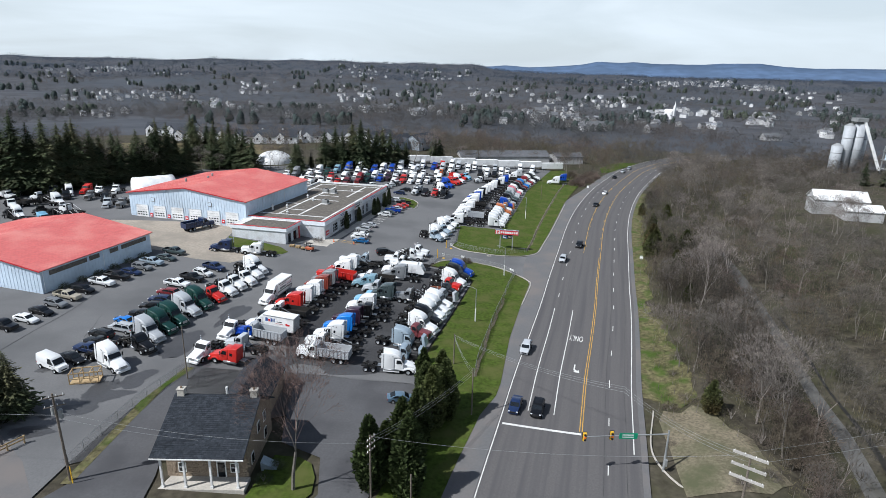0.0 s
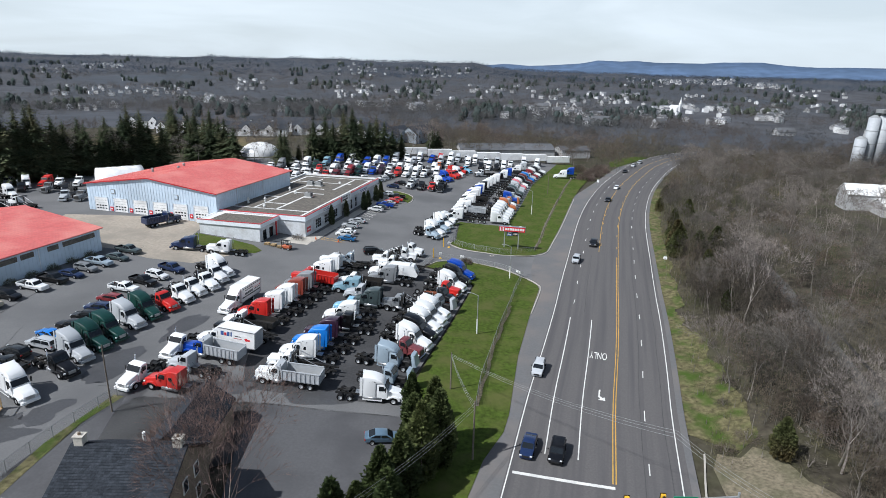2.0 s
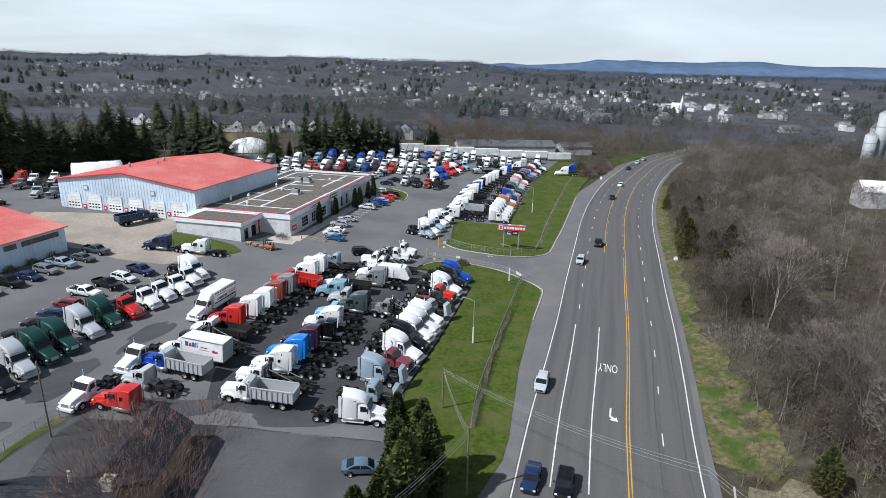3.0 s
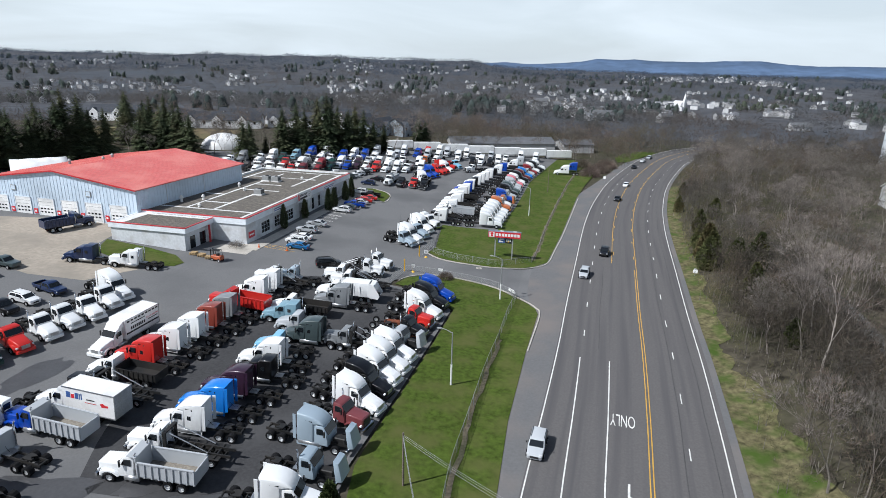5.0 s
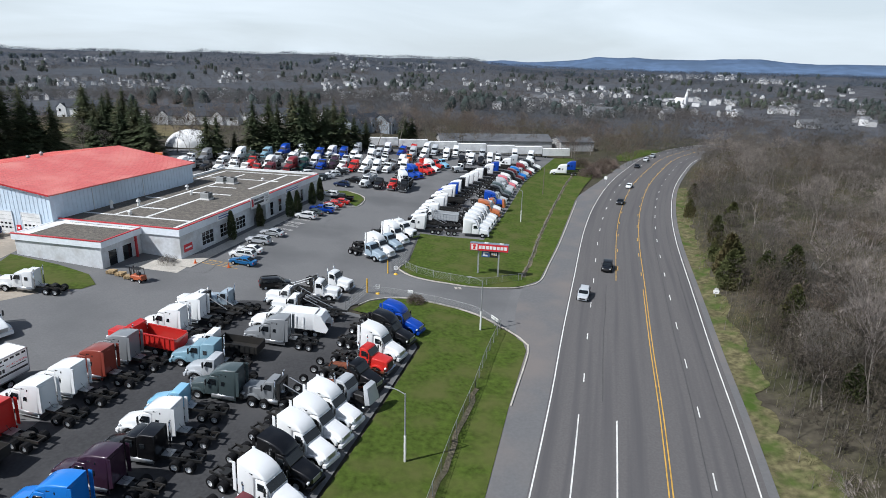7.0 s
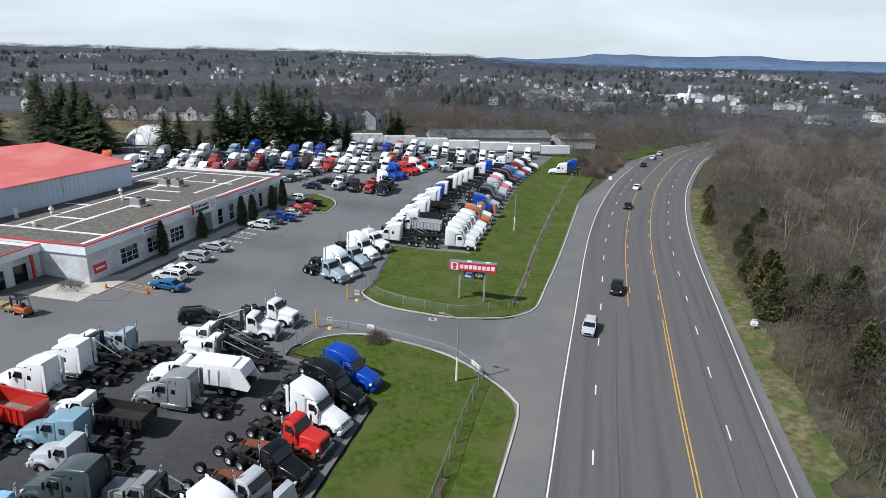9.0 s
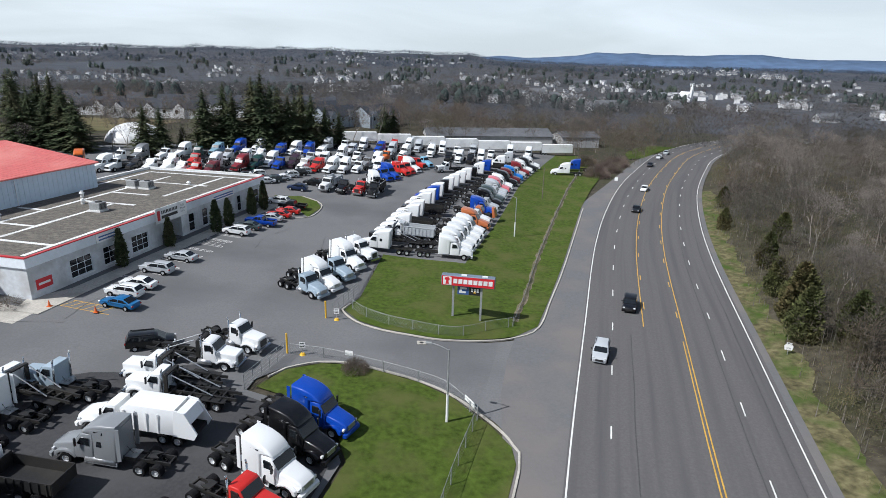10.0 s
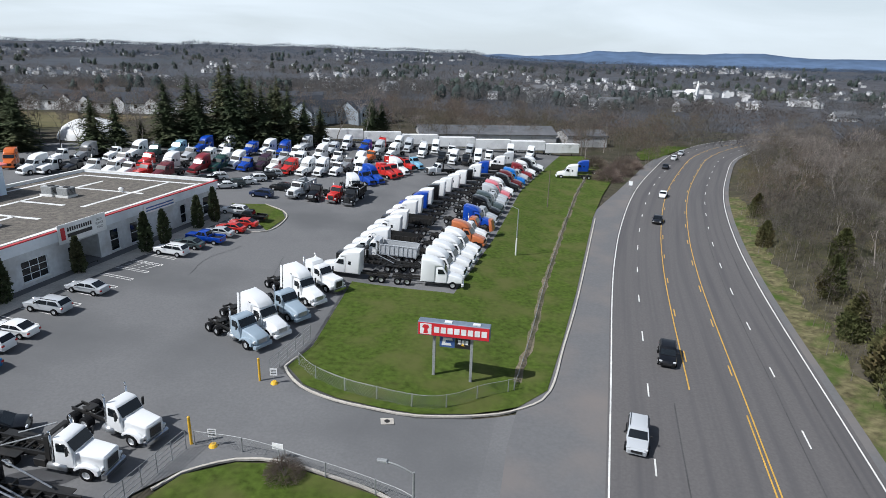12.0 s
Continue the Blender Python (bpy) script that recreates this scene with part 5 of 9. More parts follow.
def vocational(body, deep=True):
    """Day-cab chassis with a body: dump, box, compactor, hooklift, flat, bin."""
    e = thing("truck", "template", "truck")
    long_ = {"dump": -8.0, "box": -8.6, "compactor": -8.8, "hooklift": -8.2, "flat": -8.8, "bin": -7.6}[body]
    axles = (long_ + 2.3, long_ + 1.0) if body != "box" else (long_ + 2.0,)
    chassis(e, 1.1, long_, deep, axles)
    hood_part(e, "classic" if body in ("dump", "hooklift", "flat") else "aero", deep)
    cab_part(e, -0.9, -2.4, "classic", deep=deep)
    if deep:
        tank_part(e, -1.5, -2.9)
    if deep and body in ("dump", "hooklift", "flat"):
        stack_part(e, -2.55, (-1, 1), 3.5)
    x0, x1 = -2.9, long_ - 0.3
    if body == "dump":
        bm = bmesh.new()
        t = 0.08
        box(bm, x1, -1.15, 1.05, x0, 1.15, 1.2)
        for s in (-1, 1):
            box(bm, x1, s * 1.18 - 0.04, 1.2, x0, s * 1.18 + 0.04, 2.6)
            n = 8
            for i in range(n + 1):
                xx = x1 + (x0 - x1) * i / n
                box(bm, xx - 0.06, s * 1.26 - 0.05, 1.15, xx + 0.06, s * 1.26 + 0.05, 2.55)
            box(bm, x1, s * 1.2 - 0.09, 2.6, x0, s * 1.2 + 0.09, 2.72)
        painted("dump_body", bm, e)
        bm = bmesh.new()
        prism(bm, [(x0, 1.1), (x0 + 0.08, 1.1), (x0 + 0.25, 3.05), (x0 + 1.0, 3.15), (x0 + 1.0, 3.22), (x0 + 0.15, 3.12)], -1.2, 1.2)
        painted("cab_shield", bm, e)
        bm = bmesh.new()
        box(bm, x1 - 0.1, -1.2, 1.1, x1, 1.2, 2.55)
        painted("tailgate", bm, e)
        part("bed_floor", boxed(x1 + 0.02, -1.13, 1.202, x0 - 0.02, 1.13, 1.24), DIRTBED, e)
    elif body == "bin":
        bm = bmesh.new()
        box(bm, x1, -1.15, 1.05, x0, 1.15, 1.18)
        for s in (-1, 1):
            box(bm, x1, s * 1.18 - 0.04, 1.18, x0, s * 1.18 + 0.04, 2.1)
            for i in range(8):
                xx = x1 + (x0 - x1) * (i + 0.5) / 8
                box(bm, xx - 0.05, s * 1.25 - 0.04, 1.1, xx + 0.05, s * 1.25 + 0.04, 2.05)
        box(bm, x1 - 0.06, -1.2, 1.05, x1, 1.2, 2.1)
        box(bm, x0, -1.2, 1.05, x0 + 0.06, 1.2, 2.3)
        part("open_bin", bm, CHASSIS, e, "open black steel bin")
    elif body == "box":
        bm = bmesh.new()
        box(bm, x1, -1.27, 1.1, x0 + 0.2, 1.27, 3.85, 0.04)
        part("cargo_box", bm, SIGNWHITE, e, "white cargo box")
        part("rear_frame", boxed(x1 - 0.06, -1.29, 1.05, x1 - 0.003, 1.29, 3.88), STEEL, e)
        bm = bmesh.new()
        for s in (-1, 1):
            box(bm, x1, s * 1.28 - 0.02, 1.02, x0 + 0.2, s * 1.28 + 0.02, 1.16)
            box(bm, x1, s * 1.28 - 0.02, 3.74, x0 + 0.2, s * 1.28 + 0.02, 3.87)
        part("box_rail", bm, ALU, e)
        bm = bmesh.new()
        prism(bm, [(x0 + 0.21, 2.95), (x0 + 1.2, 2.95), (x0 + 0.9, 3.4), (x0 + 0.21, 3.75)], -1.0, 1.0, None, 0.05)
        painted("wind_deflector", bm, e)
    elif body == "compactor":
        bm = bmesh.new()
        prism(bm, [(x1 + 1.6, 1.05), (x0, 1.05), (x0, 2.9), (x0 - 0.4, 3.35), (x1 + 1.5, 3.4)], -1.22, 1.22, lambda x, z: 0.93 if z > 3 else 1.0, 0.06)
        painted("compactor_body", bm, e, "white refuse compactor body")
        for s in (-1, 1):
            for i in range(4):
                xx = x0 - 0.3 - 1.0 * i
                painted("body_rib", boxed(xx - 0.06, s * 1.25 - 0.03, 1.1, xx + 0.06, s * 1.25 + 0.03, 2.9), e)
        for s in (-1, 1):
            bm = bmesh.new()
            prism(bm, [(x1 + 1.6, 1.0), (x1 + 1.5, 3.45), (x1 + 0.6, 3.3), (x1 - 0.5, 1.5), (x1 - 0.2, 0.9)], s * 1.15 - 0.06, s * 1.15 + 0.06)
            painted("hopper_side", bm, e)
        part("hopper_floor", boxed(x1 - 0.1, -1.08, 0.95, x1 + 1.6, 1.08, 1.3), CHASSIS, e)
        bm = bmesh.new()
        prism(bm, [(x1 + 1.4, 2.1), (x1 + 1.3, 3.3), (x1 + 0.6, 3.2), (x1 + 0.1, 2.3)], -1.05, 1.05)
        painted("packer_panel", bm, e)
    elif body in ("hooklift", "flat"):
        bm = bmesh.new()
        for s in (-1, 1):
            box(bm, x1 - 0.4, s * 0.55 - 0.07, 1.02, x0 - 0.2, s * 0.55 + 0.07, 1.3)
        for i in range(6):
            xx = x0 - 0.4 - i * 0.95
            box(bm, xx - 0.08, -1.15 if body == "flat" else -0.6, 1.05, xx + 0.08, 1.15 if body == "flat" else 0.6, 1.22)
        part("hoist_frame", bm, CHASSIS, e, "black hoist frame")
        for s in (-1, 1):
            part("rear_fender", boxed(long_ + 0.2, s * 0.95 - 0.35, 1.06, long_ + 3.1, s * 0.95 + 0.35, 1.12), CHASSIS, e)
            bm = bmesh.new()
            tube(bm, (x0 - 0.5, s * 0.75, 2.9), (x1 + 1.8, s * 0.75, 1.4), 0.06, n=6)
            part("hydraulic_ram", bm, ALU, e)
        part("tool_box", boxed(-3.9, -1.2, 0.6, -3.0, -0.7, 1.2, 0.03), CHASSIS, e)
        bm = bmesh.new()
        box(bm, -3.1, -1.0, 1.0, -2.75, -0.85, 3.0)
        box(bm, -3.1, 0.85, 1.0, -2.75, 1.0, 3.0)
        box(bm, -3.1, -0.85, 2.85, -2.75, 0.85, 3.0)
        part("headboard", bm, CHASSIS, e)
    return e


def frame_only():
    e = thing("truck_chassis", "template", "truck")
    chassis(e, -1.6, -8.4, True, (-6.0, -7.3))
    for o in e.children:
        if o.name.startswith("frame_rail"):
            o.data.materials[0] = RUSTRAIL
    part("rail_cover", boxed(-5.0, -0.5, 1.001, -2.0, 0.5, 1.08), RUSTRAIL, e, "rusty red deck plate")
    return e


def car(kind, deep=True):
    e = thing("car", "template", "car")
    if kind == "sedan":
        L0, L1, wh, w = 0.95, -3.75, -2.8, 0.9
        low = [(L0 - 0.05, 0.28), (L0 + 0.03, 0.55), (L0 - 0.1, 0.74), (0.3, 0.86), (-0.45, 0.96), (-2.9, 1.02), (L1 + 0.06, 1.0), (L1, 0.75), (L1 + 0.08, 0.3)]
        top = [(-0.2, 0.92), (-0.98, 1.36), (-1.4, 1.46), (-2.4, 1.44), (-3.3, 1.01)]
    elif kind == "suv":
        L0, L1, wh, w = 0.92, -3.7, -2.75, 0.95
        low = [(L0 - 0.06, 0.32), (L0 + 0.03, 0.7), (L0 - 0.1, 0.9), (0.35, 1.02), (-0.4, 1.1), (L1 + 0.12, 1.14), (L1, 0.85), (L1 + 0.06, 0.34)]
        top = [(-0.15, 1.06), (-0.88, 1.53), (-1.3, 1.67), (-3.15, 1.63), (-3.62, 1.13)]
    elif kind == "van":
        L0, L1, wh, w = 0.95, -4.4, -3.35, 1.0
        low = [(L0, 0.35), (L0 + 0.02, 0.8), (L0 - 0.2, 1.1), (0.0, 1.25), (L1, 1.25), (L1, 0.35)]
        top = [(0.1, 1.24), (-0.65, 2.1), (-1.0, 2.35), (L1 + 0.15, 2.4), (L1, 1.24)]
    elif kind == "minivan":
        L0, L1, wh, w = 0.95, -4.0, -3.05, 0.98
        low = [(L0, 0.35), (L0 + 0.02, 0.7), (L0 - 0.2, 0.98), (0.0, 1.1), (L1 + 0.05, 1.12), (L1, 0.8), (L1 + 0.05, 0.35)]
        top = [(0.0, 1.09), (-0.85, 1.65), (-1.2, 1.75), (-3.6, 1.72), (-3.92, 1.11)]
    else:  # pickup
        L0, L1, wh, w = 1.0, -4.7, -3.6, 1.0
        low = [(L0, 0.45), (L0 + 0.02, 0.95), (L0 - 0.12, 1.12), (-0.4, 1.18), (-2.55, 1.2), (-2.56, 0.85), (L1 + 0.12, 0.85), (L1 + 0.12, 1.2), (L1, 1.2), (L1, 0.45)]
        top = [(-0.45, 1.17), (-1.05, 1.75), (-1.4, 1.85), (-2.3, 1.82), (-2.52, 1.19)]
    bm = bmesh.new()
    prism(bm, low, -w, w, lambda x, z: (0.97 if z > 0.75 else 1.0) * (1 - 0.16 * ease(L0 - 0.7, L0 + 0.1, x)) * (1 - 0.1 * ease(L1 + 0.6, L1, x)), 0.15 if kind != "pickup" else 0.1)
    painted("body", bm, e)
    if kind == "pickup":
        for s in (-1, 1):
            part("bed_side", boxed(L1 + 0.12, s * w * 0.97 - 0.06, 0.86, -2.57, s * w * 0.97 + 0.02, 1.22, 0.02), PAINT, e)
        part("bed_liner", boxed(L1 + 0.14, -w * 0.9, 0.852, -2.58, w * 0.9, 0.88), PLASTIC, e)
    z0, zr = top[0][1], max(z for x, z in top)
    lean = 0.14 if kind != "van" else 0.06
    tp = lambda x, z: 0.955 - lean * min(1.0, max(0.0, (z - z0) / (zr - z0)))
    bm = bmesh.new()
    prism(bm, top, -w, w, tp, 0.09)
    painted("cabin", bm, e)

    def pane(name, pts):
        """A sheet of dark glass a finger proud of the cabin."""
        bm = bmesh.new()
        a = [bm.verts.new(c) for c in pts]
        n_ = (Vector(pts[1]) - Vector(pts[0])).cross(Vector(pts[2]) - Vector(pts[0])).normalized()
        mid = sum((Vector(c) for c in pts), Vector()) / len(pts)
        if n_.dot(mid - Vector((top[2][0], 0, z0))) < 0:
            n_ = -n_
        b = [bm.verts.new(Vector(c) + n_ * 0.022) for c in pts]
        bm.faces.new(a)
        bm.faces.new(b[::-1])
        for k in range(len(pts)):
            bm.faces.new((a[k], b[k], b[(k + 1) % len(pts)], a[(k + 1) % len(pts)]))
        bmesh.ops.recalc_face_normals(bm, faces=bm.faces[:])
        part(name, bm, GLASS, e)

    (ax, az), (bx, bz) = top[0], top[1]
    (dx, dz), (fx, fz) = top[-2], top[-1]
    for nm, (px, pz), (qx, qz) in (("windshield", (ax, az), (bx, bz)), ("rear_window", (fx, fz), (dx, dz))):
        if nm == "rear_window" and kind == "van":
            continue
        l0, l1 = (px + (qx - px) * 0.1, pz + (qz - pz) * 0.1), (px + (qx - px) * 0.94, pz + (qz - pz) * 0.94)
        w0, w1 = w * tp(*l0) * 0.86, w * tp(*l1) * 0.86
        pane(nm, [(l0[0], -w0, l0[1]), (l0[0], w0, l0[1]), (l1[0], w1, l1[1]), (l1[0], -w1, l1[1])])
    lo_, hi_ = z0 + 0.09, zr - 0.13
    fr = lambda z: ax + (bx - ax) * min(1.0, (z - az) / (bz - az)) - 0.2
    re_ = lambda z: fx + (dx - fx) * min(1.0, (z - fz) / (dz - fz)) + 0.22
    if kind == "van":
        re_ = lambda z: -1.5
    mid_ = (fr(hi_) + re_(hi_)) / 2
    for s in (-1, 1):
        y0_, y1_ = s * w * tp(0, lo_), s * w * tp(0, hi_)
        halves = ((fr(lo_), fr(hi_), mid_ + 0.05), (re_(lo_), re_(hi_), mid_ - 0.05)) if kind != "van" else ((fr(lo_), fr(hi_), -1.5),)
        for x0_, x1_, xm in halves:
            pane("side_window", [(x0_, y0_, lo_), (xm, y0_, lo_), (xm, y1_, hi_), (x1_, y1_, hi_)])
    if kind in ("suv", "minivan"):
        for s in (-1, 1):
            part("roof_rail", boxed(dx + 0.1, s * w * 0.74 - 0.025, zr - 0.01, bx - 0.3, s * w * 0.74 + 0.025, zr + 0.05), PLASTIC, e)
    for s in (-1, 1):
        for x in (0, wh):
            add_wheel(e, x, s * (w - 0.1), 0.34 if kind in ("sedan", "minivan") else 0.38, 0.24, deep)
        if deep:
            zz = 0.62 if kind == "sedan" else 0.8
            part("headlight", boxed(L0 - 0.16, s * w * 0.72 - 0.15, zz, L0 - 0.015, s * w * 0.72 + 0.15, zz + 0.15, 0.02), LAMP, e)
            part("tail_light", boxed(L1 - 0.01, s * w * 0.78 - 0.13, zz, L1 + 0.12, s * w * 0.78 + 0.13, zz + 0.2, 0.02), REDLAMP, e)
            part("mirror", boxed(-0.75, s * (w + 0.1) - 0.1, 0.98 if kind == "sedan" else 1.15, -0.6, s * (w + 0.1) + 0.06, 1.12 if kind == "sedan" else 1.32, 0.02), PLASTIC, e)
    if deep:
        part("grille", boxed(L0 - 0.04, -0.45, 0.5, L0 + 0.035, 0.45, 0.72), PLASTIC, e)
    return e


TEMPLATE, USED = {}, set()
COLORS = {"white": (0.75, 0.76, 0.76), "offwhite": (0.6, 0.6, 0.57), "black": (0.005, 0.005, 0.006), "red": (0.5, 0.025, 0.02), "darkred": (0.2, 0.02, 0.025), "blue": (0.006, 0.05, 0.33),
          "brightblue": (0.015, 0.17, 0.55), "navy": (0.012, 0.025, 0.075), "lightblue": (0.2, 0.42, 0.58), "teal": (0.2, 0.33, 0.4), "grey": (0.2, 0.21, 0.22), "silver": (0.42, 0.44, 0.46), "greyblue": (0.3, 0.37, 0.43),
          "green": (0.008, 0.042, 0.034), "darkgreen": (0.02, 0.045, 0.04), "slate": (0.055, 0.075, 0.078), "purple": (0.035, 0.015, 0.03), "brown": (0.22, 0.045, 0.03), "orange": (0.55, 0.12, 0.02), "wine": (0.17, 0.045, 0.05), "maroon": (0.12, 0.02, 0.025),
          "pink": (0.6, 0.17, 0.2), "copper": (0.42, 0.13, 0.05), "tan": (0.4, 0.36, 0.28), "steelblue": (0.1, 0.16, 0.22), "oceanblue": (0.008, 0.11, 0.28)}
WORD = {"offwhite": "off-white", "brightblue": "bright blue", "lightblue": "light blue", "darkred": "dark red", "greyblue": "grey-blue", "steelblue": "steel-blue", "oceanblue": "deep blue", "darkgreen": "dark green"}
KIND_WORD = {"high": "high-roof sleeper truck", "mid": "flat-roof sleeper truck", "day": "day-cab truck", "classic": "long-nose day-cab truck", "classic_sleeper": "long-nose sleeper truck", "up": "open-hood day-cab truck", "high_up": "open-hood sleeper truck",
             "dump": "open dump truck", "box": "box truck", "compactor": "refuse compactor truck", "hooklift": "roll-off hoist truck", "flat": "bare-chassis truck", "bin": "open-bin truck", "frame": "stripped rusty truck chassis",
             "sedan": "sedan car", "suv": "sport utility car", "van": "panel van", "minivan": "minivan", "pickup": "pickup truck"}


def template(kind, deep):
    key = (kind, deep)
    if key not in TEMPLATE:
        if kind in ("sedan", "suv", "van", "minivan", "pickup"):
            TEMPLATE[key] = car(kind, deep)
        elif kind in ("dump", "box", "compactor", "hooklift", "flat", "bin"):
            TEMPLATE[key] = vocational(kind, deep)
        elif kind == "frame":
            TEMPLATE[key] = frame_only()
        elif kind == "up":
            TEMPLATE[key] = tractor("day", deep, True)
        elif kind == "high_up":
            TEMPLATE[key] = tractor("high", deep, True)
        else:
            TEMPLATE[key] = tractor(kind, deep)
    return TEMPLATE[key]


def put(kind, color, x, y, deg, where="parked in the truck yard", deep=True, dz=0.025, group="", label="", body=None):
    """A vehicle with its front axle at x, y, nose towards deg, set down on the fall of the ground."""
    t = template(kind, deep)
    f = Vector((math.cos(radians(deg)), math.sin(radians(deg)), 0))
    s = Vector((-f.y, f.x, 0))
    back = 2.8 if kind in ("sedan", "suv", "van", "minivan", "pickup") else 6.5
    zf, zr = lie(x, y), lie(x - f.x * back, y - f.y * back)
    zl, zs = lie(x + s.x - f.x * 3, y + s.y - f.y * 3), lie(x - s.x - f.x * 3, y - s.y - f.y * 3)
    fx = Vector((f.x * back, f.y * back, zf - zr)).normalized()
    sy = Vector((2 * s.x, 2 * s.y, zl - zs))
    up = fx.cross(sy).normalized()
    sy = up.cross(fx)
    m = Matrix(((fx.x, sy.x, up.x, x), (fx.y, sy.y, up.y, y), (fx.z, sy.z, up.z, zf + dz), (0, 0, 0, 1)))
    key = (kind, deep)
    if key in USED:
        ob = copy_thing(t, m)
    else:
        USED.add(key)
        ob = t
        ob.matrix_basis = m
    c = COLORS[color]
    j = 1 + random.uniform(-0.06, 0.06)
    for o in ob.children_recursive:
        if o.type == 'MESH' and o.data.materials[0] == PAINT:
            o.color = (min(1, c[0] * j), min(1, c[1] * j), min(1, c[2] * j), 1)
            if body and o.name.split(".")[0] in ("dump_body", "tailgate", "cab_shield"):
                b = COLORS[body]
                o.color = (*b, 1)
    is_car = kind in ("sedan", "suv", "van", "minivan", "pickup")
    ob["label"] = label or (WORD.get(color, color) + " " + KIND_WORD[kind] + " " + where)
    ob["category"] = "car" if is_car else "truck"
    ob["group"] = group or ("parked cars" if is_car else "parked trucks")
    return ob

# ---- the yard's vehicles, row by row ----
def row(text, deg, where, deep=True, wob=2.5, dx=0.0, dy=0.0, group="", body=None):
    """Lines of: kind colour x y [heading]."""
    for item in text.split(";"):
        w_ = item.split()
        if w_:
            put(w_[0], w_[1], float(w_[2]) + dx, float(w_[3]) + dy, (float(w_[4]) if len(w_) > 4 else deg) + random.uniform(-wob, wob), where, deep, group=group, body=body)


row("""high white -4.9 91.6 -6; up greyblue -4.3 95.6 -14; high_up greyblue -3.9 100.6 -16; classic wine -2.6 104.4; high white -1.4 107.6; high black -0.7 111.0; high white 0.1 114.1; high white 1.0 117.0; high white 1.7 120.1;
    up silver 2.4 123.6; day black 3.2 127.1; classic red 4.1 131.1; high white 5.3 134.5; high black 6.3 138.4; high blue 7.4 142.0""", -27, "parked nose to the lawn", group="trucks nosed to the lawn")
row("frame brown -4.6 126.8 175; frame brown -3.6 131.0 172; hooklift grey -8.6 123.8 168", 170, "behind the truck rows")
put("dump", "white", -23.8, 95.0, 173, "in the middle row of the yard", body="silver")
row("""flat white -23.2 98.9; high white -22.3 102.6; high brightblue -21.2 106.2; high purple -20.1 109.8; mid black -18.0 113.4; high white -18.2 117.0; day lightblue -17.2 120.6; high slate -14.6 124.2; day silver -16.2 127.6; mid teal -19.0 130.4; bin white -18.6 133.6;
    high grey -12.7 137.2; compactor white -13.0 141.1; flat white -11.7 146.2; hooklift white -13.3 148.9""", 172, "in the middle row of the yard", group="trucks of the middle row")
row("hooklift white -5.6 152.1 -8; classic white -4.2 155.9 -20; classic greyblue -21.3 146.2 172", 0, "parked by the gate")
row("mid red -37.7 91.4; day silver -36.8 96.4", 167, "in the west row of the yard", 2, group="trucks of the west row")
put("dump", "blue", -36.6, 100.9, 167, "in the west row of the yard", body="silver", group="trucks of the west row")
row("flat black -34.6 108.2; bin white -34.2 111.7; high red -33.0 115.4; high white -31.6 119.3; high white -30.6 122.9; high brown -29.5 126.5; high grey -28.6 130.1", 167, "in the west row of the yard", 2, group="trucks of the west row")
put("dump", "red", -28.2, 133.8, 167, "in the west row of the yard", body="red", group="trucks of the west row")
row("high white -26.2 138.0; high white -25.2 141.6; hooklift white -24.6 145.0", 168, "in the west row of the yard", 2, group="trucks of the west row")

def decorate_box(tr, kind):
    """Lettering panels on the sides of a box truck."""
    for s in (-1, 1):
        y = s * 1.283
        rot = 180 if s > 0 else 0
        if kind == "fuel":
            for k, (w0, h0, mt) in enumerate(((0.5, 0.7, SIGNBLUE), (0.38, 0.5, SIGNRED), (0.38, 0.7, SIGNBLUE), (0.12, 0.7, SIGNBLUE), (0.12, 0.75, SIGNBLUE))):
                x = -3.2 - (0, 0.6, 1.08, 1.55, 1.78)[k] if s > 0 else -8.3 + (0, 0.6, 1.08, 1.55, 1.78)[k]
                part("sign_shape", boxed(min(x, x + w0 * -s), y - 0.006, 2.65, max(x, x + w0 * -s), y + 0.006, 2.65 + h0, 0.0), mt, tr)
            part("lettering_bar", boxed(-6.6, y - 0.004, 2.75, -5.6, y + 0.004, 2.87), PLASTIC, tr)
            part("lettering_bar", boxed(-6.8, y - 0.004, 2.4, -5.4, y + 0.004, 2.48), REDTRIM, tr)
            bm = bmesh.new()
            prism(bm, [(-8.1, 2.3), (-7.4, 2.25), (-7.2, 2.6), (-7.6, 2.75), (-7.7, 2.6), (-8.2, 2.55)], y - 0.005, y + 0.005)
            part("emblem", bm, SIGNRED, tr, "red emblem shape")
        else:
            for k in range(8):
                part("sign_shape", boxed(-6.2 + 0.34 * k, y - 0.006, 2.2, -5.95 + 0.34 * k, y + 0.006, 2.62), SIGNBLACK, tr)
            lettering("lettering", "AWARD WINNING", 0.34, pose(-7.6 if s > 0 else -7.4, y + s * 0.004, 2.75, 90, 0, rot), SIGNRED, tr, (0.8, 1))
            part("lettering_bar", boxed(-6.2, y - 0.004, 3.0, -3.6, y + 0.004, 3.12), PLASTIC, tr)
            part("lettering_bar", boxed(-8.6, y - 0.004, 2.35, -6.8, y + 0.004, 2.47), PLASTIC, tr)
            part("black_band", boxed(-8.8, y - 0.004, 1.75, -2.8, y + 0.004, 1.98), SIGNBLACK, tr)
            for k in range(9):
                part("lettering_bar", boxed(-8.7 + 0.66 * k, y - 0.006, 3.38, -8.25 + 0.66 * k, y + 0.006, 3.6), PLASTIC, tr)


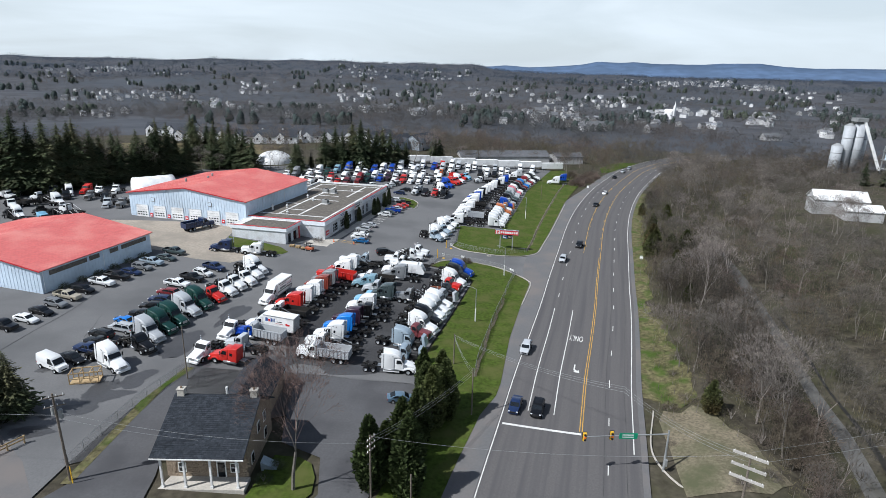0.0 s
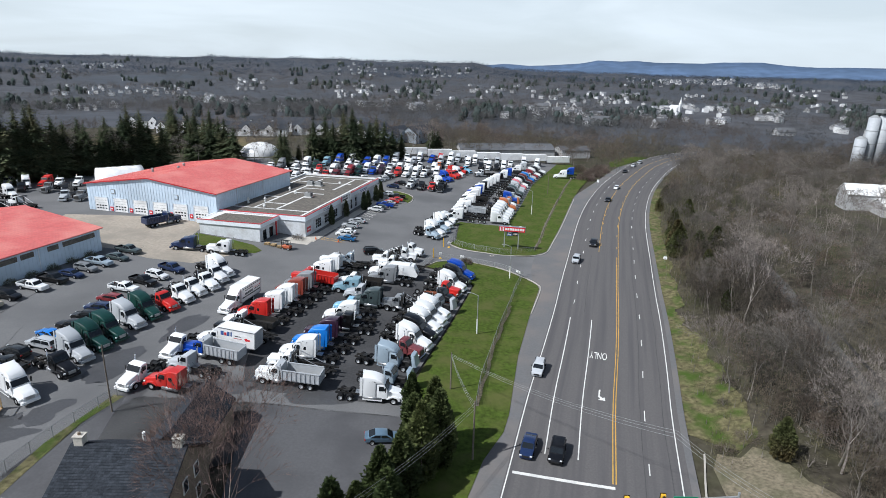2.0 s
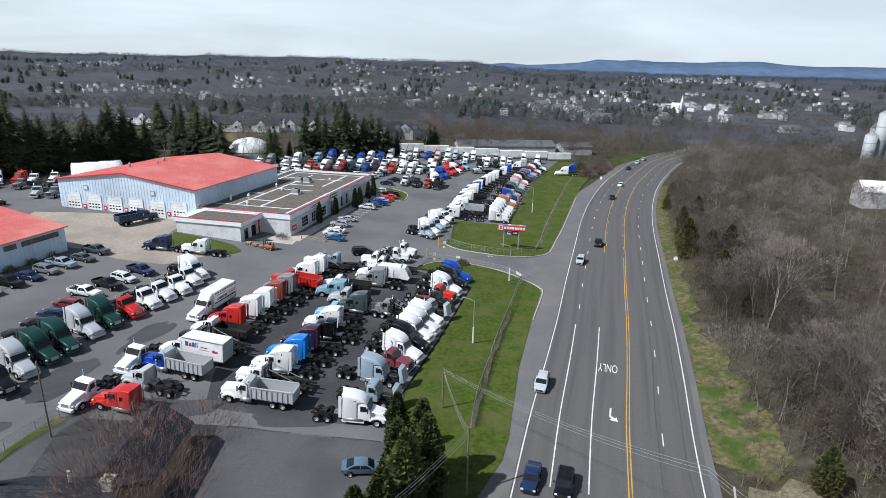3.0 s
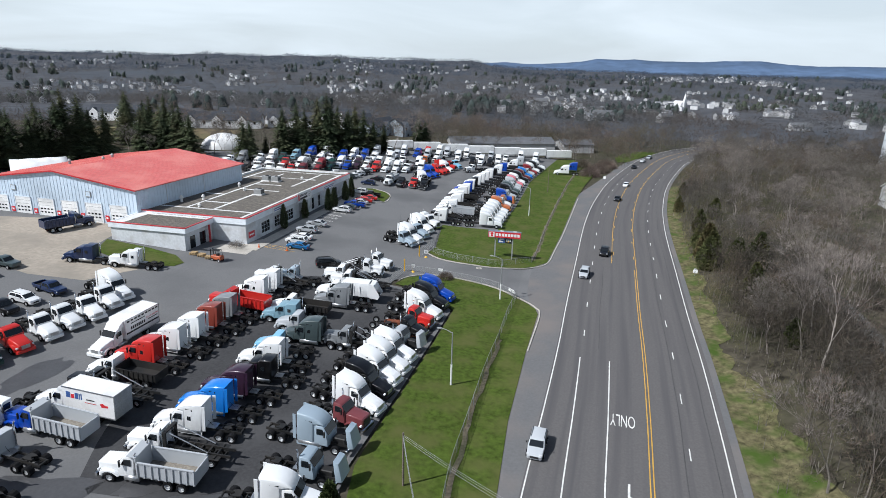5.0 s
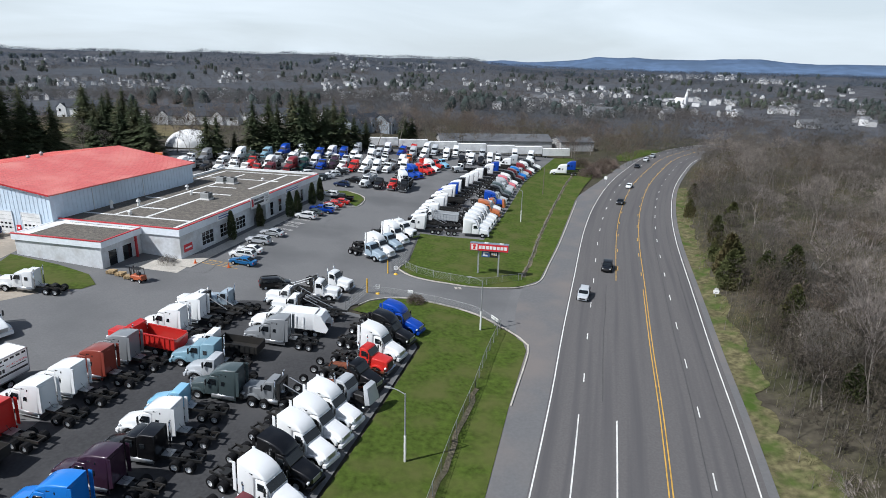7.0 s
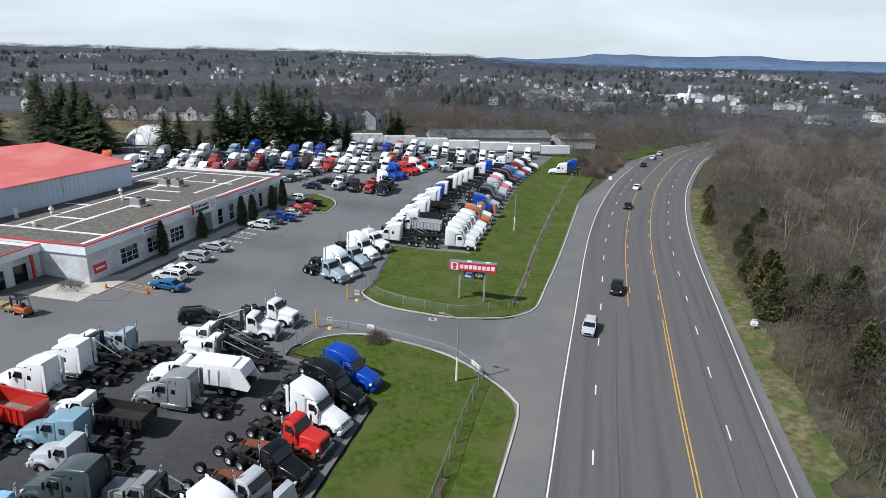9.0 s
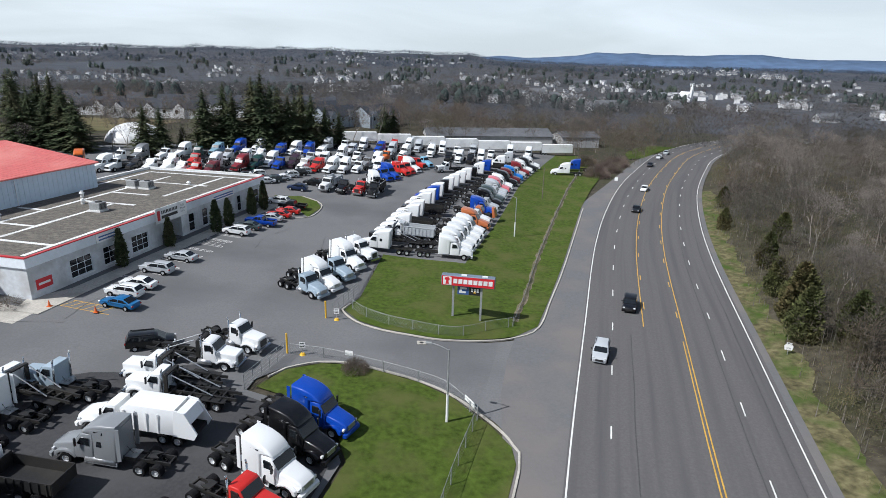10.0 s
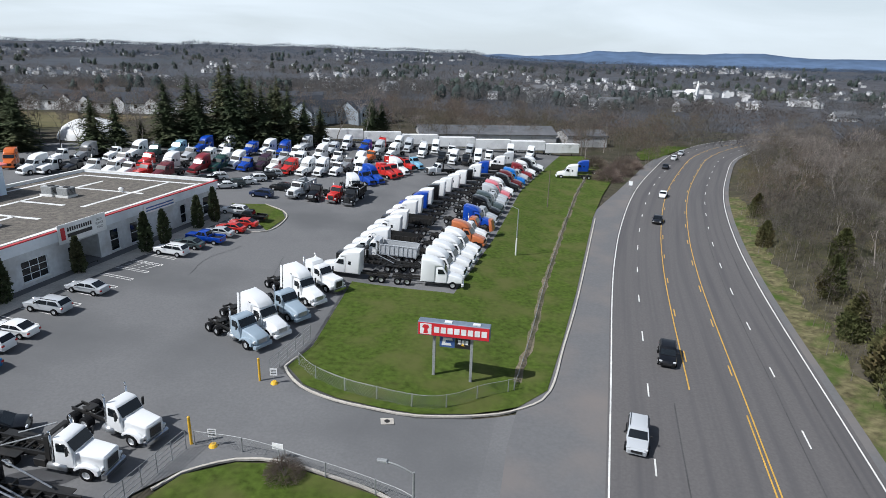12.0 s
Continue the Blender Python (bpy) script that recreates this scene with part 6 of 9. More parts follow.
mob = put("box", "white", -35.8, 104.7, 168, "", label="white box truck with coloured lettering shapes, in the west row", group="trucks of the west row")
kwb = put("box", "white", -36.6, 116.2, -104, "", label="white parts delivery box truck with lettering, standing in the aisle")
for ob_, kd in ((mob, "fuel"), (kwb, "parts")):
    decorate_box(ob_, kd)
row("day white -41.0 90.4 -107; day white -39.2 99.4 -105", 0, "standing in the aisle")
# the row of delivery tractors beyond the aisle
row("""high white -51.6 85.6 -30; day black -50.3 92.1; high silver -50.6 96.3; high green -49.9 99.9; high green -49.2 103.2; high silver -48.6 107.9; high green -47.6 111.5; day red -46.4 115.4; day white -45.2 119.2; day white -44.3 122.6; day white -43.0 125.8; day white -42.7 129.9; high white -42.6 133.0""",
    -27, "in a row across the aisle", 2, group="trucks across the aisle")
row("mid navy -58.6 147.4 178; classic_sleeper white -50.4 146.7 179", 178, "standing before the workshop")
put("dump", "navy", -68.0, 168.0, 56, "standing before the workshop", body="navy")
# parked cars and pickups beside the halls
row("""pickup white -55.9 121.4 -12; pickup black -54.4 125.2 -22; suv white -53.7 128.8 -20; pickup navy -52.3 132.8 -22; suv darkred -58.8 117.0 170; suv navy -58.7 113.0 172; suv black -58.8 109.4 176; pickup black -58.8 105.6 166; sedan brightblue -60.4 102.9 158; minivan silver -59.6 99.6 164;
    suv black -61.6 96.7 164; pickup black -60.5 93.4 164; pickup navy -60.8 91.0 166; sedan black -58.9 86.9 -24""", 0, "beside the row of tractors", 2, group="cars beside the tractors")
put("van", "white", -60.2, 84.2, -24, "parked at the end of the car row")
row("""pickup black -76.4 96.5; sedan white -74.9 99.9; sedan black -74.4 103.4; suv grey -74.0 107.2; pickup tan -73.6 111.0; suv black -73.0 114.8; pickup white -71.2 119.2; pickup black -70.0 123.2; sedan navy -69.0 126.6; suv grey -68.2 130.0; pickup greyblue -67.2 133.6; sedan slate -65.8 137.4; pickup slate -65.5 142.0""",
    -14, "beside the red-roofed hall", False, group="cars beside the red-roofed hall")
# office car park
row("""sedan oceanblue -24.2 164.2 168; suv white -25.3 167.4; sedan white -25.0 170.4; suv silver -25.0 175.9; sedan silver -23.9 181.4; suv white -20.3 195.6; sedan slate -19.4 199.0; pickup blue -18.4 201.9; sedan silver -17.2 205.2; sedan red -16.2 208.0; sedan red -15.2 211.0; pickup black -15.6 214.6; suv white -18.8 217.6""",
    172, "parked facing the office", 2, group="cars of the office car park")
put("minivan", "black", -13.6, 155.6, 22, "", label="black minivan with pale lettering bars, in the yard")
put("sedan", "steelblue", -4.2, 82.6, 8, "parked alone behind the house")
# by the north gate
row("day greyblue -0.4 171.6; high white 1.0 174.2; day greyblue 2.2 178.4; high white 3.2 183.0; classic_sleeper white 4.8 187.4", -36, "parked by the north lawn", 2, group="trucks by the north lawn")
# north rows
row("""high white 20.4 191.4 -2; high white 20.9 194.8; high white 21.8 198.2; high white 22.7 201.6; high white 23.6 205.0; high copper 24.8 210.0; day white 25.4 213.4; up copper 26.2 216.8; high blue 27.2 221.0; day silver 28.2 224.6; high black 29.2 229.2; high slate 30.3 233.6; day silver 31.2 237.4; high silver 32.0 241.2; high pink 33.0 245.4; high white 34.2 249.2""",
    -18, "in the north row beside the lawn", False, group="trucks of the north row")
row("""high black 36.0 254.6; high maroon 37.4 258.8; high brightblue 38.8 263.0; day silver 40.2 267.2; high darkred 41.8 271.4; high white 43.4 275.6; high black 45.2 280.0; high white 47.0 284.4; high white 52.2 277.8 172; high blue 57.0 285.2 175""",
    -18, "in the north row beside the lawn", False, group="trucks of the north row")
row("""high white 3.6 193.4; flat black 5.0 197.4; day white 5.6 201.0; high white 6.4 204.6; bin white 7.2 208.4; high white 7.8 212.0; high white 8.6 215.8; bin black 9.4 219.4; high white 10.0 223.2; high white 10.9 227.0; high blue 11.8 230.8; high white 12.8 234.6; high black 14.0 238.6; high white 15.4 242.8; high white 17.0 247.2; high white 18.8 251.8""",
    172, "in the inner north row", False, group="trucks of the inner north row")
put("dump", "white", 7.0, 201.2, 172, "in the inner north row", False, body="silver", group="trucks of the inner north row")
row("""high white 20.6 256.6; mid black 22.6 261.6; high white 24.8 266.8; high blue 27.2 272.2; bin red 29.8 277.4; high white 32.6 282.6; day white 34.2 286.4; high silver 36.0 290.6""", 172, "in the inner north row", False, group="trucks of the inner north row")
# yard behind the office
put("dump", "white", -10.5, 231.6, -102, "behind the office", body="silver")
row("day black -6.5 231.0; classic red -2.6 231.0", -101, "behind the office")
put("dump", "black", 0.6, 230.0, -99, "behind the office", body="black")
row("high white 1.2 238.6 -60; day blue 2.4 248.6 -40; high blue 4.2 251.2 -40; mid red 6.6 257.6 -42; day red 7.9 260.2 -42; high white 9.4 263.4 -42; dump red 10.9 268.6 -42; day lightblue 12.8 272.6 -42; hooklift white 16.4 266.8 -150", -42, "in the back yard", False, body="red")
row("suv navy -17.8 230.6 172; suv black -15.6 237.0 172; suv white -30.1 240.2; sedan white -26.2 233.8; suv slate -25.0 235.6; sedan white -23.6 238.4; suv white -22.4 242.0; suv black -21.1 245.0; suv white -20.6 248.0; pickup black -32.0 236.8", -150, "parked behind the office", False, group="cars behind the office")
row("""high white -64.1 234.0; day white -61.4 235.6; day black -57.1 237.0; day white -53.4 237.0; day white -49.2 236.6; day white -45.9 236.2; classic red -42.6 236.2; mid maroon -39.2 236.6; high white -41.4 244.5; high darkred -35.1 245.2; mid green -32.0 248.4; high white -29.4 252.8; day blue -26.6 251.8; mid purple -23.6 254.4; day white -20.4 252.6; mid red -17.0 252.2; high white -13.4 252.2; high white -9.8 253.2; day white -6.4 255.4""",
    -104, "in the back yard", False, 5, group="trucks of the back yard")
row("""high orange -70.6 238.6 -60; day white -66.0 246.8; high grey -63.0 251.0; day white -57.4 253.0; high white -54.6 257.4; mid teal -47.6 264.0; high blue -43.6 269.8; high white -38.8 274.0; day white -34.6 262.0; mid blue -31.6 270.4; high white -28.2 273.4; high blue -23.6 272.8; mid white -19.6 270.2; high white -13.8 272.0; mid silver -12.0 281.0; day white -8.6 270.0; high white -2.6 266.6; day orange -0.8 276.0; high silver 0.2 288.2; high white 4.3 286.0; high silver 8.5 298.0; high white 13.1 290.6""",
    -104, "in the back yard", False, 8, group="trucks of the back yard")
row("day white -52.0 246.0; day red -47.0 247.4; day green -50.6 258.6; day silver -42.0 258.0; mid white -37.4 256.4; day white -24.6 263.4; day silver -20.8 262.6; mid white -16.8 262.0; day white -12.4 262.6; day grey -5.0 262.4; high white -1.2 258.2", -104, "in the back yard", False, 8, group="trucks of the back yard")
row("""day black 18.9 285.0; high white 22.1 284.0; day black 25.8 284.0; high white 29.6 288.4; day white 33.4 296.0; high white 41.0 304.0; high white 46.8 302.2; day white 22.0 298.0; high white 17.0 300.0; mid silver 27.6 301.0; day silver 13.0 302.0; high white 5.0 301.0; mid blue -4.0 290.6; high white -9.4 291.6; day white -15.0 289.4; high silver -20.4 285.2; mid red 0.4 297.2; day white -26.0 283.4""",
    -100, "along the back fence", False, 6, group="trucks along the back fence")
# west yard beyond the red-roofed hall
row("""high white -124.7 170.0 -35; bin white -138.0 196.4 160; dump white -145.1 195.6 -20; high white -124.6 189.0 -40; high white -130.0 203.0 -60; mid red -127.4 206.8 -90; day white -121.8 205.4 -90; day silver -108.6 187.0 -80; flat grey -104.4 187.4 -95; day white -117.4 208.6 -85; mid lightblue -113.4 164.8 -40; bin black -124.0 176.6 150;
    flat black -112.8 172.0 160; hooklift white -118.0 180.0 160; day white -136.0 183.0 -40; day black -146.0 180.0 -40; high white -140.6 172.6 -40; mid blue -134.0 165.8 -40; flat black -130.0 172.0 150; bin black -141.0 188.4 165; hooklift black -133.0 190.0 170; flat black -118.6 173.4 160; day black -128.0 197.6 -60; mid black -114.0 196.0 -80; hooklift grey -120.6 197.6 -85; bin black -152.0 187.0 160; flat grey -147.0 201.4 -70; dump grey -137.6 204.6 -75; day silver -129.0 160.8 -40""", -40, "in the west yard", False, 5, group="trucks of the west yard")
# cars on the highway
row("sedan navy 12.2 81.0; suv black 15.6 80.0; suv silver 16.6 101.2; suv silver 34.7 157.6 -109; suv black 42.6 172.2 -110; sedan black 62.1 230.4 -113", -107, "on the southbound lanes", dx=0, wob=1, group="cars on the highway")
row("sedan white 97.8 315.4 -122; sedan white 72.1 254.9 -114; sedan black 88.0 296.5 -117; suv silver 104.5 326.5 -120", -118, "on the southbound lanes", False, group="cars on the highway")

# ---- trees ----
def bare_tree_meshes(seed, height, spread=0.42, depth=5, red=False, fine=0.02):
    """Trunk and limbs, and the finer branches and twigs, as two meshes."""
    rnd = random.Random(seed)
    trunk, crown = bmesh.new(), bmesh.new()

    def grow(p, d, r, length, level):
        n = 2 if level < 2 else 1
        q = p
        for k in range(n):
            d2 = (d + Vector((rnd.gauss(0, 0.1), rnd.gauss(0, 0.1), 0.06 + rnd.gauss(0, 0.05)))).normalized()
            e = q + d2 * (length / n)
            r2 = r * (0.8 if n == 2 else 0.55)
            if level < 4:
                tube(trunk if level < 2 else crown, q, e, r, r2, n=5 if level < 1 else 3, cap=False)
            else:
                w = d2.cross(Vector((rnd.gauss(0, 1), rnd.gauss(0, 1), rnd.gauss(0, 1)))).normalized() * r
                crown.faces.new([crown.verts.new(c) for c in (q - w, q + w, e)])
            if level == 1 and k == 0 and rnd.random() < 0.8:
                side = (d2 + Vector((rnd.uniform(-1, 1), rnd.uniform(-1, 1), 0.2)) * 0.8).normalized()
                grow(e, side, r2 * 0.5, length * 0.55, level + 2)
            q, d, r = e, d2, r2
        if level >= depth:
            return
        m = 3 if level < 1 else (3 if level < 4 else 4)
        for k in range(m):
            a = 2 * math.pi * (k + rnd.uniform(-0.3, 0.3)) / m + level * 1.3
            tilt = spread * rnd.uniform(0.6, 1.35) * (1.0 if level else 0.9)
            side = d.orthogonal().normalized()
            side.rotate(Matrix.Rotation(a, 3, d))
            nd = (d * math.cos(tilt) + side * math.sin(tilt)).normalized()
            grow(q, nd, max(fine, r * rnd.uniform(0.55, 0.72)), length * (rnd.uniform(0.62, 0.8) if not red or level < 3 else rnd.uniform(0.74, 0.92)), level + 1)

    grow(Vector((0, 0, -0.3)), Vector((0, 0, 1)), height * (0.017 if depth > 6 or red else 0.0115), height * 0.34, 0)
    out = []
    for nm, bm, mt in (("trunk", trunk, BARK), ("crown", crown, TWIGRED if red else LIMB)):
        me = bpy.data.meshes.new(nm)
        bm.to_mesh(me)
        bm.free()
        me.materials.append(mt)
        out.append(me)
    return out


def stand(name, meshes, x, y, s, label, group, ground=land, turn=None, category="tree"):
    e = thing(name, label, category, group)
    e.matrix_basis = pose(x, y, ground(x, y) + 0.1, 0, 0, random.uniform(0, 360) if turn is None else turn) @ Matrix.Diagonal((s, s, s * random.uniform(0.9, 1.15), 1))
    for me in meshes:
        o = new(me.name.split(".")[0], me)
        o.parent = e
    return e


def conifer_meshes(seed, h, r, tiers=16, per=13, flop=0.35, mt=None, tip=1.0):
    """A spruce: trunk, and a crown of drooping boughs made of small needle blades."""
    rnd = random.Random(seed)
    bm = bmesh.new()
    tube(bm, (0, 0, -0.3), (0, 0, h * 0.97), h * 0.018, 0.03, n=6, cap=False)
    tr = bpy.data.meshes.new("trunk")
    bm.to_mesh(tr)
    bm.free()
    tr.materials.append(BARK)
    vs, fs = [], []
    for t in range(tiers):
        f = (t + 0.3) / tiers
        z = h * (0.05 + 0.93 * f)
        rr = r * (1 - f) ** 0.7 * min(1.0, 0.6 + 2.2 * f) * rnd.uniform(0.62, 1.2) + 0.25
        for b in range(max(4, int(per * (1 - 0.6 * f)))):
            a = rnd.uniform(0, 2 * math.pi)
            L = rr * rnd.uniform(0.5, 1.2)
            ca, sa = math.cos(a), math.sin(a)
            for k in range(5):
                g0, g1 = L * k / 5, L * (k + 1.5) / 5
                dz0, dz1 = -flop * g0 + 0.08 * g0 * g0 / rr, -flop * g1 + 0.1 * g1 * g1 / rr
                for s in (-1, 1):
                    w = (0.32 + 0.55 * (1 - k / 5)) * rr * 0.3 * rnd.uniform(0.6, 1.3)
                    i = len(vs)
                    zj = z + rnd.uniform(-0.5, 0.5)
                    vs += [(ca * g0, sa * g0, zj + dz0), (ca * g1, sa * g1, zj + dz1), (ca * (g0 + g1) / 2 - sa * w * s, sa * (g0 + g1) / 2 + ca * w * s, zj + (dz0 + dz1) / 2 - 0.25 * w)]
                    fs.append((i, i + 1, i + 2))
    cr = bpy.data.meshes.new("crown")
    cr.from_pydata(vs, [], fs)
    cr.materials.append(mt or NEEDLE)
    return [tr, cr]


def column_meshes(seed, h, r, mt, count=1100, taper=0.35):
    """A dense upright evergreen: trunk, and a crown of many small tufts."""
    rnd = random.Random(seed)
    bm = bmesh.new()
    tube(bm, (0, 0, -0.2), (0, 0, h * 0.8), 0.12, 0.03, n=6, cap=False)
    tr = bpy.data.meshes.new("trunk")
    bm.to_mesh(tr)
    bm.free()
    tr.materials.append(BARK)
    vs, fs = [], []
    for k in range(count):
        f = rnd.random() ** 0.8
        z = h * f
        prof = (math.sin(math.pi * min(1, 0.12 + 0.88 * f)) ** 0.6) * (1 - taper * f) * (0.85 + 0.3 * noise.noise((f * 4, seed, k % 5)))
        a = rnd.uniform(0, 2 * math.pi)
        q = r * prof * rnd.uniform(0.62, 1.1) * (1 + 0.15 * math.sin(3 * a + seed) + 0.35 * noise.noise((1.2 * math.cos(a), 1.2 * math.sin(a) + seed, 3.5 * f)))
        c = Vector((q * math.cos(a), q * math.sin(a), z))
        out = Vector((math.cos(a), math.sin(a), 0.9)).normalized()
        s = rnd.uniform(0.13, 0.34) * (r / 1.5) ** 0.5
        out = (out + Vector((rnd.gauss(0, 0.5), rnd.gauss(0, 0.5), rnd.gauss(0, 0.4)))).normalized()
        t1 = out.orthogonal().normalized()
        t1.rotate(Matrix.Rotation(rnd.uniform(0, 6.28), 3, out))
        i = len(vs)
        vs += [tuple(c - t1 * s * 0.55), tuple(c + t1 * s * 0.55), tuple(c + out * s * 1.3)]
        fs.append((i, i + 1, i + 2))
    cr = bpy.data.meshes.new("crown")
    cr.from_pydata(vs, [], fs)
    cr.materials.append(mt)
    return [tr, cr]


BARE = [bare_tree_meshes(s, 12.0, sp, 6, fine=0.018) for s, sp in ((1, 0.4), (2, 0.34), (3, 0.46), (4, 0.38), (5, 0.3))]
SPRUCE = [conifer_meshes(s, 20.0, rr, 26, 30, 0.42) for s, rr in ((11, 6.6), (12, 5.6), (13, 7.4))]
CEDARS = [column_meshes(s, 6.6, 2.5, CEDAR, 4800, 0.55) for s in (21, 22, 23)]
YEW = [column_meshes(s, 3.9, 0.85, NEEDLE, 2400, 0.6) for s in (31, 32)]
BUSHY = [column_meshes(s, 7.8, 2.2, mat("arborvitae_%d" % s, (0.066, 0.086, 0.03), 0.9, 0.0, 0.3, 2.0, 0.0, second=(0.05, 0.066, 0.026), rand=0.4, each=0.25), 5600, 0.62) for s in (41, 42, 43)]

# the house tree with its reddish buds, and the evergreens by the car park
big = bare_tree_meshes(77, 15.5, 0.36, 7, True, 0.011)
stand("maple_tree", big, -17.6, 61.2, 1.0, "tall bare maple tree with reddish buds beside the house", "", lie, 40)
for i, (x, y, s) in enumerate(((-8.2, 62.4, 1.2), (-6.4, 65.4, 1.0), (-4.6, 69.8, 1.1), (-2.6, 72.6, 1.15), (-3.6, 66.2, 1.2), (-0.6, 76.4, 1.2), (1.4, 79.0, 1.25), (-1.6, 79.4, 1.15), (-2.2, 86.6, 0.85), (-3.4, 61.6, 1.3), (0.8, 82.2, 1.1))):
    stand("evergreen_tree", BUSHY[i % 3], x, y, s, "dense green arborvitae evergreen beside the car park", "evergreens by the car park", lie)
# dark spruces behind the yard
def spruces(x0, y0, x1, y1, n, lo, hi):
    for i in range(n):
        t = (i + random.uniform(-0.25, 0.25)) / max(1, n - 1)
        stand("spruce_tree", SPRUCE[i % 3], x0 + (x1 - x0) * t + random.uniform(-2, 2), y0 + (y1 - y0) * t + random.uniform(-2.5, 2.5), random.uniform(lo, hi), "tall dark green spruce behind the truck yard", "spruces behind the yard")


spruces(-178, 190, -138, 213, 16, 1.05, 1.4)
spruces(-139, 216, -110, 252, 17, 0.85, 1.25)
for x, y, h in ((-127, 302, 20.0), (-121, 291, 20.5), (-117, 297, 19.0), (-111, 290, 19.5), (-107, 278, 17.0), (-105, 285, 18.5), (-99, 277, 19.0), (-96, 268, 16.0), (-94, 273, 17.0), (-89, 266, 18.0), (-84, 262, 16.5), (-103, 266, 16.0), (-64, 259, 14.5), (-66, 273, 12.0), (-61, 276, 8.0), (-54.5, 277, 17.5), (-50.5, 283, 19.5), (-46.5, 279, 18.5), (-43, 287, 20.5), (-38, 280, 21.0), (-35.5, 289, 19.5),
                (-31, 284, 18.0), (-29, 293, 18.5), (-25, 289, 16.5), (-22, 296, 14.5), (-40, 297, 18.5), (-33, 301, 17.0), (-18, 300, 11.0), (-4, 315, 15.5), (-1, 318, 13.0)):
    stand("spruce_tree", SPRUCE[int(h * 2) % 3], x, y, h / 20.0, "tall dark green spruce behind the truck yard", "spruces behind the yard")
for x, y, s in ((-98, 280, 1.0), (-78, 268, 1.15), (-72, 270, 0.8), (-120, 236, 1.2), (-128, 228, 1.1), (-58, 270, 0.9), (-13, 306, 1.0), (14, 318, 0.8), (24, 320, 0.75), (32, 322, 0.8), (44, 324, 0.7), (52, 325, 0.7), (66, 308, 1.1), (-60, 290, 1.1), (-14, 304, 1.3), (-6, 310, 1.4), (6, 316, 1.2), (64, 300, 1.1), (-118, 252, 1.2), (68, 322, 1.2), (78, 330, 1.3)):
    stand("bare_tree", BARE[int(abs(x)) % 5], x, y, s, "tall leafless tree behind the truck yard", "trees behind the yard")
rb = random.Random(31)
for k in range(26):
    t_ = rb.random()
    stand("bare_tree", BARE[k % 5], -150 + 80 * t_ + rb.uniform(-8, 8), 236 + 46 * t_ + rb.uniform(-4, 16), rb.uniform(0.55, 0.95), "slender leafless tree among the spruces", "trees behind the yard")
# clipped evergreens along the office front
c_, s_ = math.cos(radians(DEG)), math.sin(radians(DEG))
for x, y in ((-28.9, 176.6), (-26.4, 186.4), (-22.4, 195.6), (-21.6, 199.4), (-20.0, 207.9), (-18.9, 212.0)):
    stand("clipped_evergreen", YEW[int(y) % 2], x, y, random.uniform(1.15, 1.35), "dark clipped upright evergreen against the office wall", "evergreens along the office", lie)

# woods east of the highway
WOODS = [p for p in ROAD if 60 < p[1] < 330]
rw = random.Random(5)
count = 0
while count < 205:
    px, py = rw.choice(WOODS)
    o = 15.5 + 75 * rw.random() ** 1.25
    if py < 96:
        o += 9
    x, y = px + o * 0.95 + rw.uniform(-2, 2), py - o * 0.28 + rw.uniform(-3, 3)
    q = off_road(x, y)
    tx = float(np.interp(y, [40, 64, 92, 125, 148, 190], [52, 59, 67, 76, 82, 92]))
    if q < 14 + 2 * rw.random() or abs(x - tx) < 3.4 or y < 58 or y > 330:
        continue
    stand("bare_tree", BARE[count % 5], x, y, rw.uniform(0.6, 1.25) * (0.8 if q < 20 else 1.0), "leafless grey-brown tree in the roadside wood", "trees of the roadside wood")
    count += 1
for x, y, s in ((61.4, 163.2, 1.05), (63.2, 168.0, 1.25), (66.0, 160.8, 1.0), (69.6, 159.4, 1.1), (60.9, 144.0, 0.9), (80.0, 202.0, 0.9), (71.0, 190.0, 0.8), (42.2, 79.2, 0.72), (66.0, 178.0, 0.8), (76.0, 216.0, 0.7), (57.0, 125.0, 0.6), (86.0, 238.0, 0.8)):
    stand("cedar_tree", CEDARS[int(s * 50) % 3], x, y, s, "olive-brown cedar at the edge of the wood", "cedars of the wood edge")

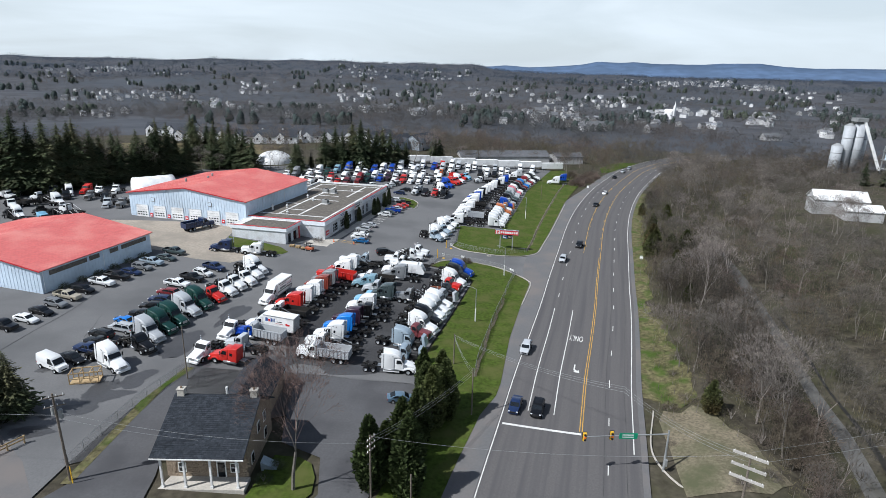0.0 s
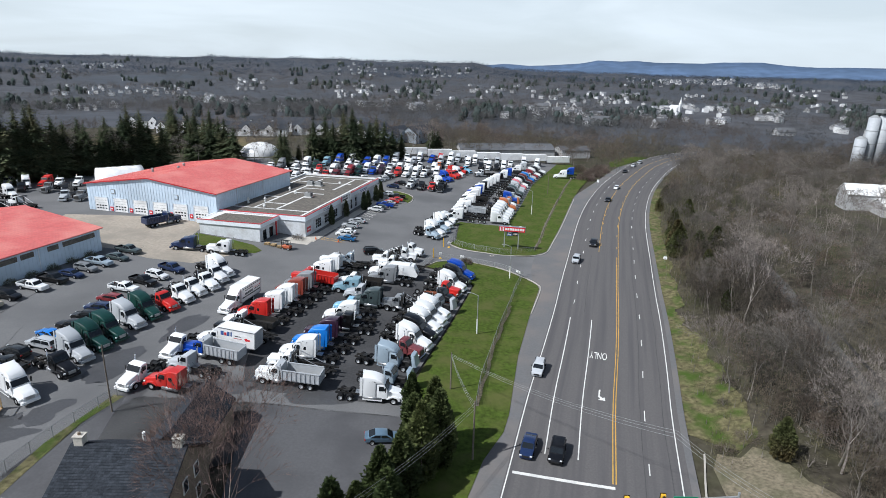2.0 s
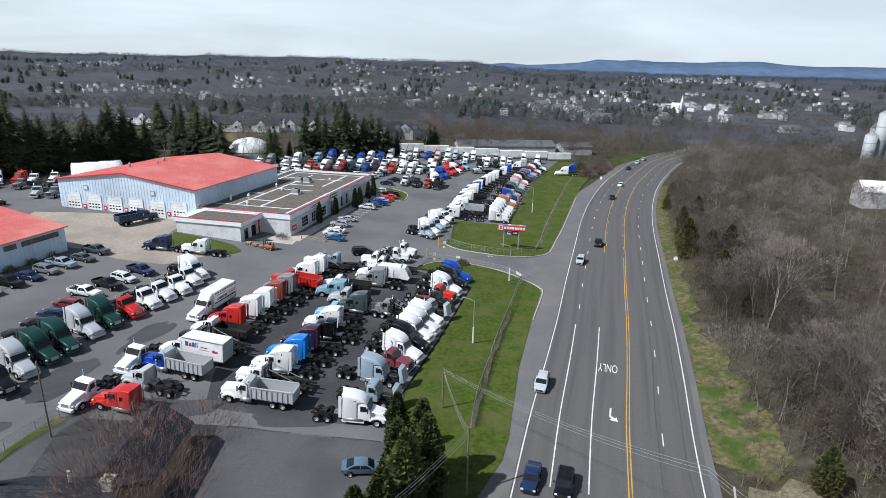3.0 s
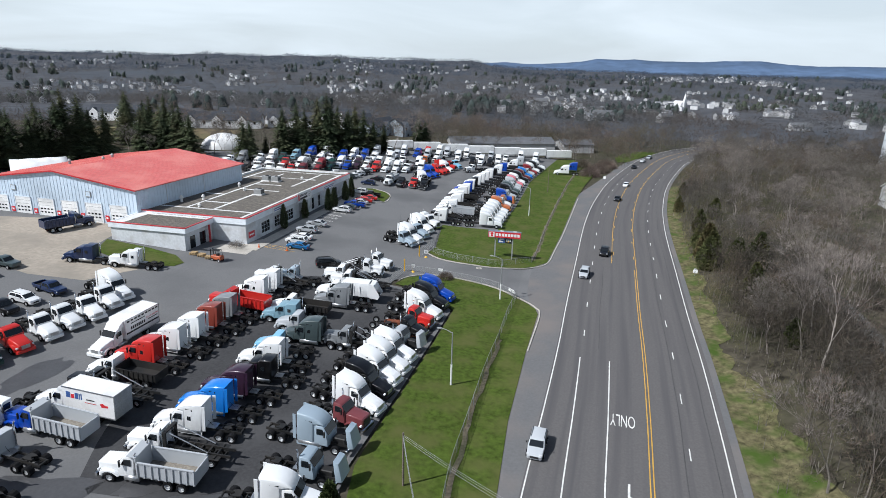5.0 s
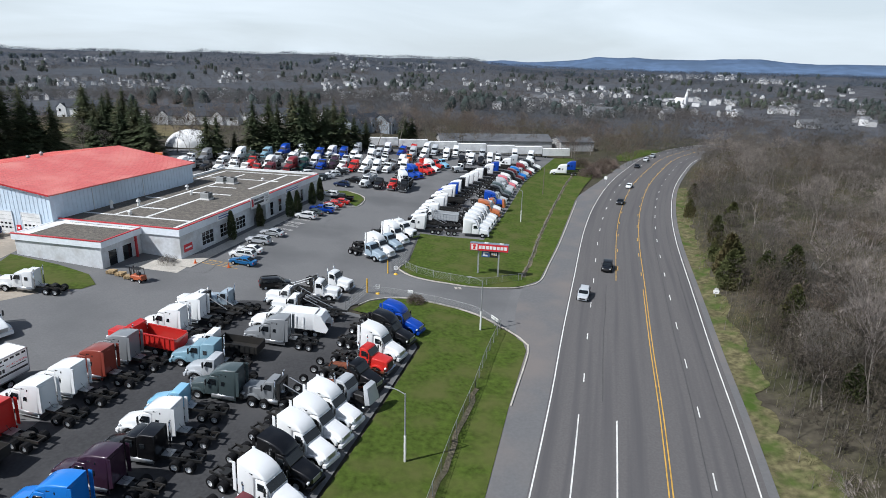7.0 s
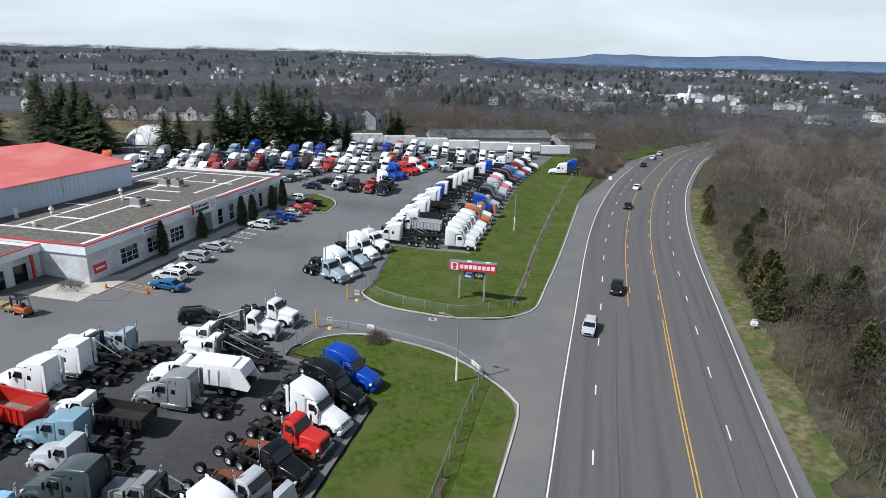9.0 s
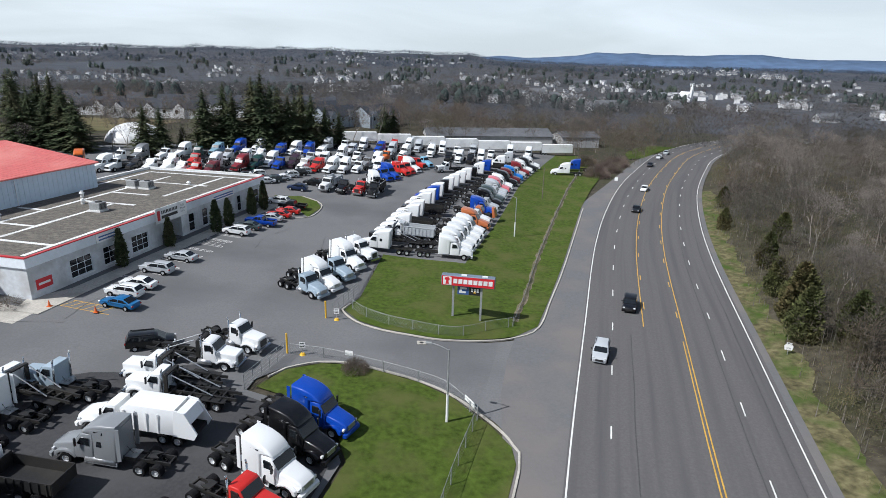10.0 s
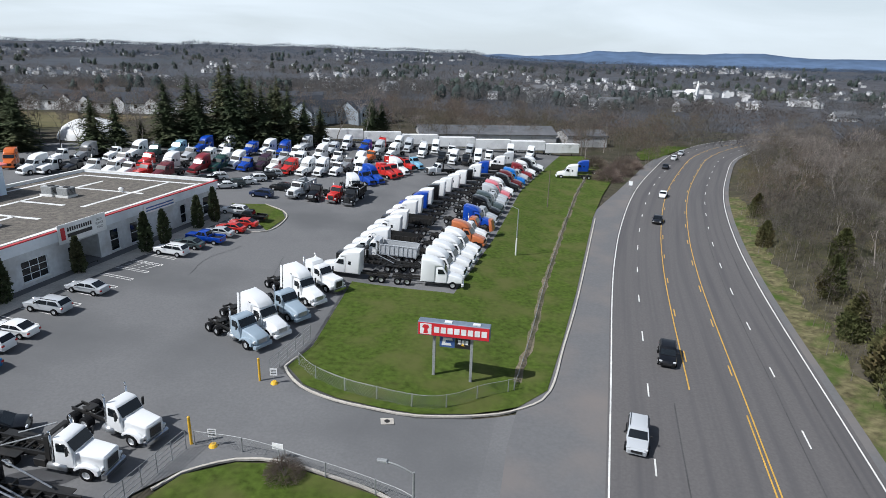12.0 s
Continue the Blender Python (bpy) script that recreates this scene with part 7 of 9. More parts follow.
# thickets, far woods: masses of thin twigs
def twig_mass(name, spots, blades, material, label, h=(7, 12), w=2.6, thin=0.07, size=1.2, stem=True):
    rnd = np.random.RandomState(len(spots))
    P = np.array(spots, float)
    n = len(P)
    H = rnd.uniform(h[0], h[1], n) * (P[:, 3] if P.shape[1] > 3 else 1)
    base = np.repeat(P[:, :3], blades, 0)
    HH = np.repeat(H, blades)
    SC = HH / h[1]
    m, nc = n * blades, 9
    ca, cf = rnd.uniform(0, 2 * np.pi, (n, nc)), rnd.uniform(0.3, 0.92, (n, nc))
    cr = w * np.sqrt(rnd.uniform(0.03, 1, (n, nc))) * np.sin(np.pi * (0.12 + 0.78 * cf)) ** 0.6
    k = (np.repeat(np.arange(n), blades), rnd.randint(0, nc, m))
    mid = base + np.stack([np.cos(ca[k]) * cr[k] * SC, np.sin(ca[k]) * cr[k] * SC, HH * cf[k]], 1)
    off = rnd.normal(0, 1, (m, 3)) * np.array([0.3, 0.3, 0.26]) * (w * SC)[:, None] * 0.8
    c = mid + off
    c[:, 2] = np.maximum(c[:, 2], base[:, 2])
    d = off / (np.linalg.norm(off, axis=1)[:, None] + 0.01) * 0.8 + rnd.normal(0, 0.3, (m, 3)) + np.array([0, 0, 0.65])
    d /= np.linalg.norm(d, axis=1)[:, None]
    L = (rnd.uniform(0.45, 1.1, m) * SC * size)[:, None]
    s = np.cross(d, rnd.normal(0, 1, (m, 3)))
    s /= np.linalg.norm(s, axis=1)[:, None]
    t = (thin * rnd.uniform(0.6, 1.5, m) * (0.6 + SC))[:, None]
    v = np.stack([c - s * t, c + s * t, c + d * L], 1).reshape(-1, 3)
    faces = np.arange(len(v)).reshape(-1, 3)
    if stem:
        i0 = len(v)
        st = np.stack([P[:, :3] + [0.07, 0, 0], P[:, :3] - [0.07, 0, 0], P[:, :3] + np.c_[np.zeros(n), np.zeros(n), H * 0.7], P[:, :3] + [0, 0.07, 0], P[:, :3] - [0, 0.07, 0], P[:, :3] + np.c_[np.zeros(n), np.zeros(n), H * 0.7]], 1).reshape(-1, 3)
        v = np.concatenate([v, st])
        faces = np.concatenate([faces, np.arange(i0, len(v)).reshape(-1, 3)])
    me = bpy.data.meshes.new(name)
    me.from_pydata(v.tolist(), [], faces.tolist())
    me.materials.append(material)
    if stem:
        me.materials.append(BARK)
        me.polygons.foreach_set("material_index", np.r_[np.zeros(m, int), np.ones(2 * n, int)])
    return tagged(new(name, me), label, "woodland", kind="stuff")


spots = []
while len(spots) < 1500:
    px, py = rw.choice([p for p in ROAD if 50 < p[1] < 360])
    o = 10.8 + 50 * rw.random() ** 1.8
    x, y = px + o * 0.95 + rw.uniform(-2, 2), py - o * 0.28 + rw.uniform(-3, 3)
    tx = float(np.interp(y, [40, 64, 92, 125, 148, 190], [52, 59, 67, 76, 82, 92]))
    if off_road(x, y) < 10.6 + 2.2 * rw.random() or abs(x - tx) < 3 or y < 50 or (y < 78 and x < 42):
        continue
    spots.append((x, y, land(x, y) - 0.1))
twig_mass("underbrush", spots, 110, OLIVETWIG, "brown leafless underbrush of the roadside wood", (1.2, 4.0), 1.8, 0.012, 0.75)
spots = []
while len(spots) < 1900:
    px, py = rw.choice([p for p in ROAD if 50 < p[1] < 400])
    o = 13.2 + 85 * rw.random() ** 1.25
    if py < 112:
        o += 4.0
    x, y = px + o * 0.95 + rw.uniform(-2, 2), py - o * 0.28 + rw.uniform(-3, 3)
    tx = float(np.interp(y, [40, 64, 92, 125, 148, 190], [52, 59, 67, 76, 82, 92]))
    if off_road(x, y) < 13.2 or (abs(x - tx) < 5.0 and y < 135) or y < 42 or (y < 84 and x < 47) or (126 < x < 205 and 172 < y < 250):
        continue
    spots.append((x, y, land(x, y) - 0.1, max(0.22, 0.62 + 0.62 * noise.noise((x * 0.06, y * 0.06, 4)) + rw.uniform(-0.15, 0.25))))
while len(spots) < 2500:
    px, py = rw.choice([p for p in ROAD if 66 < p[1] < 170])
    o = 15.5 + 30 * rw.random()
    x, y = px + o * 0.95 + rw.uniform(-2, 2), py - o * 0.28 + rw.uniform(-3, 3)
    tx = float(np.interp(y, [40, 64, 92, 125, 148, 190], [52, 59, 67, 76, 82, 92]))
    if off_road(x, y) < (19 if 84 < y < 125 else 14.5) or abs(x - tx) < 4.5 or (y < 86 and x < 47):
        continue
    spots.append((x, y, land(x, y) - 0.1, rw.uniform(0.35, 0.85)))
grey = [q for q in spots if noise.noise((q[0] * 0.035, q[1] * 0.035, 9)) + 0.25 * rw.uniform(-1, 1) > -0.08]
brown = [q for q in spots if q not in grey]
twig_mass("roadside_wood", grey, 190, TWIG, "dense grey leafless saplings beside the highway", (6.5, 12.5), 2.6, 0.03, 1.35)
twig_mass("roadside_thicket", brown, 190, TWIGBROWN, "brown leafless thickets beside the highway", (4.5, 10.5), 2.8, 0.03, 1.2)
spots = []
while len(spots) < 950:
    x, y = rw.uniform(90, 420), rw.uniform(60, 480)
    if off_road(x, y) < 40 or (126 < x < 205 and 172 < y < 250) or (y > 330 and off_road(x, y) < 14):
        continue
    spots.append((x, y, land(x, y) - 0.2))
twig_mass("east_wood", spots, 140, TWIG, "dense leafless wood east of the highway", (8, 14), 3.4, 0.04)
spots = []
while len(spots) < 560:
    x, y = rw.uniform(-150, 140), rw.uniform(300, 400)
    if y < 0.62 * x + 318 if x < 60 else off_road(x, y) > -13:
        continue
    if y < 330 and -60 < x < 75 and rw.random() < 0.75 or (x < -6 and y > 326 - 0.2 * x - 60 and rw.random() < 0.6):
        continue
    spots.append((x, y, land(x, y) - 0.2))
twig_mass("north_wood", spots, 230, TWIGBROWN, "leafless trees behind the truck yard", (7, 14), 3.2, 0.034)
def canopy(name, spots, tufts, material, label, h, w, broad=0.13, rings=(), rough=0.2):
    """Far treetops: every tree a ragged dome of small sprays, round a crown of uneven rings where it is evergreen."""
    rnd = np.random.RandomState(7)
    P = np.repeat(np.array(spots, float), tufts, 0)
    n = len(P)
    sc = P[:, 3] * np.repeat(rnd.uniform(0.7, 1.25, len(spots)), tufts)
    a, c = rnd.uniform(0, 2 * np.pi, n), rnd.uniform(-0.15, 1.0, n)
    q = np.sqrt(1 - c * c)
    out = np.stack([np.cos(a) * q, np.sin(a) * q, c], 1)
    mid = P[:, :3] + out * np.stack([w * sc, w * sc, 0.6 * h * sc], 1) * rnd.uniform(0.75, 1.08, n)[:, None]
    mid[:, 2] += 0.38 * h * sc
    up = out * 0.6 + [0, 0, 0.7] + rnd.normal(0, 0.4, (n, 3))
    up /= np.linalg.norm(up, axis=1)[:, None]
    t1 = np.cross(up, rnd.normal(0, 1, (n, 3)))
    t1 /= np.linalg.norm(t1, axis=1)[:, None]
    t2 = np.cross(up, t1)
    size = (w * sc * rnd.uniform(0.18, 0.42, n))[:, None]
    v = np.stack([mid + t1 * size * broad, mid - t1 * size * broad, mid + t2 * size + [0, 0, 0.3] * size], 1)
    v, tri_all = v.reshape(-1, 3), np.arange(3 * n).reshape(-1, 3)
    if rings:
        # the crowns: rings of an uneven outline, closed by a tip
        m, sides = len(spots), 6
        S, ks = np.array(spots, float), sc[::tufts]
        turn = rnd.uniform(0, 2 * np.pi, m)
        crown = []
        for up_, wide_ in rings:
            for i in range(sides):
                g_ = wide_ * rnd.uniform(1 - 2 * rough, 1 + rough, m) * w * ks
                ang = turn + 2 * np.pi * i / sides
                crown.append(S[:, :3] + np.stack([g_ * np.cos(ang), g_ * np.sin(ang), h * ks * (up_ + rnd.uniform(-rough, rough, m) * 0.5)], 1))
        crown.append(S[:, :3] + np.stack([rnd.uniform(-0.2, 0.2, m) * w * ks, rnd.uniform(-0.2, 0.2, m) * w * ks, h * ks * rnd.uniform(0.9, 1.1, m)], 1))
        k = len(crown)
        crown = np.stack(crown, 1).reshape(-1, 3)
        one = []
        for j in range(len(rings) - 1):
            for i in range(sides):
                a0, b0 = j * sides + i, j * sides + (i + 1) % sides
                one += [(a0, b0, b0 + sides), (a0, b0 + sides, a0 + sides)]
        one += [(k - 1 - sides + i, k - 1 - sides + (i + 1) % sides, k - 1) for i in range(sides)]
        tri = (np.array(one)[None] + (np.arange(m) * k)[:, None, None]).reshape(-1, 3) + 3 * n
        v, tri_all = np.concatenate([v, crown]), np.concatenate([tri_all, tri])
    me = bpy.data.meshes.new(name)
    me.from_pydata(v.tolist(), [], tri_all.tolist())
    me.polygons.foreach_set("use_smooth", [bool(rings)] * len(me.polygons))
    me.materials.append(material)
    return tagged(new(name, me), label, "woodland", kind="stuff")


def far_spots(count, r0, r1, power, freq, seed, least, grow):
    out = []
    while len(out) < count:
        r = r0 + (r1 - r0) * rw.random() ** power
        az = radians(rw.uniform(-42, 44))
        x, y = r * math.sin(az), 40 + r * math.cos(az)
        if noise.noise((x * freq, y * freq, seed)) < least or (-190 < x < -5 and 330 < y < 396) or (-185 < x < -110 and y < 440):
            continue
        out.append((x, y, land(x, y) - 0.3, 1 + r / grow))
    return out


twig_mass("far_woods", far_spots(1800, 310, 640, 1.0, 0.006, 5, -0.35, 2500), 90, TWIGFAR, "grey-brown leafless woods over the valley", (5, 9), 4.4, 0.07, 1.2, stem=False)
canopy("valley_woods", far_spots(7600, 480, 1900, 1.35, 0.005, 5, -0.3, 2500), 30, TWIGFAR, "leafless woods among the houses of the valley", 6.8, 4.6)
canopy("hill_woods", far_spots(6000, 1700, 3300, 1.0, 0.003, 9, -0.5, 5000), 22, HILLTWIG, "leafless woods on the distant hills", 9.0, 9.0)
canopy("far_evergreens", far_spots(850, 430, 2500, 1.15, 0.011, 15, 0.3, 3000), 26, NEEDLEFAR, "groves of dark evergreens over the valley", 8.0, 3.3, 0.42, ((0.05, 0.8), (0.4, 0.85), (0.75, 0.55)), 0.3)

# ---- the stone house ----
house = thing("stone_house", "two-storey fieldstone house with dark shingle roof and white porch", "house", m=pose(-34.3, 60.0, 1.0))
HW, Y0, YR, YB, ZE, ZR = 11.3, 2.6, 8.2, 13.4, 4.9, 8.4


def ring_wall(e, x0, y0, x1, y1, z0, z1, t, material, gable=None, label=""):
    bm = bmesh.new()
    box(bm, x0, y0, z0, x1, y0 + t, z1)
    box(bm, x0, y1 - t, z0, x1, y1, z1)
    for xa in (x0, x1 - t):
        prof = [(y0 + t, z0), (y1 - t, z0), (y1 - t, z1)] + ([gable] if gable else []) + [(y0 + t, z1)]
        a = [bm.verts.new((xa, py, pz)) for py, pz in prof]
        b = [bm.verts.new((xa + t, py, pz)) for py, pz in prof]
        bm.faces.new(a)
        bm.faces.new(b[::-1])
        for i in range(len(prof)):
            bm.faces.new((a[i], b[i], b[(i + 1) % len(prof)], a[(i + 1) % len(prof)]))
    bmesh.ops.recalc_face_normals(bm, faces=bm.faces[:])
    return part("wall", bm, material, e, label)


wall = ring_wall(house, 0.6, Y0, HW - 0.6, YB, -0.6, ZE, 0.4, STONE, (YR, ZR - 0.3), "brown fieldstone wall")
rs = random.Random(9)
stone_me = []
for k in range(6):
    bm = boxed(-0.5, -0.5, -0.5, 0.5, 0.5, 0.5)
    for v in bm.verts:
        v.co += Vector((rs.uniform(-0.09, 0.09), 0, rs.uniform(-0.09, 0.09)))
    bmesh.ops.bevel(bm, geom=bm.edges[:], offset=0.1, segments=1, affect='EDGES')
    me = bpy.data.meshes.new("stone")
    bm.to_mesh(me)
    bm.free()
    me.materials.append(STONE)
    stone_me.append(me)
zz, n_st = 0.1, 0
while zz < 3.6 and n_st < 170:
    xx = 0.7
    hh = rs.uniform(0.24, 0.36)
    while xx < HW - 0.8:
        ww = rs.uniform(0.35, 0.75)
        skip = any(a - 0.1 < xx + ww / 2 < b + 0.1 and c < zz + hh / 2 < d for a, b, c, d in ((2.0, 3.2, 0.6, 2.4), (6.9, 8.1, -1, 2.6), (8.5, 9.8, 0.6, 2.4)))
        if not skip:
            o = new("stone", rs.choice(stone_me))
            o.parent = wall
            o.location = (xx + ww / 2, Y0 - 0.01, zz + hh / 2)
            o.scale = (ww * 0.95, 0.1, hh * 0.93)
            n_st += 1
        xx += ww
    zz += hh


def slope(e, x0, x1, ya, za, yb, zb, name="roof", label="dark grey shingle roof"):
    """A roof slab from eave to ridge, with its shingle courses."""
    bm = bmesh.new()
    d = Vector((0, yb - ya, zb - za))
    n = Vector((0, -(zb - za), yb - ya)).normalized()
    if n.z < 0:
        n = -n
    q = [Vector((x0, ya, za)), Vector((x1, ya, za)), Vector((x1, yb, zb)), Vector((x0, yb, zb))]
    a = [bm.verts.new(c) for c in q]
    b = [bm.verts.new(c + n * 0.18) for c in q]
    for f in ((0, 1, 2, 3), (4, 5, 6, 7), (0, 1, 5, 4), (1, 2, 6, 5), (2, 3, 7, 6), (3, 0, 4, 7)):
        bm.faces.new([(a + b)[i] for i in f])
    bmesh.ops.recalc_face_normals(bm, faces=bm.faces[:])
    roof = part(name, bm, SHINGLE, e, label)
    L = d.length
    k = int(L / 0.28)
    vs, fs = [], []
    for i in range(k):
        p = q[0] + d * (i / k) + n * 0.185
        x = x0 + 0.02
        while x < x1 - 0.1:
            w = min(rs.uniform(0.3, 0.55), x1 - 0.02 - x)
            j = len(vs)
            c0, c1 = p + n * 0.03, p + d * (0.97 / k) + n * 0.004
            vs += [(x, c0.y, c0.z), (x + w - 0.02, c0.y, c0.z), (x + w - 0.02, c1.y, c1.z), (x, c1.y, c1.z), (x, p.y, p.z), (x + w - 0.02, p.y, p.z)]
            fs += [(j, j + 1, j + 2, j + 3), (j + 4, j + 5, j + 1, j)]
            x += w
    me = bpy.data.meshes.new("shingle")
    me.from_pydata(vs, [], fs)
    me.materials.append(SHINGLE)
    o = new("shingle", me)
    o.parent = roof
    o["kind"] = "stuff"
    return roof


slope(house, 0, HW, 0.0, ZE - 0.3, YR, ZR)
slope(house, 0, HW, YB + 0.3, ZE - 0.1, YR, ZR)
part("porch_floor", boxed(0.3, 0.1, -0.5, HW - 0.3, Y0, 0.25, 0.02), CONCRETE, house, "pale concrete porch floor")
for px in (1.0, 3.8, 7.0, 10.2):
    p = part("porch_post", boxed(px - 0.12, 0.35, 0.25, px + 0.12, 0.6, 4.6), WHITEWOOD, house, "white porch post")
    part("post_base", boxed(px - 0.17, 0.3, 0.251, px + 0.17, 0.65, 0.5), WHITEWOOD, p)
part("porch_beam", boxed(0.4, 0.3, 4.62, HW - 0.4, 0.65, 4.85), WHITEWOOD, house)
part("gutter", boxed(0, -0.14, ZE - 0.34, HW, -0.01, ZE - 0.2), WHITEWOOD, house)


def sash(e, x0, x1, y, z0, z1):
    """A white window set in a wall that faces -y."""
    bm = bmesh.new()
    box(bm, x0, y - 0.1, z0, x0 + 0.1, y, z1)
    box(bm, x1 - 0.1, y - 0.1, z0, x1, y, z1)
    box(bm, x0 + 0.1, y - 0.1, z0, x1 - 0.1, y, z0 + 0.1)
    box(bm, x0 + 0.1, y - 0.1, z1 - 0.1, x1 - 0.1, y, z1)
    box(bm, x0 + 0.1, y - 0.09, (z0 + z1) / 2 - 0.04, x1 - 0.1, y - 0.02, (z0 + z1) / 2 + 0.04)
    w_ = part("window", bm, WHITEWOOD, e, "white sash window")
    part("pane", boxed(x0 + 0.1, y - 0.06, z0 + 0.1, x1 - 0.1, y - 0.04, z1 - 0.1), GLASS, w_)
    return w_


sash(house, 2.1, 3.1, Y0 - 0.002, 0.9, 2.3)
sash(house, 8.6, 9.7, Y0 - 0.002, 0.9, 2.3)
part("front_door", boxed(7.05, Y0 - 0.09, 0.26, 7.95, Y0 - 0.002, 2.4), GLASS, house, "dark glazed front door")
bm = bmesh.new()
box(bm, 6.9, Y0 - 0.12, 0.26, 7.04, Y0 - 0.002, 2.55)
box(bm, 7.96, Y0 - 0.12, 0.26, 8.1, Y0 - 0.002, 2.55)
box(bm, 7.04, Y0 - 0.12, 2.41, 7.96, Y0 - 0.002, 2.55)
part("door_frame", bm, WHITEWOOD, house)
for py, z0 in ((4.2, 0.8), (7.2, 3.4), (9.8, 3.4), (9.8, 0.8)):
    w_ = part("window", boxed(HW - 0.598, py, z0, HW - 0.5, py + 1.1, z0 + 1.5), WHITEWOOD, house, "white sash window")
    part("pane", boxed(HW - 0.499, py + 0.12, z0 + 0.12, HW - 0.48, py + 0.98, z0 + 1.38), GLASS, w_)
for px in (0.9, HW - 0.9):
    ch = part("chimney", boxed(px - 0.45, YR - 0.4, ZR - 0.6, px + 0.45, YR + 0.4, ZR + 0.95, 0.03), CONCRETE, house, "pale stone chimney")
    part("chimney_cap", boxed(px - 0.52, YR - 0.47, ZR + 0.951, px + 0.52, YR + 0.47, ZR + 1.05), CONCRETE, ch)
    bm = bmesh.new()
    tube(bm, (px, YR, ZR + 1.05), (px, YR, ZR + 1.3), 0.16, 0.13, 8)
    part("flue", bm, RUSTY, ch)
bm = bmesh.new()
tube(bm, (6.2, YR + 1.6, ZR - 0.8), (6.2, YR + 1.6, ZR + 0.35), 0.16, 0.16, 8)
part("vent_pipe", bm, WHITEWOOD, house)
annex = thing("house_annex", "lower rear wing of the stone house with dark shingles", "house", m=pose(-31.0, 73.6, 1.2))
ring_wall(annex, 0.3, 0, 6.2, 11.0, -0.5, 3.2, 0.3, STONE, None, "brown fieldstone wall")
bm = bmesh.new()
for xa, xb in ((-0.1, 3.25), (6.6, 3.25)):
    q = [Vector((xa, -0.2, 3.1)), Vector((xb, -0.2, 5.6)), Vector((xb, 11.3, 5.6)), Vector((xa, 11.3, 3.1))]
    a = [bm.verts.new(c) for c in q]
    b = [bm.verts.new(c + Vector((0, 0, 0.18))) for c in q]
    for f in ((0, 1, 2, 3), (4, 5, 6, 7), (0, 1, 5, 4), (1, 2, 6, 5), (2, 3, 7, 6), (3, 0, 4, 7)):
        bm.faces.new([(a + b)[i] for i in f])
bmesh.ops.recalc_face_normals(bm, faces=bm.faces[:])
part("roof", bm, SHINGLE, annex, "dark grey shingle roof")
bulk = thing("cellar_hatch", "weathered blue-grey sloping cellar hatch against the house", "hatch", m=pose(-22.6, 64.6, 0.7, 0, 0, 0))
bm = bmesh.new()
prism(bm, [(0, -0.3), (2.0, -0.3), (2.0, 0.2), (0, 1.2)], 0, 1.5)
part("lid", bm, mat("pale_blue_metal", (0.3, 0.36, 0.4), 0.5, 0.2, 0.15, 4.0), bulk)

# ---- the dealer's sign on the lawn ----
sign = thing("pylon_sign", "red and white dealer sign on two steel posts on the lawn", "sign", m=pose(19.9, 167.8, -0.15, 0, 0, -11))
for px in (-1.9, 1.75):
    part("post", boxed(px - 0.13, -0.13, -0.2, px + 0.13, 0.13, 4.7), STEEL, sign, "grey steel post")
part("footing", boxed(-2.5, -0.5, -0.2, -1.3, 0.45, 0.12, 0.04), CONCRETE, sign)
cab_ = part("sign_box", boxed(-3.45, -0.5, 4.7, 3.45, 0.5, 6.1, 0.04), mat("dusty_blue_metal", (0.2, 0.25, 0.31), 0.5, 0.3, 0.15, 3.0), sign, "grey-blue metal sign box")
part("red_face", boxed(-3.38, -0.53, 4.78, 3.38, -0.502, 6.02), SIGNRED, cab_, "red sign face")
part("white_panel", boxed(-3.2, -0.545, 4.86, -2.1, -0.532, 5.94), SIGNWHITE, cab_)
bm = bmesh.new()
prism(bm, [(-2.88, 4.95), (-2.42, 4.95), (-2.5, 5.4), (-2.3, 5.6), (-2.45, 5.85), (-2.85, 5.85), (-3.0, 5.6), (-2.8, 5.4)], -0.556, -0.547)
part("emblem", bm, SIGNRED, cab_, "red emblem shape")
# eight plain white blocks
for k in range(8):
    x = -1.85 + 0.645 * k
    bm = bmesh.new()
    box(bm, x, -0.547, 5.1, x + 0.5, -0.533, 5.7)
    part("letter_block", bm, SIGNWHITE, cab_)
p_ = part("lower_panel", boxed(-1.35, -0.12, 3.5, 0.1, 0.12, 4.66), SIGNBLUE, sign, "blue and white panel")
bm = bmesh.new()
prism(bm, [(-1.15, 3.7), (-0.2, 3.7), (-0.3, 3.95), (-0.8, 3.95), (-0.75, 4.25), (-0.1, 4.25), (-0.15, 4.5), (-1.0, 4.5)], -0.14, -0.122)
part("white_shape", bm, SIGNWHITE, p_)
p_ = part("lower_panel", boxed(0.16, -0.12, 3.5, 1.6, 0.12, 4.66), SIGNBLACK, sign, "black panel")
for k in range(3):
    part("letter_block", boxed(0.42 + 0.36 * k, -0.14, 3.95, 0.68 + 0.36 * k, -0.122, 4.4), SIGNWHITE, p_)
bm = bmesh.new()
prism(bm, [(0.72, 3.8), (1.06, 3.8), (0.89, 4.1)], -0.15, -0.141)
part("yellow_wedge", bm, YELLOW, p_)
for px in (-0.9, 1.8):
    part("flood_lamp", boxed(px, -0.3, 6.101, px + 0.7, 0.1, 6.2), SIGNWHITE, cab_)

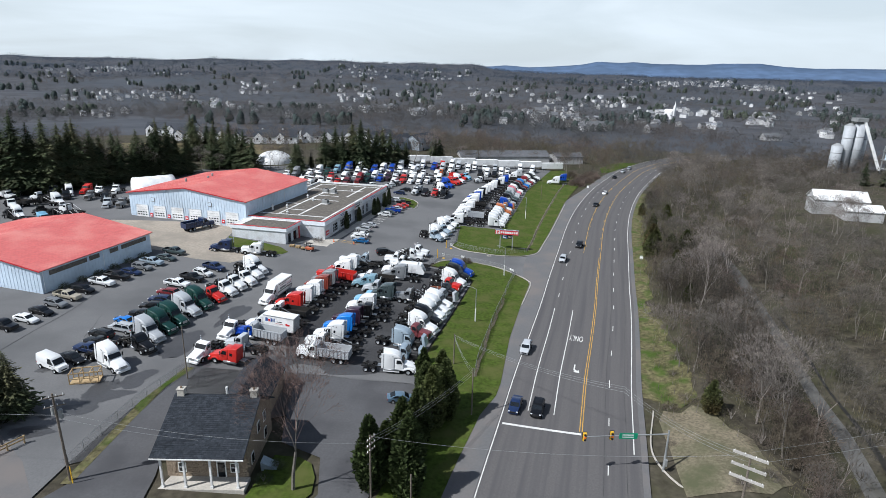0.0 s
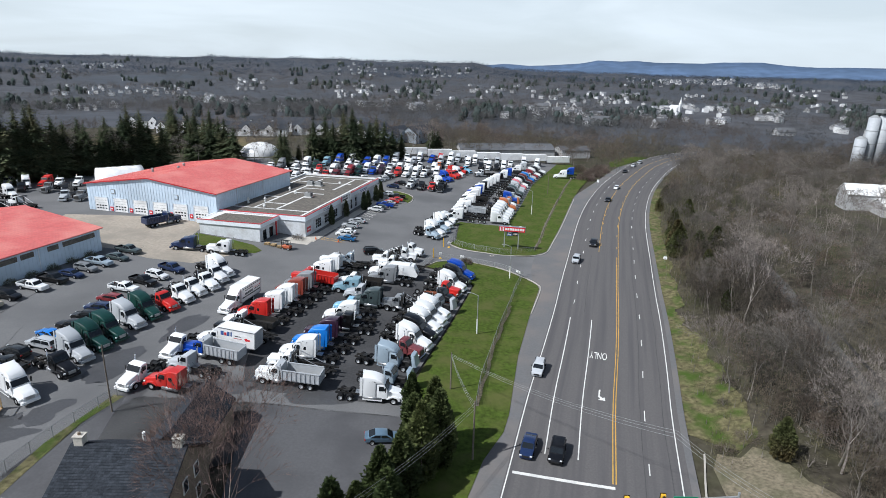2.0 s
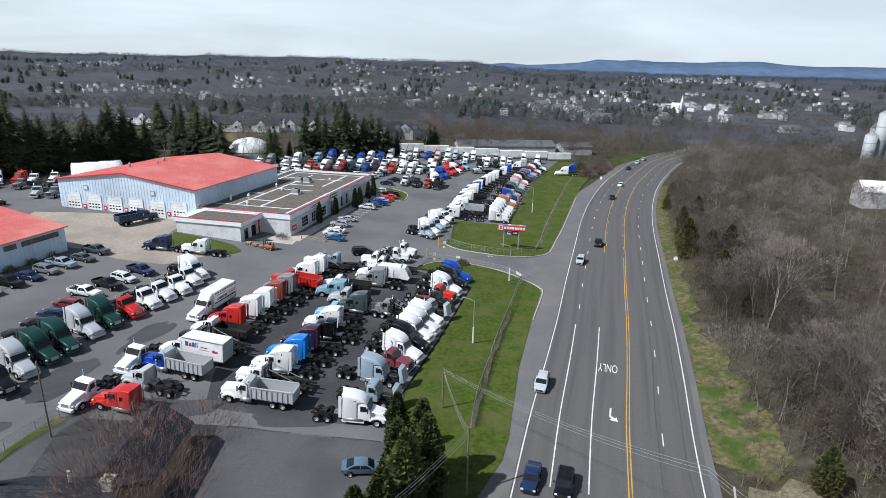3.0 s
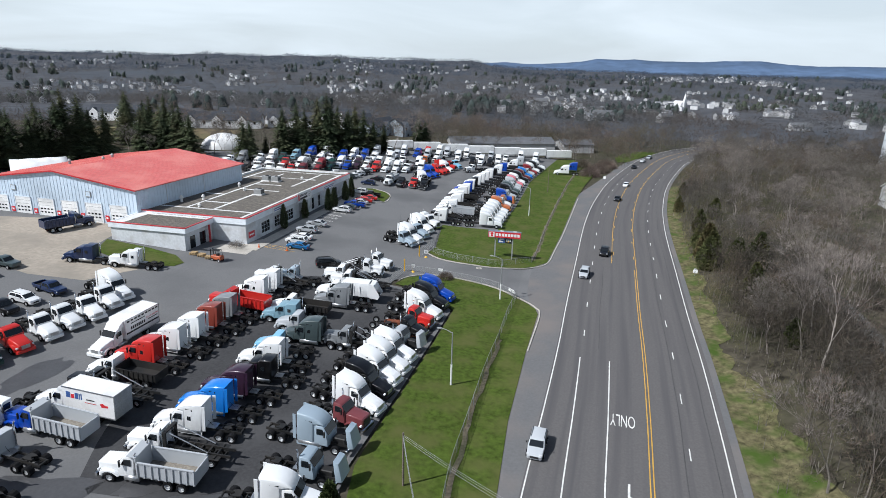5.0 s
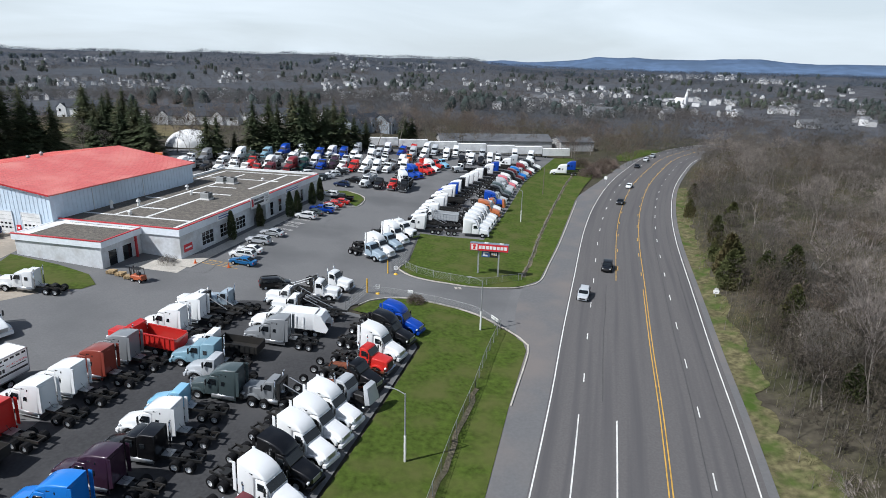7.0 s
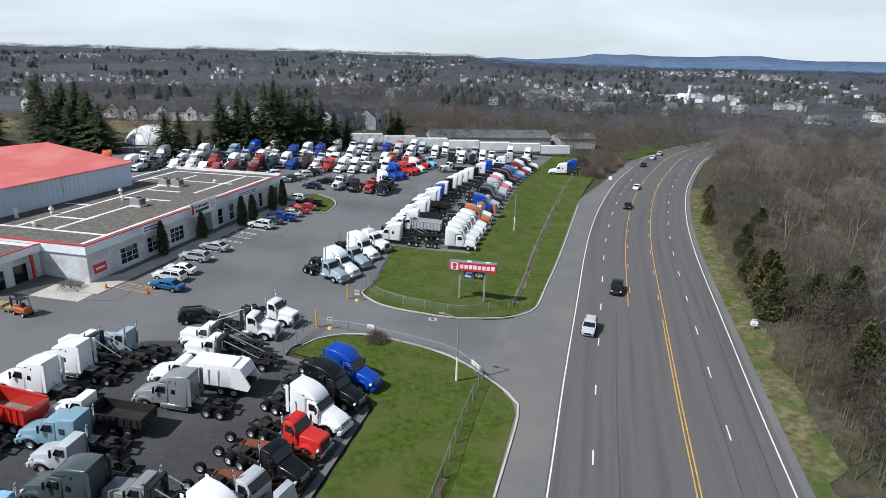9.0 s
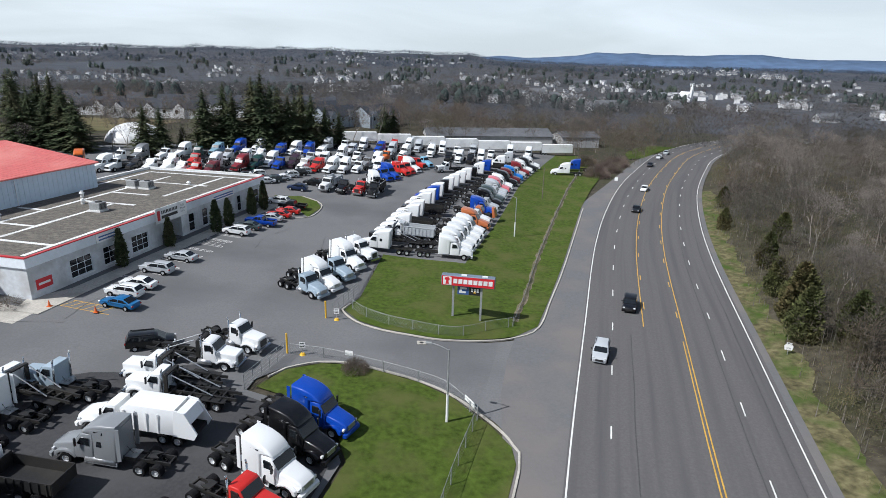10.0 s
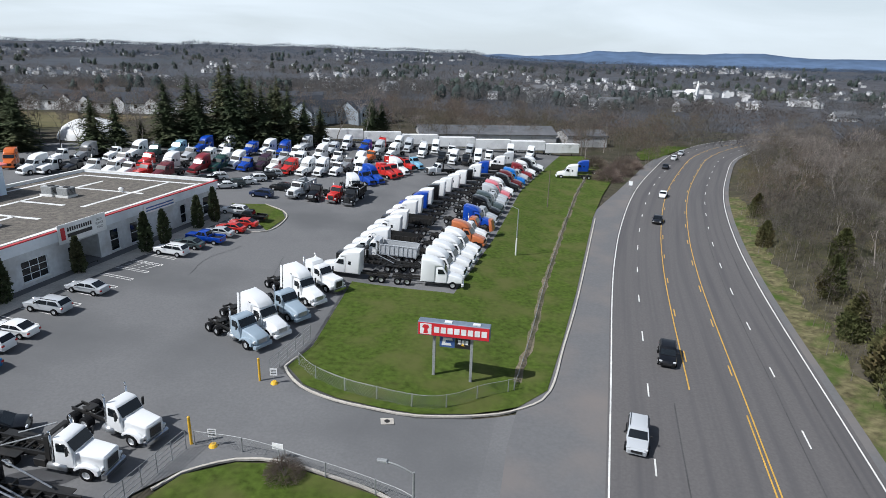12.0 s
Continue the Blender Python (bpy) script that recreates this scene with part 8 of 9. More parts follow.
# ---- fences, gates, poles ----
def chain_fence(name, label, pts, h=1.25, spacing=3.0, slats=None, material=STEEL, mesh_step=0.28, dz=0.08):
    line = smooth_line(pts, 0.6)
    e = thing(name, label, "fence", m=pose(line[0][0], line[0][1], lie(*line[0]) + dz))
    inv = e.matrix_basis.inverted()
    s_, last = 0.0, -99
    top = []
    for i, (x, y) in enumerate(line):
        if i:
            s_ += math.hypot(x - line[i - 1][0], y - line[i - 1][1])
        z = lie(x, y) + dz
        top.append(Vector((x, y, z)))
        if s_ - last >= spacing or i == len(line) - 1:
            last = s_
            bm = bmesh.new()
            a = inv @ Vector((x, y, z - 0.3))
            tube(bm, a, a + Vector((0, 0, h + 0.35)), 0.045, n=6)
            part("post", bm, material, e)
    bm = bmesh.new()
    bent_pipe(bm, [inv @ (p + Vector((0, 0, h))) for p in top], 0.026)
    part("top_rail", bm, material, e)
    vs, fs = [], []
    acc = 0.0
    for p, q in zip(top, top[1:]):
        L = (q - p).length
        d = (q - p) / L
        acc_end = acc + L
        while acc < acc_end:
            o = p + d * (acc - (acc_end - L))
            if slats:
                a, b = inv @ o, inv @ (o + Vector((0, 0, h * rs.uniform(0.7, 1.0))))
                w = inv.to_3x3() @ d * 0.055
                j = len(vs)
                vs += [tuple(a - w), tuple(a + w), tuple(b + w), tuple(b - w)]
                fs.append((j, j + 1, j + 2, j + 3))
            else:
                for sg_ in (-1, 1):
                    a = inv @ (o + Vector((0, 0, 0.02)))
                    b = inv @ (o + d * h * 0.8 * sg_ + Vector((0, 0, h)))
                    w = Vector((0, 0, 0.011))
                    j = len(vs)
                    vs += [tuple(a - w), tuple(a + w), tuple(b + w), tuple(b - w)]
                    fs.append((j, j + 1, j + 2, j + 3))
            acc += 0.24 if slats else mesh_step
        acc = acc_end if acc < acc_end else acc
    me = bpy.data.meshes.new("mesh_infill")
    me.from_pydata(vs, [], fs)
    me.materials.append(slats or material)
    o = new("slat" if slats else "mesh_infill", me)
    o.parent = e
    o["kind"] = "stuff"
    return e


chain_fence("slatted_fence", "brown slatted chain-link fence along the south lawn", [(6.6, 92), (7.7, 98.7), (9.6, 106.6), (12.4, 118.2), (15.4, 129)], 1.5, 3.0, RUSTY)
chain_fence("chain_link_fence", "grey chain-link fence at the corner of the south lawn", [(15.4, 129), (17.4, 137), (19.9, 145.4)], 1.6, 2.4, None, STEEL, 0.16)
chain_fence("chain_link_fence", "grey chain-link fence along the driveway kerb", [(-0.2, 155.6), (3.0, 155.2), (5.9, 154.4), (9.2, 153.1), (14.1, 151.4), (17.2, 149.7), (19.9, 145.6)], 1.2, 3.4)
chain_fence("chain_link_fence", "low grey chain-link fence round the north lawn", [(4.9, 168.4), (7.0, 166.0), (11.2, 163.6), (16.7, 162.3), (19.8, 163.0), (22.7, 165.0), (25.8, 166.5)], 1.3, 3.0)
chain_fence("slatted_fence", "low brown overgrown fence along the north lawn", [(25.8, 166.6), (29.1, 178), (33.9, 196), (41.7, 223), (51.7, 256), (61.0, 283)], 0.5, 2.6, RUSTY)
chain_fence("chain_link_fence", "grey chain-link fence beside the side drive", [(-46.1, 62.8), (-45.6, 69.3), (-43.9, 79.5), (-41.4, 88.2)], 1.5, 3.0)


def swing_gate(label, a, b, h=1.7):
    a, b = Vector((*a, lie(*a) + 0.05)), Vector((*b, lie(*b) + 0.05))
    e = thing("swing_gate", label, "gate", "yard gates", m=pose(a.x, a.y, a.z))
    d = b - a
    for k in range(5):
        bm = bmesh.new()
        z = 0.15 + (h - 0.15) * k / 4
        tube(bm, (0, 0, z), d + Vector((0, 0, z)), 0.03, n=5)
        part("rail", bm, STEEL, e)
    for k in range(6):
        bm = bmesh.new()
        p = d * (k / 5)
        tube(bm, p, p + Vector((0, 0, h)), 0.035, n=5)
        part("upright", bm, STEEL, e)
    return e


swing_gate("open grey steel tube gate by the south lawn", (-0.6, 155.0), (-2.8, 148.0))
swing_gate("open grey steel tube gate by the north lawn", (2.7, 166.2), (4.9, 173.8))
for x, y, h in ((-0.5, 155.7, 2.4), (2.0, 165.2, 2.3)):
    b_ = thing("gate_bollard", "tall yellow steel gate post", "bollard", "gate posts", m=pose(x, y, lie(x, y)))
    bm = bmesh.new()
    tube(bm, (0, 0, -0.2), (0, 0, h), 0.11, n=10)
    part("post", bm, YELLOW, b_)
    bm = bmesh.new()
    tube(bm, (0, 0, h), (0, 0, h + 0.08), 0.11, 0.03, n=10)
    part("cap", bm, YELLOW, b_)
for x, y in ((3.4, 164.9), (1.2, 155.6)):
    b_ = thing("portable_sign", "small white notice on a yellow weighted base", "sign", "portable signs", m=pose(x, y, lie(x, y) + 0.02))
    bm = bmesh.new()
    tube(bm, (0, 0, 0), (0, 0, 0.22), 0.36, 0.22, n=12)
    part("base", bm, YELLOW, b_)
    bm = bmesh.new()
    tube(bm, (0, 0, 0.2), (0, 0, 1.1), 0.03, n=6)
    part("stem", bm, STEEL, b_)
    pl = part("plate", boxed(-0.33, -0.03, 0.85, 0.33, 0.0, 1.55), SIGNWHITE, b_)
    for k in range(3):
        part("lettering_bar", boxed(-0.24, -0.036, 1.0 + 0.18 * k, 0.24, -0.031, 1.08 + 0.18 * k), SIGNBLACK, pl)
for x, y, w, h, dg in ((6.5, 154.5, 0.9, 0.55, -15), (19.3, 146.9, 1.9, 0.55, -62)):
    b_ = thing("fence_sign", "white notice board on the fence", "sign", "fence signs", m=pose(x, y, lie(x, y) + 0.1, 0, 0, dg))
    part("board", boxed(-w / 2, -0.08, 0.75, w / 2, -0.05, 0.75 + h), SIGNWHITE, b_)
    part("bracket", boxed(-0.04, -0.049, 0.0, 0.04, 0.0, 1.2), STEEL, b_)


def street_light(x, y, h=7.4, arm=1.7, deg=180):
    e = thing("street_lamp", "grey steel lamp post with a curved arm", "lamp post", "lamp posts", m=pose(x, y, lie(x, y), 0, 0, deg))
    bm = bmesh.new()
    tube(bm, (0, 0, -0.3), (0, 0, 3.0), 0.13, 0.12, 8)
    part("lower_pole", bm, WHITEWOOD, e, "pale lower half of the pole")
    bm = bmesh.new()
    tube(bm, (0, 0, 3.0), (0, 0, h), 0.09, 0.07, 8)
    part("pole", bm, STEEL, e)
    bm = bmesh.new()
    prev = Vector((0, 0, h - 0.1))
    for k in range(1, 6):
        q = Vector((arm * k / 5, 0, h - 0.1 + 0.45 * math.sin(k / 5 * math.pi / 2)))
        tube(bm, prev, q, 0.045, n=6, cap=False)
        prev = q
    part("arm", bm, STEEL, e)
    bm = bmesh.new()
    prism(bm, [(arm - 0.1, h + 0.28), (arm + 0.55, h + 0.3), (arm + 0.6, h + 0.42), (arm, h + 0.46)], -0.13, 0.13, None, 0.03)
    part("lamp_head", bm, STEEL, e)
    return e


street_light(7.9, 114.9, 7.4, 1.4, 165)
street_light(17.0, 144.8, 7.6, 1.6, 165)
street_light(30.9, 207.0, 7.8, 1.5, 165)


def utility_pole(x, y, h, label, arms=(), r=0.16, lean=0.0, ground=lie, armm=POLEWOOD, fat=0.06):
    e = thing("utility_pole", label, "utility pole", "utility poles", m=pose(x, y, ground(x, y), 0, lean, 0))
    bm = bmesh.new()
    tube(bm, (0, 0, -0.5), (0, 0, h), r, r * 0.7, 8)
    part("pole", bm, POLEWOOD, e)
    for z, L, dg in arms:
        R_ = Matrix.Rotation(radians(dg), 4, 'Z')
        bm = boxed(-L / 2, -0.14 - fat, z - fat, L / 2, -0.14 + fat, z + fat)
        bmesh.ops.transform(bm, matrix=R_, verts=bm.verts[:])
        a_ = part("crossarm", bm, armm, e)
        for k in range(4):
            p = R_ @ Vector((-L / 2 + 0.15 + (L - 0.3) * k / 3, -0.14, z + 0.06))
            bm = bmesh.new()
            tube(bm, p, p + Vector((0, 0, 0.22)), 0.06, 0.035, 6)
            part("insulator", bm, WHITEWOOD, a_)
    return e


pl = utility_pole(-44.4, 60.3, 12.0, "weathered wooden utility pole with a transformer by the drive", ((11.6, 2.4, 30), (10.4, 2.2, 30)), 0.17, -1)
for k, (dx_, dz_) in enumerate(((-0.45, 9.0), (0.35, 8.6))):
    bm = bmesh.new()
    tube(bm, (dx_, 0.25, dz_), (dx_, 0.25, dz_ + 1.1), 0.27, 0.27, 10)
    tube(bm, (dx_, 0.25, dz_ + 1.1), (dx_, 0.25, dz_ + 1.25), 0.27, 0.08, 10)
    part("transformer", bm, STEEL, pl, "grey can transformer")
part("guy_guard", boxed(0.5, -0.5, -0.2, 0.6, -0.4, 2.3), YELLOW, pl, "yellow guy guard")
utility_pole(-40.3, 84.8, 9.4, "slender wooden pole at the yard fence", (), 0.11)
utility_pole(3.0, 95.8, 6.0, "wooden utility pole on the south lawn", (), 0.12)
utility_pole(5.5, 80.1, 8.2, "wooden utility pole by the evergreens", (), 0.13)
utility_pole(-7.7, 59.3, 9.9, "wooden utility pole with bracket insulators by the evergreens", ((9.5, 1.6, 60), (8.7, 1.6, 60), (7.9, 1.6, 60)), 0.13)
utility_pole(35.0, 55.6, 11.0, "tall wooden utility pole with pale double crossarms", ((11.2, 3.6, -38), (9.7, 3.6, -38), (8.2, 3.6, -38)), 0.17, armm=PALEARM, fat=0.13)
utility_pole(42.1, 241.7, 8.2, "slender wooden pole on the north lawn", (), 0.11)
utility_pole(-2.6, 54.0, 9.2, "pale metal pole at the roadside", (), 0.12)


def cable(pts, sag, r=0.016):
    cu = bpy.data.curves.new("overhead_cable", 'CURVE')
    cu.dimensions = '3D'
    cu.bevel_depth, cu.bevel_resolution = r, 0
    for a, b in zip(pts, pts[1:]):
        a, b = Vector(a), Vector(b)
        sp = cu.splines.new('POLY')
        sp.points.add(14)
        for k in range(15):
            t = k / 14
            p = a.lerp(b, t) - Vector((0, 0, sag * 4 * t * (1 - t)))
            sp.points[k].co = (*p, 1)
    cu.materials.append(STEEL)
    return tagged(new("overhead_cable", cu), "thin grey overhead cable between poles", "cable", "overhead cables")


for dz in (0.0, 0.35, 0.8):
    cable([(3.0, 95.8, 5.6 - dz * 0.5), (5.5, 80.1, 7.4 - dz), (-7.7, 59.3, 9.6 - dz)], 0.7)
    cable([(3.0, 95.8, 5.7 - dz * 0.5), (26.0, 72.0, 9.6 - dz), (35.2, 55.6, 10.6 - dz)], 1.1)
cable([(-7.7, 59.3, 9.8), (35.0, 55.6, 10.9)], 1.2)
cable([(-7.7, 59.3, 8.9), (-44.4, 60.3, 11.6)], 1.3)
cable([(-44.4, 60.3, 11.2), (-90, 60, 15.0)], 1.0)
cable([(-44.4, 60.3, 10.8), (-22.6, 63.0, 5.8)], 0.6)
cable([(35.0, 55.6, 11.2), (120, 80, 14)], 2.0)
cable([(35.0, 55.6, 9.6), (120, 78, 13)], 2.0)

# ---- traffic signal ----
sig = thing("traffic_signal", "grey mast arm with two signals and a green street sign", "traffic signal", m=pose(31.0, 67.6, -0.7, 0, 0, 0))
bm = bmesh.new()
tube(bm, (0, 0, -0.2), (0, 0, 6.4), 0.17, 0.12, 10)
part("mast", bm, STEEL, sig)
bm = bmesh.new()
tube(bm, (0, 0, 5.9), (-11.6, -1.5, 6.3), 0.1, 0.05, 8)
part("arm", bm, STEEL, sig)
for px in (-11.5, -7.8):
    py, pz = px * 1.5 / 11.6, 6.05 + 0.2 * (-px / 11.6)
    hd_ = part("signal_head", boxed(px - 0.22, py + 0.08, pz - 0.75, px + 0.22, py + 0.38, pz + 0.45, 0.03), YELLOW, sig, "yellow signal head")
    part("back_plate", boxed(px - 0.3, py + 0.381, pz - 0.82, px + 0.3, py + 0.4, pz + 0.52), PLASTIC, hd_)
    for k in range(3):
        bm = bmesh.new()
        tube(bm, (px, py + 0.4, pz - 0.5 + 0.37 * k), (px, py + 0.52, pz - 0.5 + 0.37 * k), 0.14, 0.14, 10)
        part("lens_hood", bm, PLASTIC, hd_)
        bm = bmesh.new()
        tube(bm, (px, py + 0.07, pz - 0.5 + 0.37 * k), (px, py - 0.06, pz - 0.5 + 0.37 * k), 0.15, 0.15, 10)
        part("lens_hood", bm, ORANGE if k == 1 else PLASTIC, hd_)
ss = part("street_sign", boxed(-6.9, -1.02, 5.75, -4.5, -0.96, 6.6), SIGNGREEN, sig, "green street name sign")
for k in range(2):
    part("lettering_bar", boxed(-6.5, -1.026, 5.95 + 0.32 * k, -5.0, -1.021, 6.08 + 0.32 * k), SIGNWHITE, ss)
cabn = part("controller_box", boxed(-0.2, -0.55, 1.2, 0.2, -0.2, 2.2, 0.03), STEEL, sig)
bm = bmesh.new()
strip(bm, smooth_line([(34.6, 82.0), (31.2, 73.2), (30.8, 68.6), (32.0, 64.6), (34.0, 62.2)], 1.0), 0.2, 0.0, 0.18)
tagged(obj("kerb_corner", bm, CONCRETE), "pale kerb at the junction corner", "kerb", kind="structure")
spd = thing("road_sign", "small white road sign on a post", "sign", m=pose(66.5, 262.0, -0.5, 0, 0, -20))
part("post", boxed(-0.05, -0.05, -0.2, 0.05, 0.05, 2.6), STEEL, spd)
part("plate", boxed(-0.45, -0.09, 1.5, 0.45, -0.051, 2.6), SIGNWHITE, spd)

# manhole, drain, cones, forklift, pallets, crate, puddles
bm = bmesh.new()
box(bm, -0.55, -0.45, 0.0, 0.55, 0.45, 0.03)
mh = obj("drain_cover", bm, CONCRETE)
mh.matrix_basis = pose(14.2, 160.0, lie(14.2, 160.0) + 0.03, 0, 3, 8)
tagged(mh, "pale square drain cover in the driveway", "drain", kind="structure")
bm = bmesh.new()
tube(bm, (0, 0, 0.031), (0, 0, 0.04), 0.25, 0.25, 10)
o = part("grate", bm, CHASSIS, mh)


def cone(x, y):
    e = thing("traffic_cone", "orange plastic traffic cone by the car park", "cone", "traffic cones", m=pose(x, y, lie(x, y) + 0.11))
    bm = bmesh.new()
    tube(bm, (0, 0, 0.05), (0, 0, 0.75), 0.18, 0.04, 10)
    part("body", bm, ORANGE, e)
    part("base", boxed(-0.25, -0.25, 0, 0.25, 0.25, 0.05), ORANGE, e)


for x, y in ((-30.4, 162.4), (-24.6, 161.8)):
    cone(x, y)
fk = thing("forklift", "orange forklift truck beside the office wing", "forklift", m=pose(-35.4, 153.0, lie(-35.4, 153.0), 0, 0, 160))
part("chassis", boxed(-1.2, -0.55, 0.35, 1.0, 0.55, 1.1, 0.08), mat("forklift_orange", (0.42, 0.1, 0.04), 0.5, 0.0, 0.2, 4.0), fk, "orange body")
bm = bmesh.new()
for sx, sy in ((-0.9, -0.5), (-0.9, 0.5), (0.7, -0.5), (0.7, 0.5)):
    tube(bm, (sx, sy, 1.1), (sx * 0.85, sy, 2.1), 0.04, n=5)
box(bm, -0.85, -0.55, 2.1, 0.7, 0.55, 2.16)
part("overhead_guard", bm, CHASSIS, fk)
bm = bmesh.new()
for sy in (-0.35, 0.35):
    box(bm, 1.02, sy - 0.06, 0.1, 1.16, sy + 0.06, 2.3)
    box(bm, 1.16, sy - 0.05, 0.1, 2.2, sy + 0.05, 0.15)
part("mast_and_forks", bm, CHASSIS, fk)
part("seat", boxed(-0.5, -0.25, 1.101, 0.0, 0.25, 1.5, 0.05), PLASTIC, fk)
for sx in (-0.8, 0.7):
    for sy in (-0.5, 0.5):
        add_wheel(fk, sx, sy, 0.32, 0.22)
for k, (x, y) in enumerate(((-38.9, 154.6), (-40.6, 155.2), (-37.2, 153.8))):
    pt = thing("pallet_stack", "low stack of weathered wooden pallets", "pallet", "pallet stacks", m=pose(x, y, lie(x, y) + 0.1, 0, 0, -13 + 7 * k))
    for j in range(3):
        for i in range(5):
            part("board", boxed(-0.6, -0.6 + 0.26 * i, 0.12 + 0.16 * j, 0.6, -0.44 + 0.26 * i, 0.145 + 0.16 * j), TIMBER, pt)
        for i in range(3):
            part("bearer", boxed(-0.6 + 0.54 * i, -0.6, 0.0 + 0.16 * j, -0.48 + 0.54 * i, 0.6, 0.118 + 0.16 * j), TIMBER, pt)
crate = thing("timber_crate", "open pale timber shipping frame on the side drive", "crate", m=pose(-56.6, 80.6, lie(-56.2, 81.6), 0, 0, 14) @ Matrix.Scale(1.2, 4))
for x in (0, 1.2, 2.4, 3.4):
    for y in (0, 1.6):
        part("upright", boxed(x - 0.05, y - 0.05, 0, x + 0.05, y + 0.05, 1.5), TIMBER, crate)
    part("cross_rail", boxed(x - 0.04, 0.051, 1.4, x + 0.04, 1.549, 1.5), TIMBER, crate)
for y in (-0.02, 1.62):
    for z in (0.05, 0.7, 1.45):
        part("side_rail", boxed(-0.06, y - 0.06, z, 3.46, y - 0.031 if y < 0 else y + 0.06, z + 0.12), TIMBER, crate)
part("deck", boxed(-0.05, 0.06, 0.02, 3.45, 1.54, 0.12), TIMBER, crate)
# timber barrier at the drive
bar = thing("timber_barrier", "weathered timber rail barrier by the side drive", "barrier", m=pose(-56, 63, lie(-56, 63), 0, 0, 60))
for x in (0, 2.0, 4.0):
    part("post", boxed(x - 0.08, -0.08, -0.2, x + 0.08, 0.08, 1.1), TIMBER, bar)
for z in (0.4, 0.85):
    part("rail", boxed(-0.2, 0.081, z, 4.2, 0.13, z + 0.2), TIMBER, bar)
# handrail at the office entrance, shrub by the gate
rail = thing("entrance_rail", "black metal handrail at the office entrance", "handrail", m=office.matrix_basis @ pose(W + 0.6, 24.6, -0.2))
for y in (0, 1.5, 3.0):
    bm = bmesh.new()
    tube(bm, (0, y, 0), (0, y, 1.0), 0.04, n=6)
    part("upright", bm, PLASTIC, rail)
bm = bmesh.new()
tube(bm, (0, -0.1, 1.0), (0, 3.1, 1.0), 0.04, n=6)
part("rail", bm, PLASTIC, rail)


def shrub(x, y, r, label, n=700, material=TWIG, ground=lie, reach=0.6, thick=0.012):
    e = thing("shrub", label, "shrub", "", m=pose(x, y, ground(x, y) + 0.1))
    bm = bmesh.new()
    for k in range(5):
        a = 2 * math.pi * k / 5
        tube(bm, (0, 0, -0.1), (r * 0.3 * math.cos(a), r * 0.3 * math.sin(a), r * 0.7), 0.05, 0.02, 5)
    part("stem", bm, BARK, e)
    vs, fs = [], []
    for k in range(n):
        a, b = rs.uniform(0, 2 * math.pi), math.acos(rs.uniform(-0.1, 1))
        q = r * rs.uniform(0.4, 1.0)
        c = Vector((q * math.sin(b) * math.cos(a), q * math.sin(b) * math.sin(a), q * math.cos(b) * 0.8 + 0.1))
        d = (c.normalized() + Vector((rs.gauss(0, 0.4), rs.gauss(0, 0.4), rs.gauss(0, 0.4)))).normalized()
        s_ = d.orthogonal().normalized() * thick
        j = len(vs)
        vs += [tuple(c - s_), tuple(c + s_), tuple(c + d * rs.uniform(0.4, 1.0) * reach)]
        fs.append((j, j + 1, j + 2))
    me = bpy.data.meshes.new("twig_crown")
    me.from_pydata(vs, [], fs)
    me.materials.append(material)
    o = new("twig_crown", me)
    o.parent = e
    return e


shrub(7.4, 152.6, 1.5, "round leafless brown shrub at the lawn corner", 4200, TWIGBROWN, lie, 0.32)
for k, y in enumerate(range(90, 108, 3)):
    shrub(*to_world(-106.2, 92 + 4.5 * k, 15), 1.3, "dark clipped hedge bush against the red-roofed hall", 900, NEEDLE)
shrub(-21.6, 62.4, 1.2, "dark rounded shrub beside the stone house", 900, NEEDLE)
shrub(-20.6, 65.2, 1.0, "dark rounded shrub beside the stone house", 800, NEEDLE)
for x, y, q in ((37.5, 82.5, 1.3), (40.4, 83.4, 1.6), (44.6, 77.5, 1.8), (46.0, 71.5, 1.9), (34.2, 73.0, 0.8), (39.0, 62.6, 1.0), (43.4, 64.0, 1.2), (44.5, 98.0, 1.7), (47.0, 104.0, 1.6), (41.6, 92.4, 1.2), (48.0, 112.0, 1.8)):
    shrub(x, y, q, "tangled leafless scrub on the roadside bank", int(500 * q), TWIG, land)
shrub(-34.6, 161.5, 1.6, "bare shrub at the office corner", 900)
shrub(64.5, 276, 4.2, "large leafless thicket beside the highway", 4200, TWIGBROWN, land, 1.3, 0.035)
shrub(70.5, 286, 4.6, "large leafless thicket beside the highway", 4200, TWIGBROWN, land, 1.3, 0.035)
shrub(76.5, 297, 4.6, "large leafless thicket beside the highway", 4200, TWIGBROWN, land, 1.3, 0.035)
shrub(66.0, 296, 4.2, "large leafless thicket beside the highway", 4200, TWIGBROWN, land, 1.3, 0.035)
stand("evergreen_tree", SPRUCE[0], -59.4, 72.4, 0.5, "dense evergreen beside the side drive", "", lie)
stand("evergreen_tree", SPRUCE[1], -63.0, 71.0, 0.6, "dense evergreen beside the side drive", "", lie)
stand("evergreen_tree", SPRUCE[2], -61.4, 67.0, 0.5, "dense evergreen beside the side drive", "", lie)

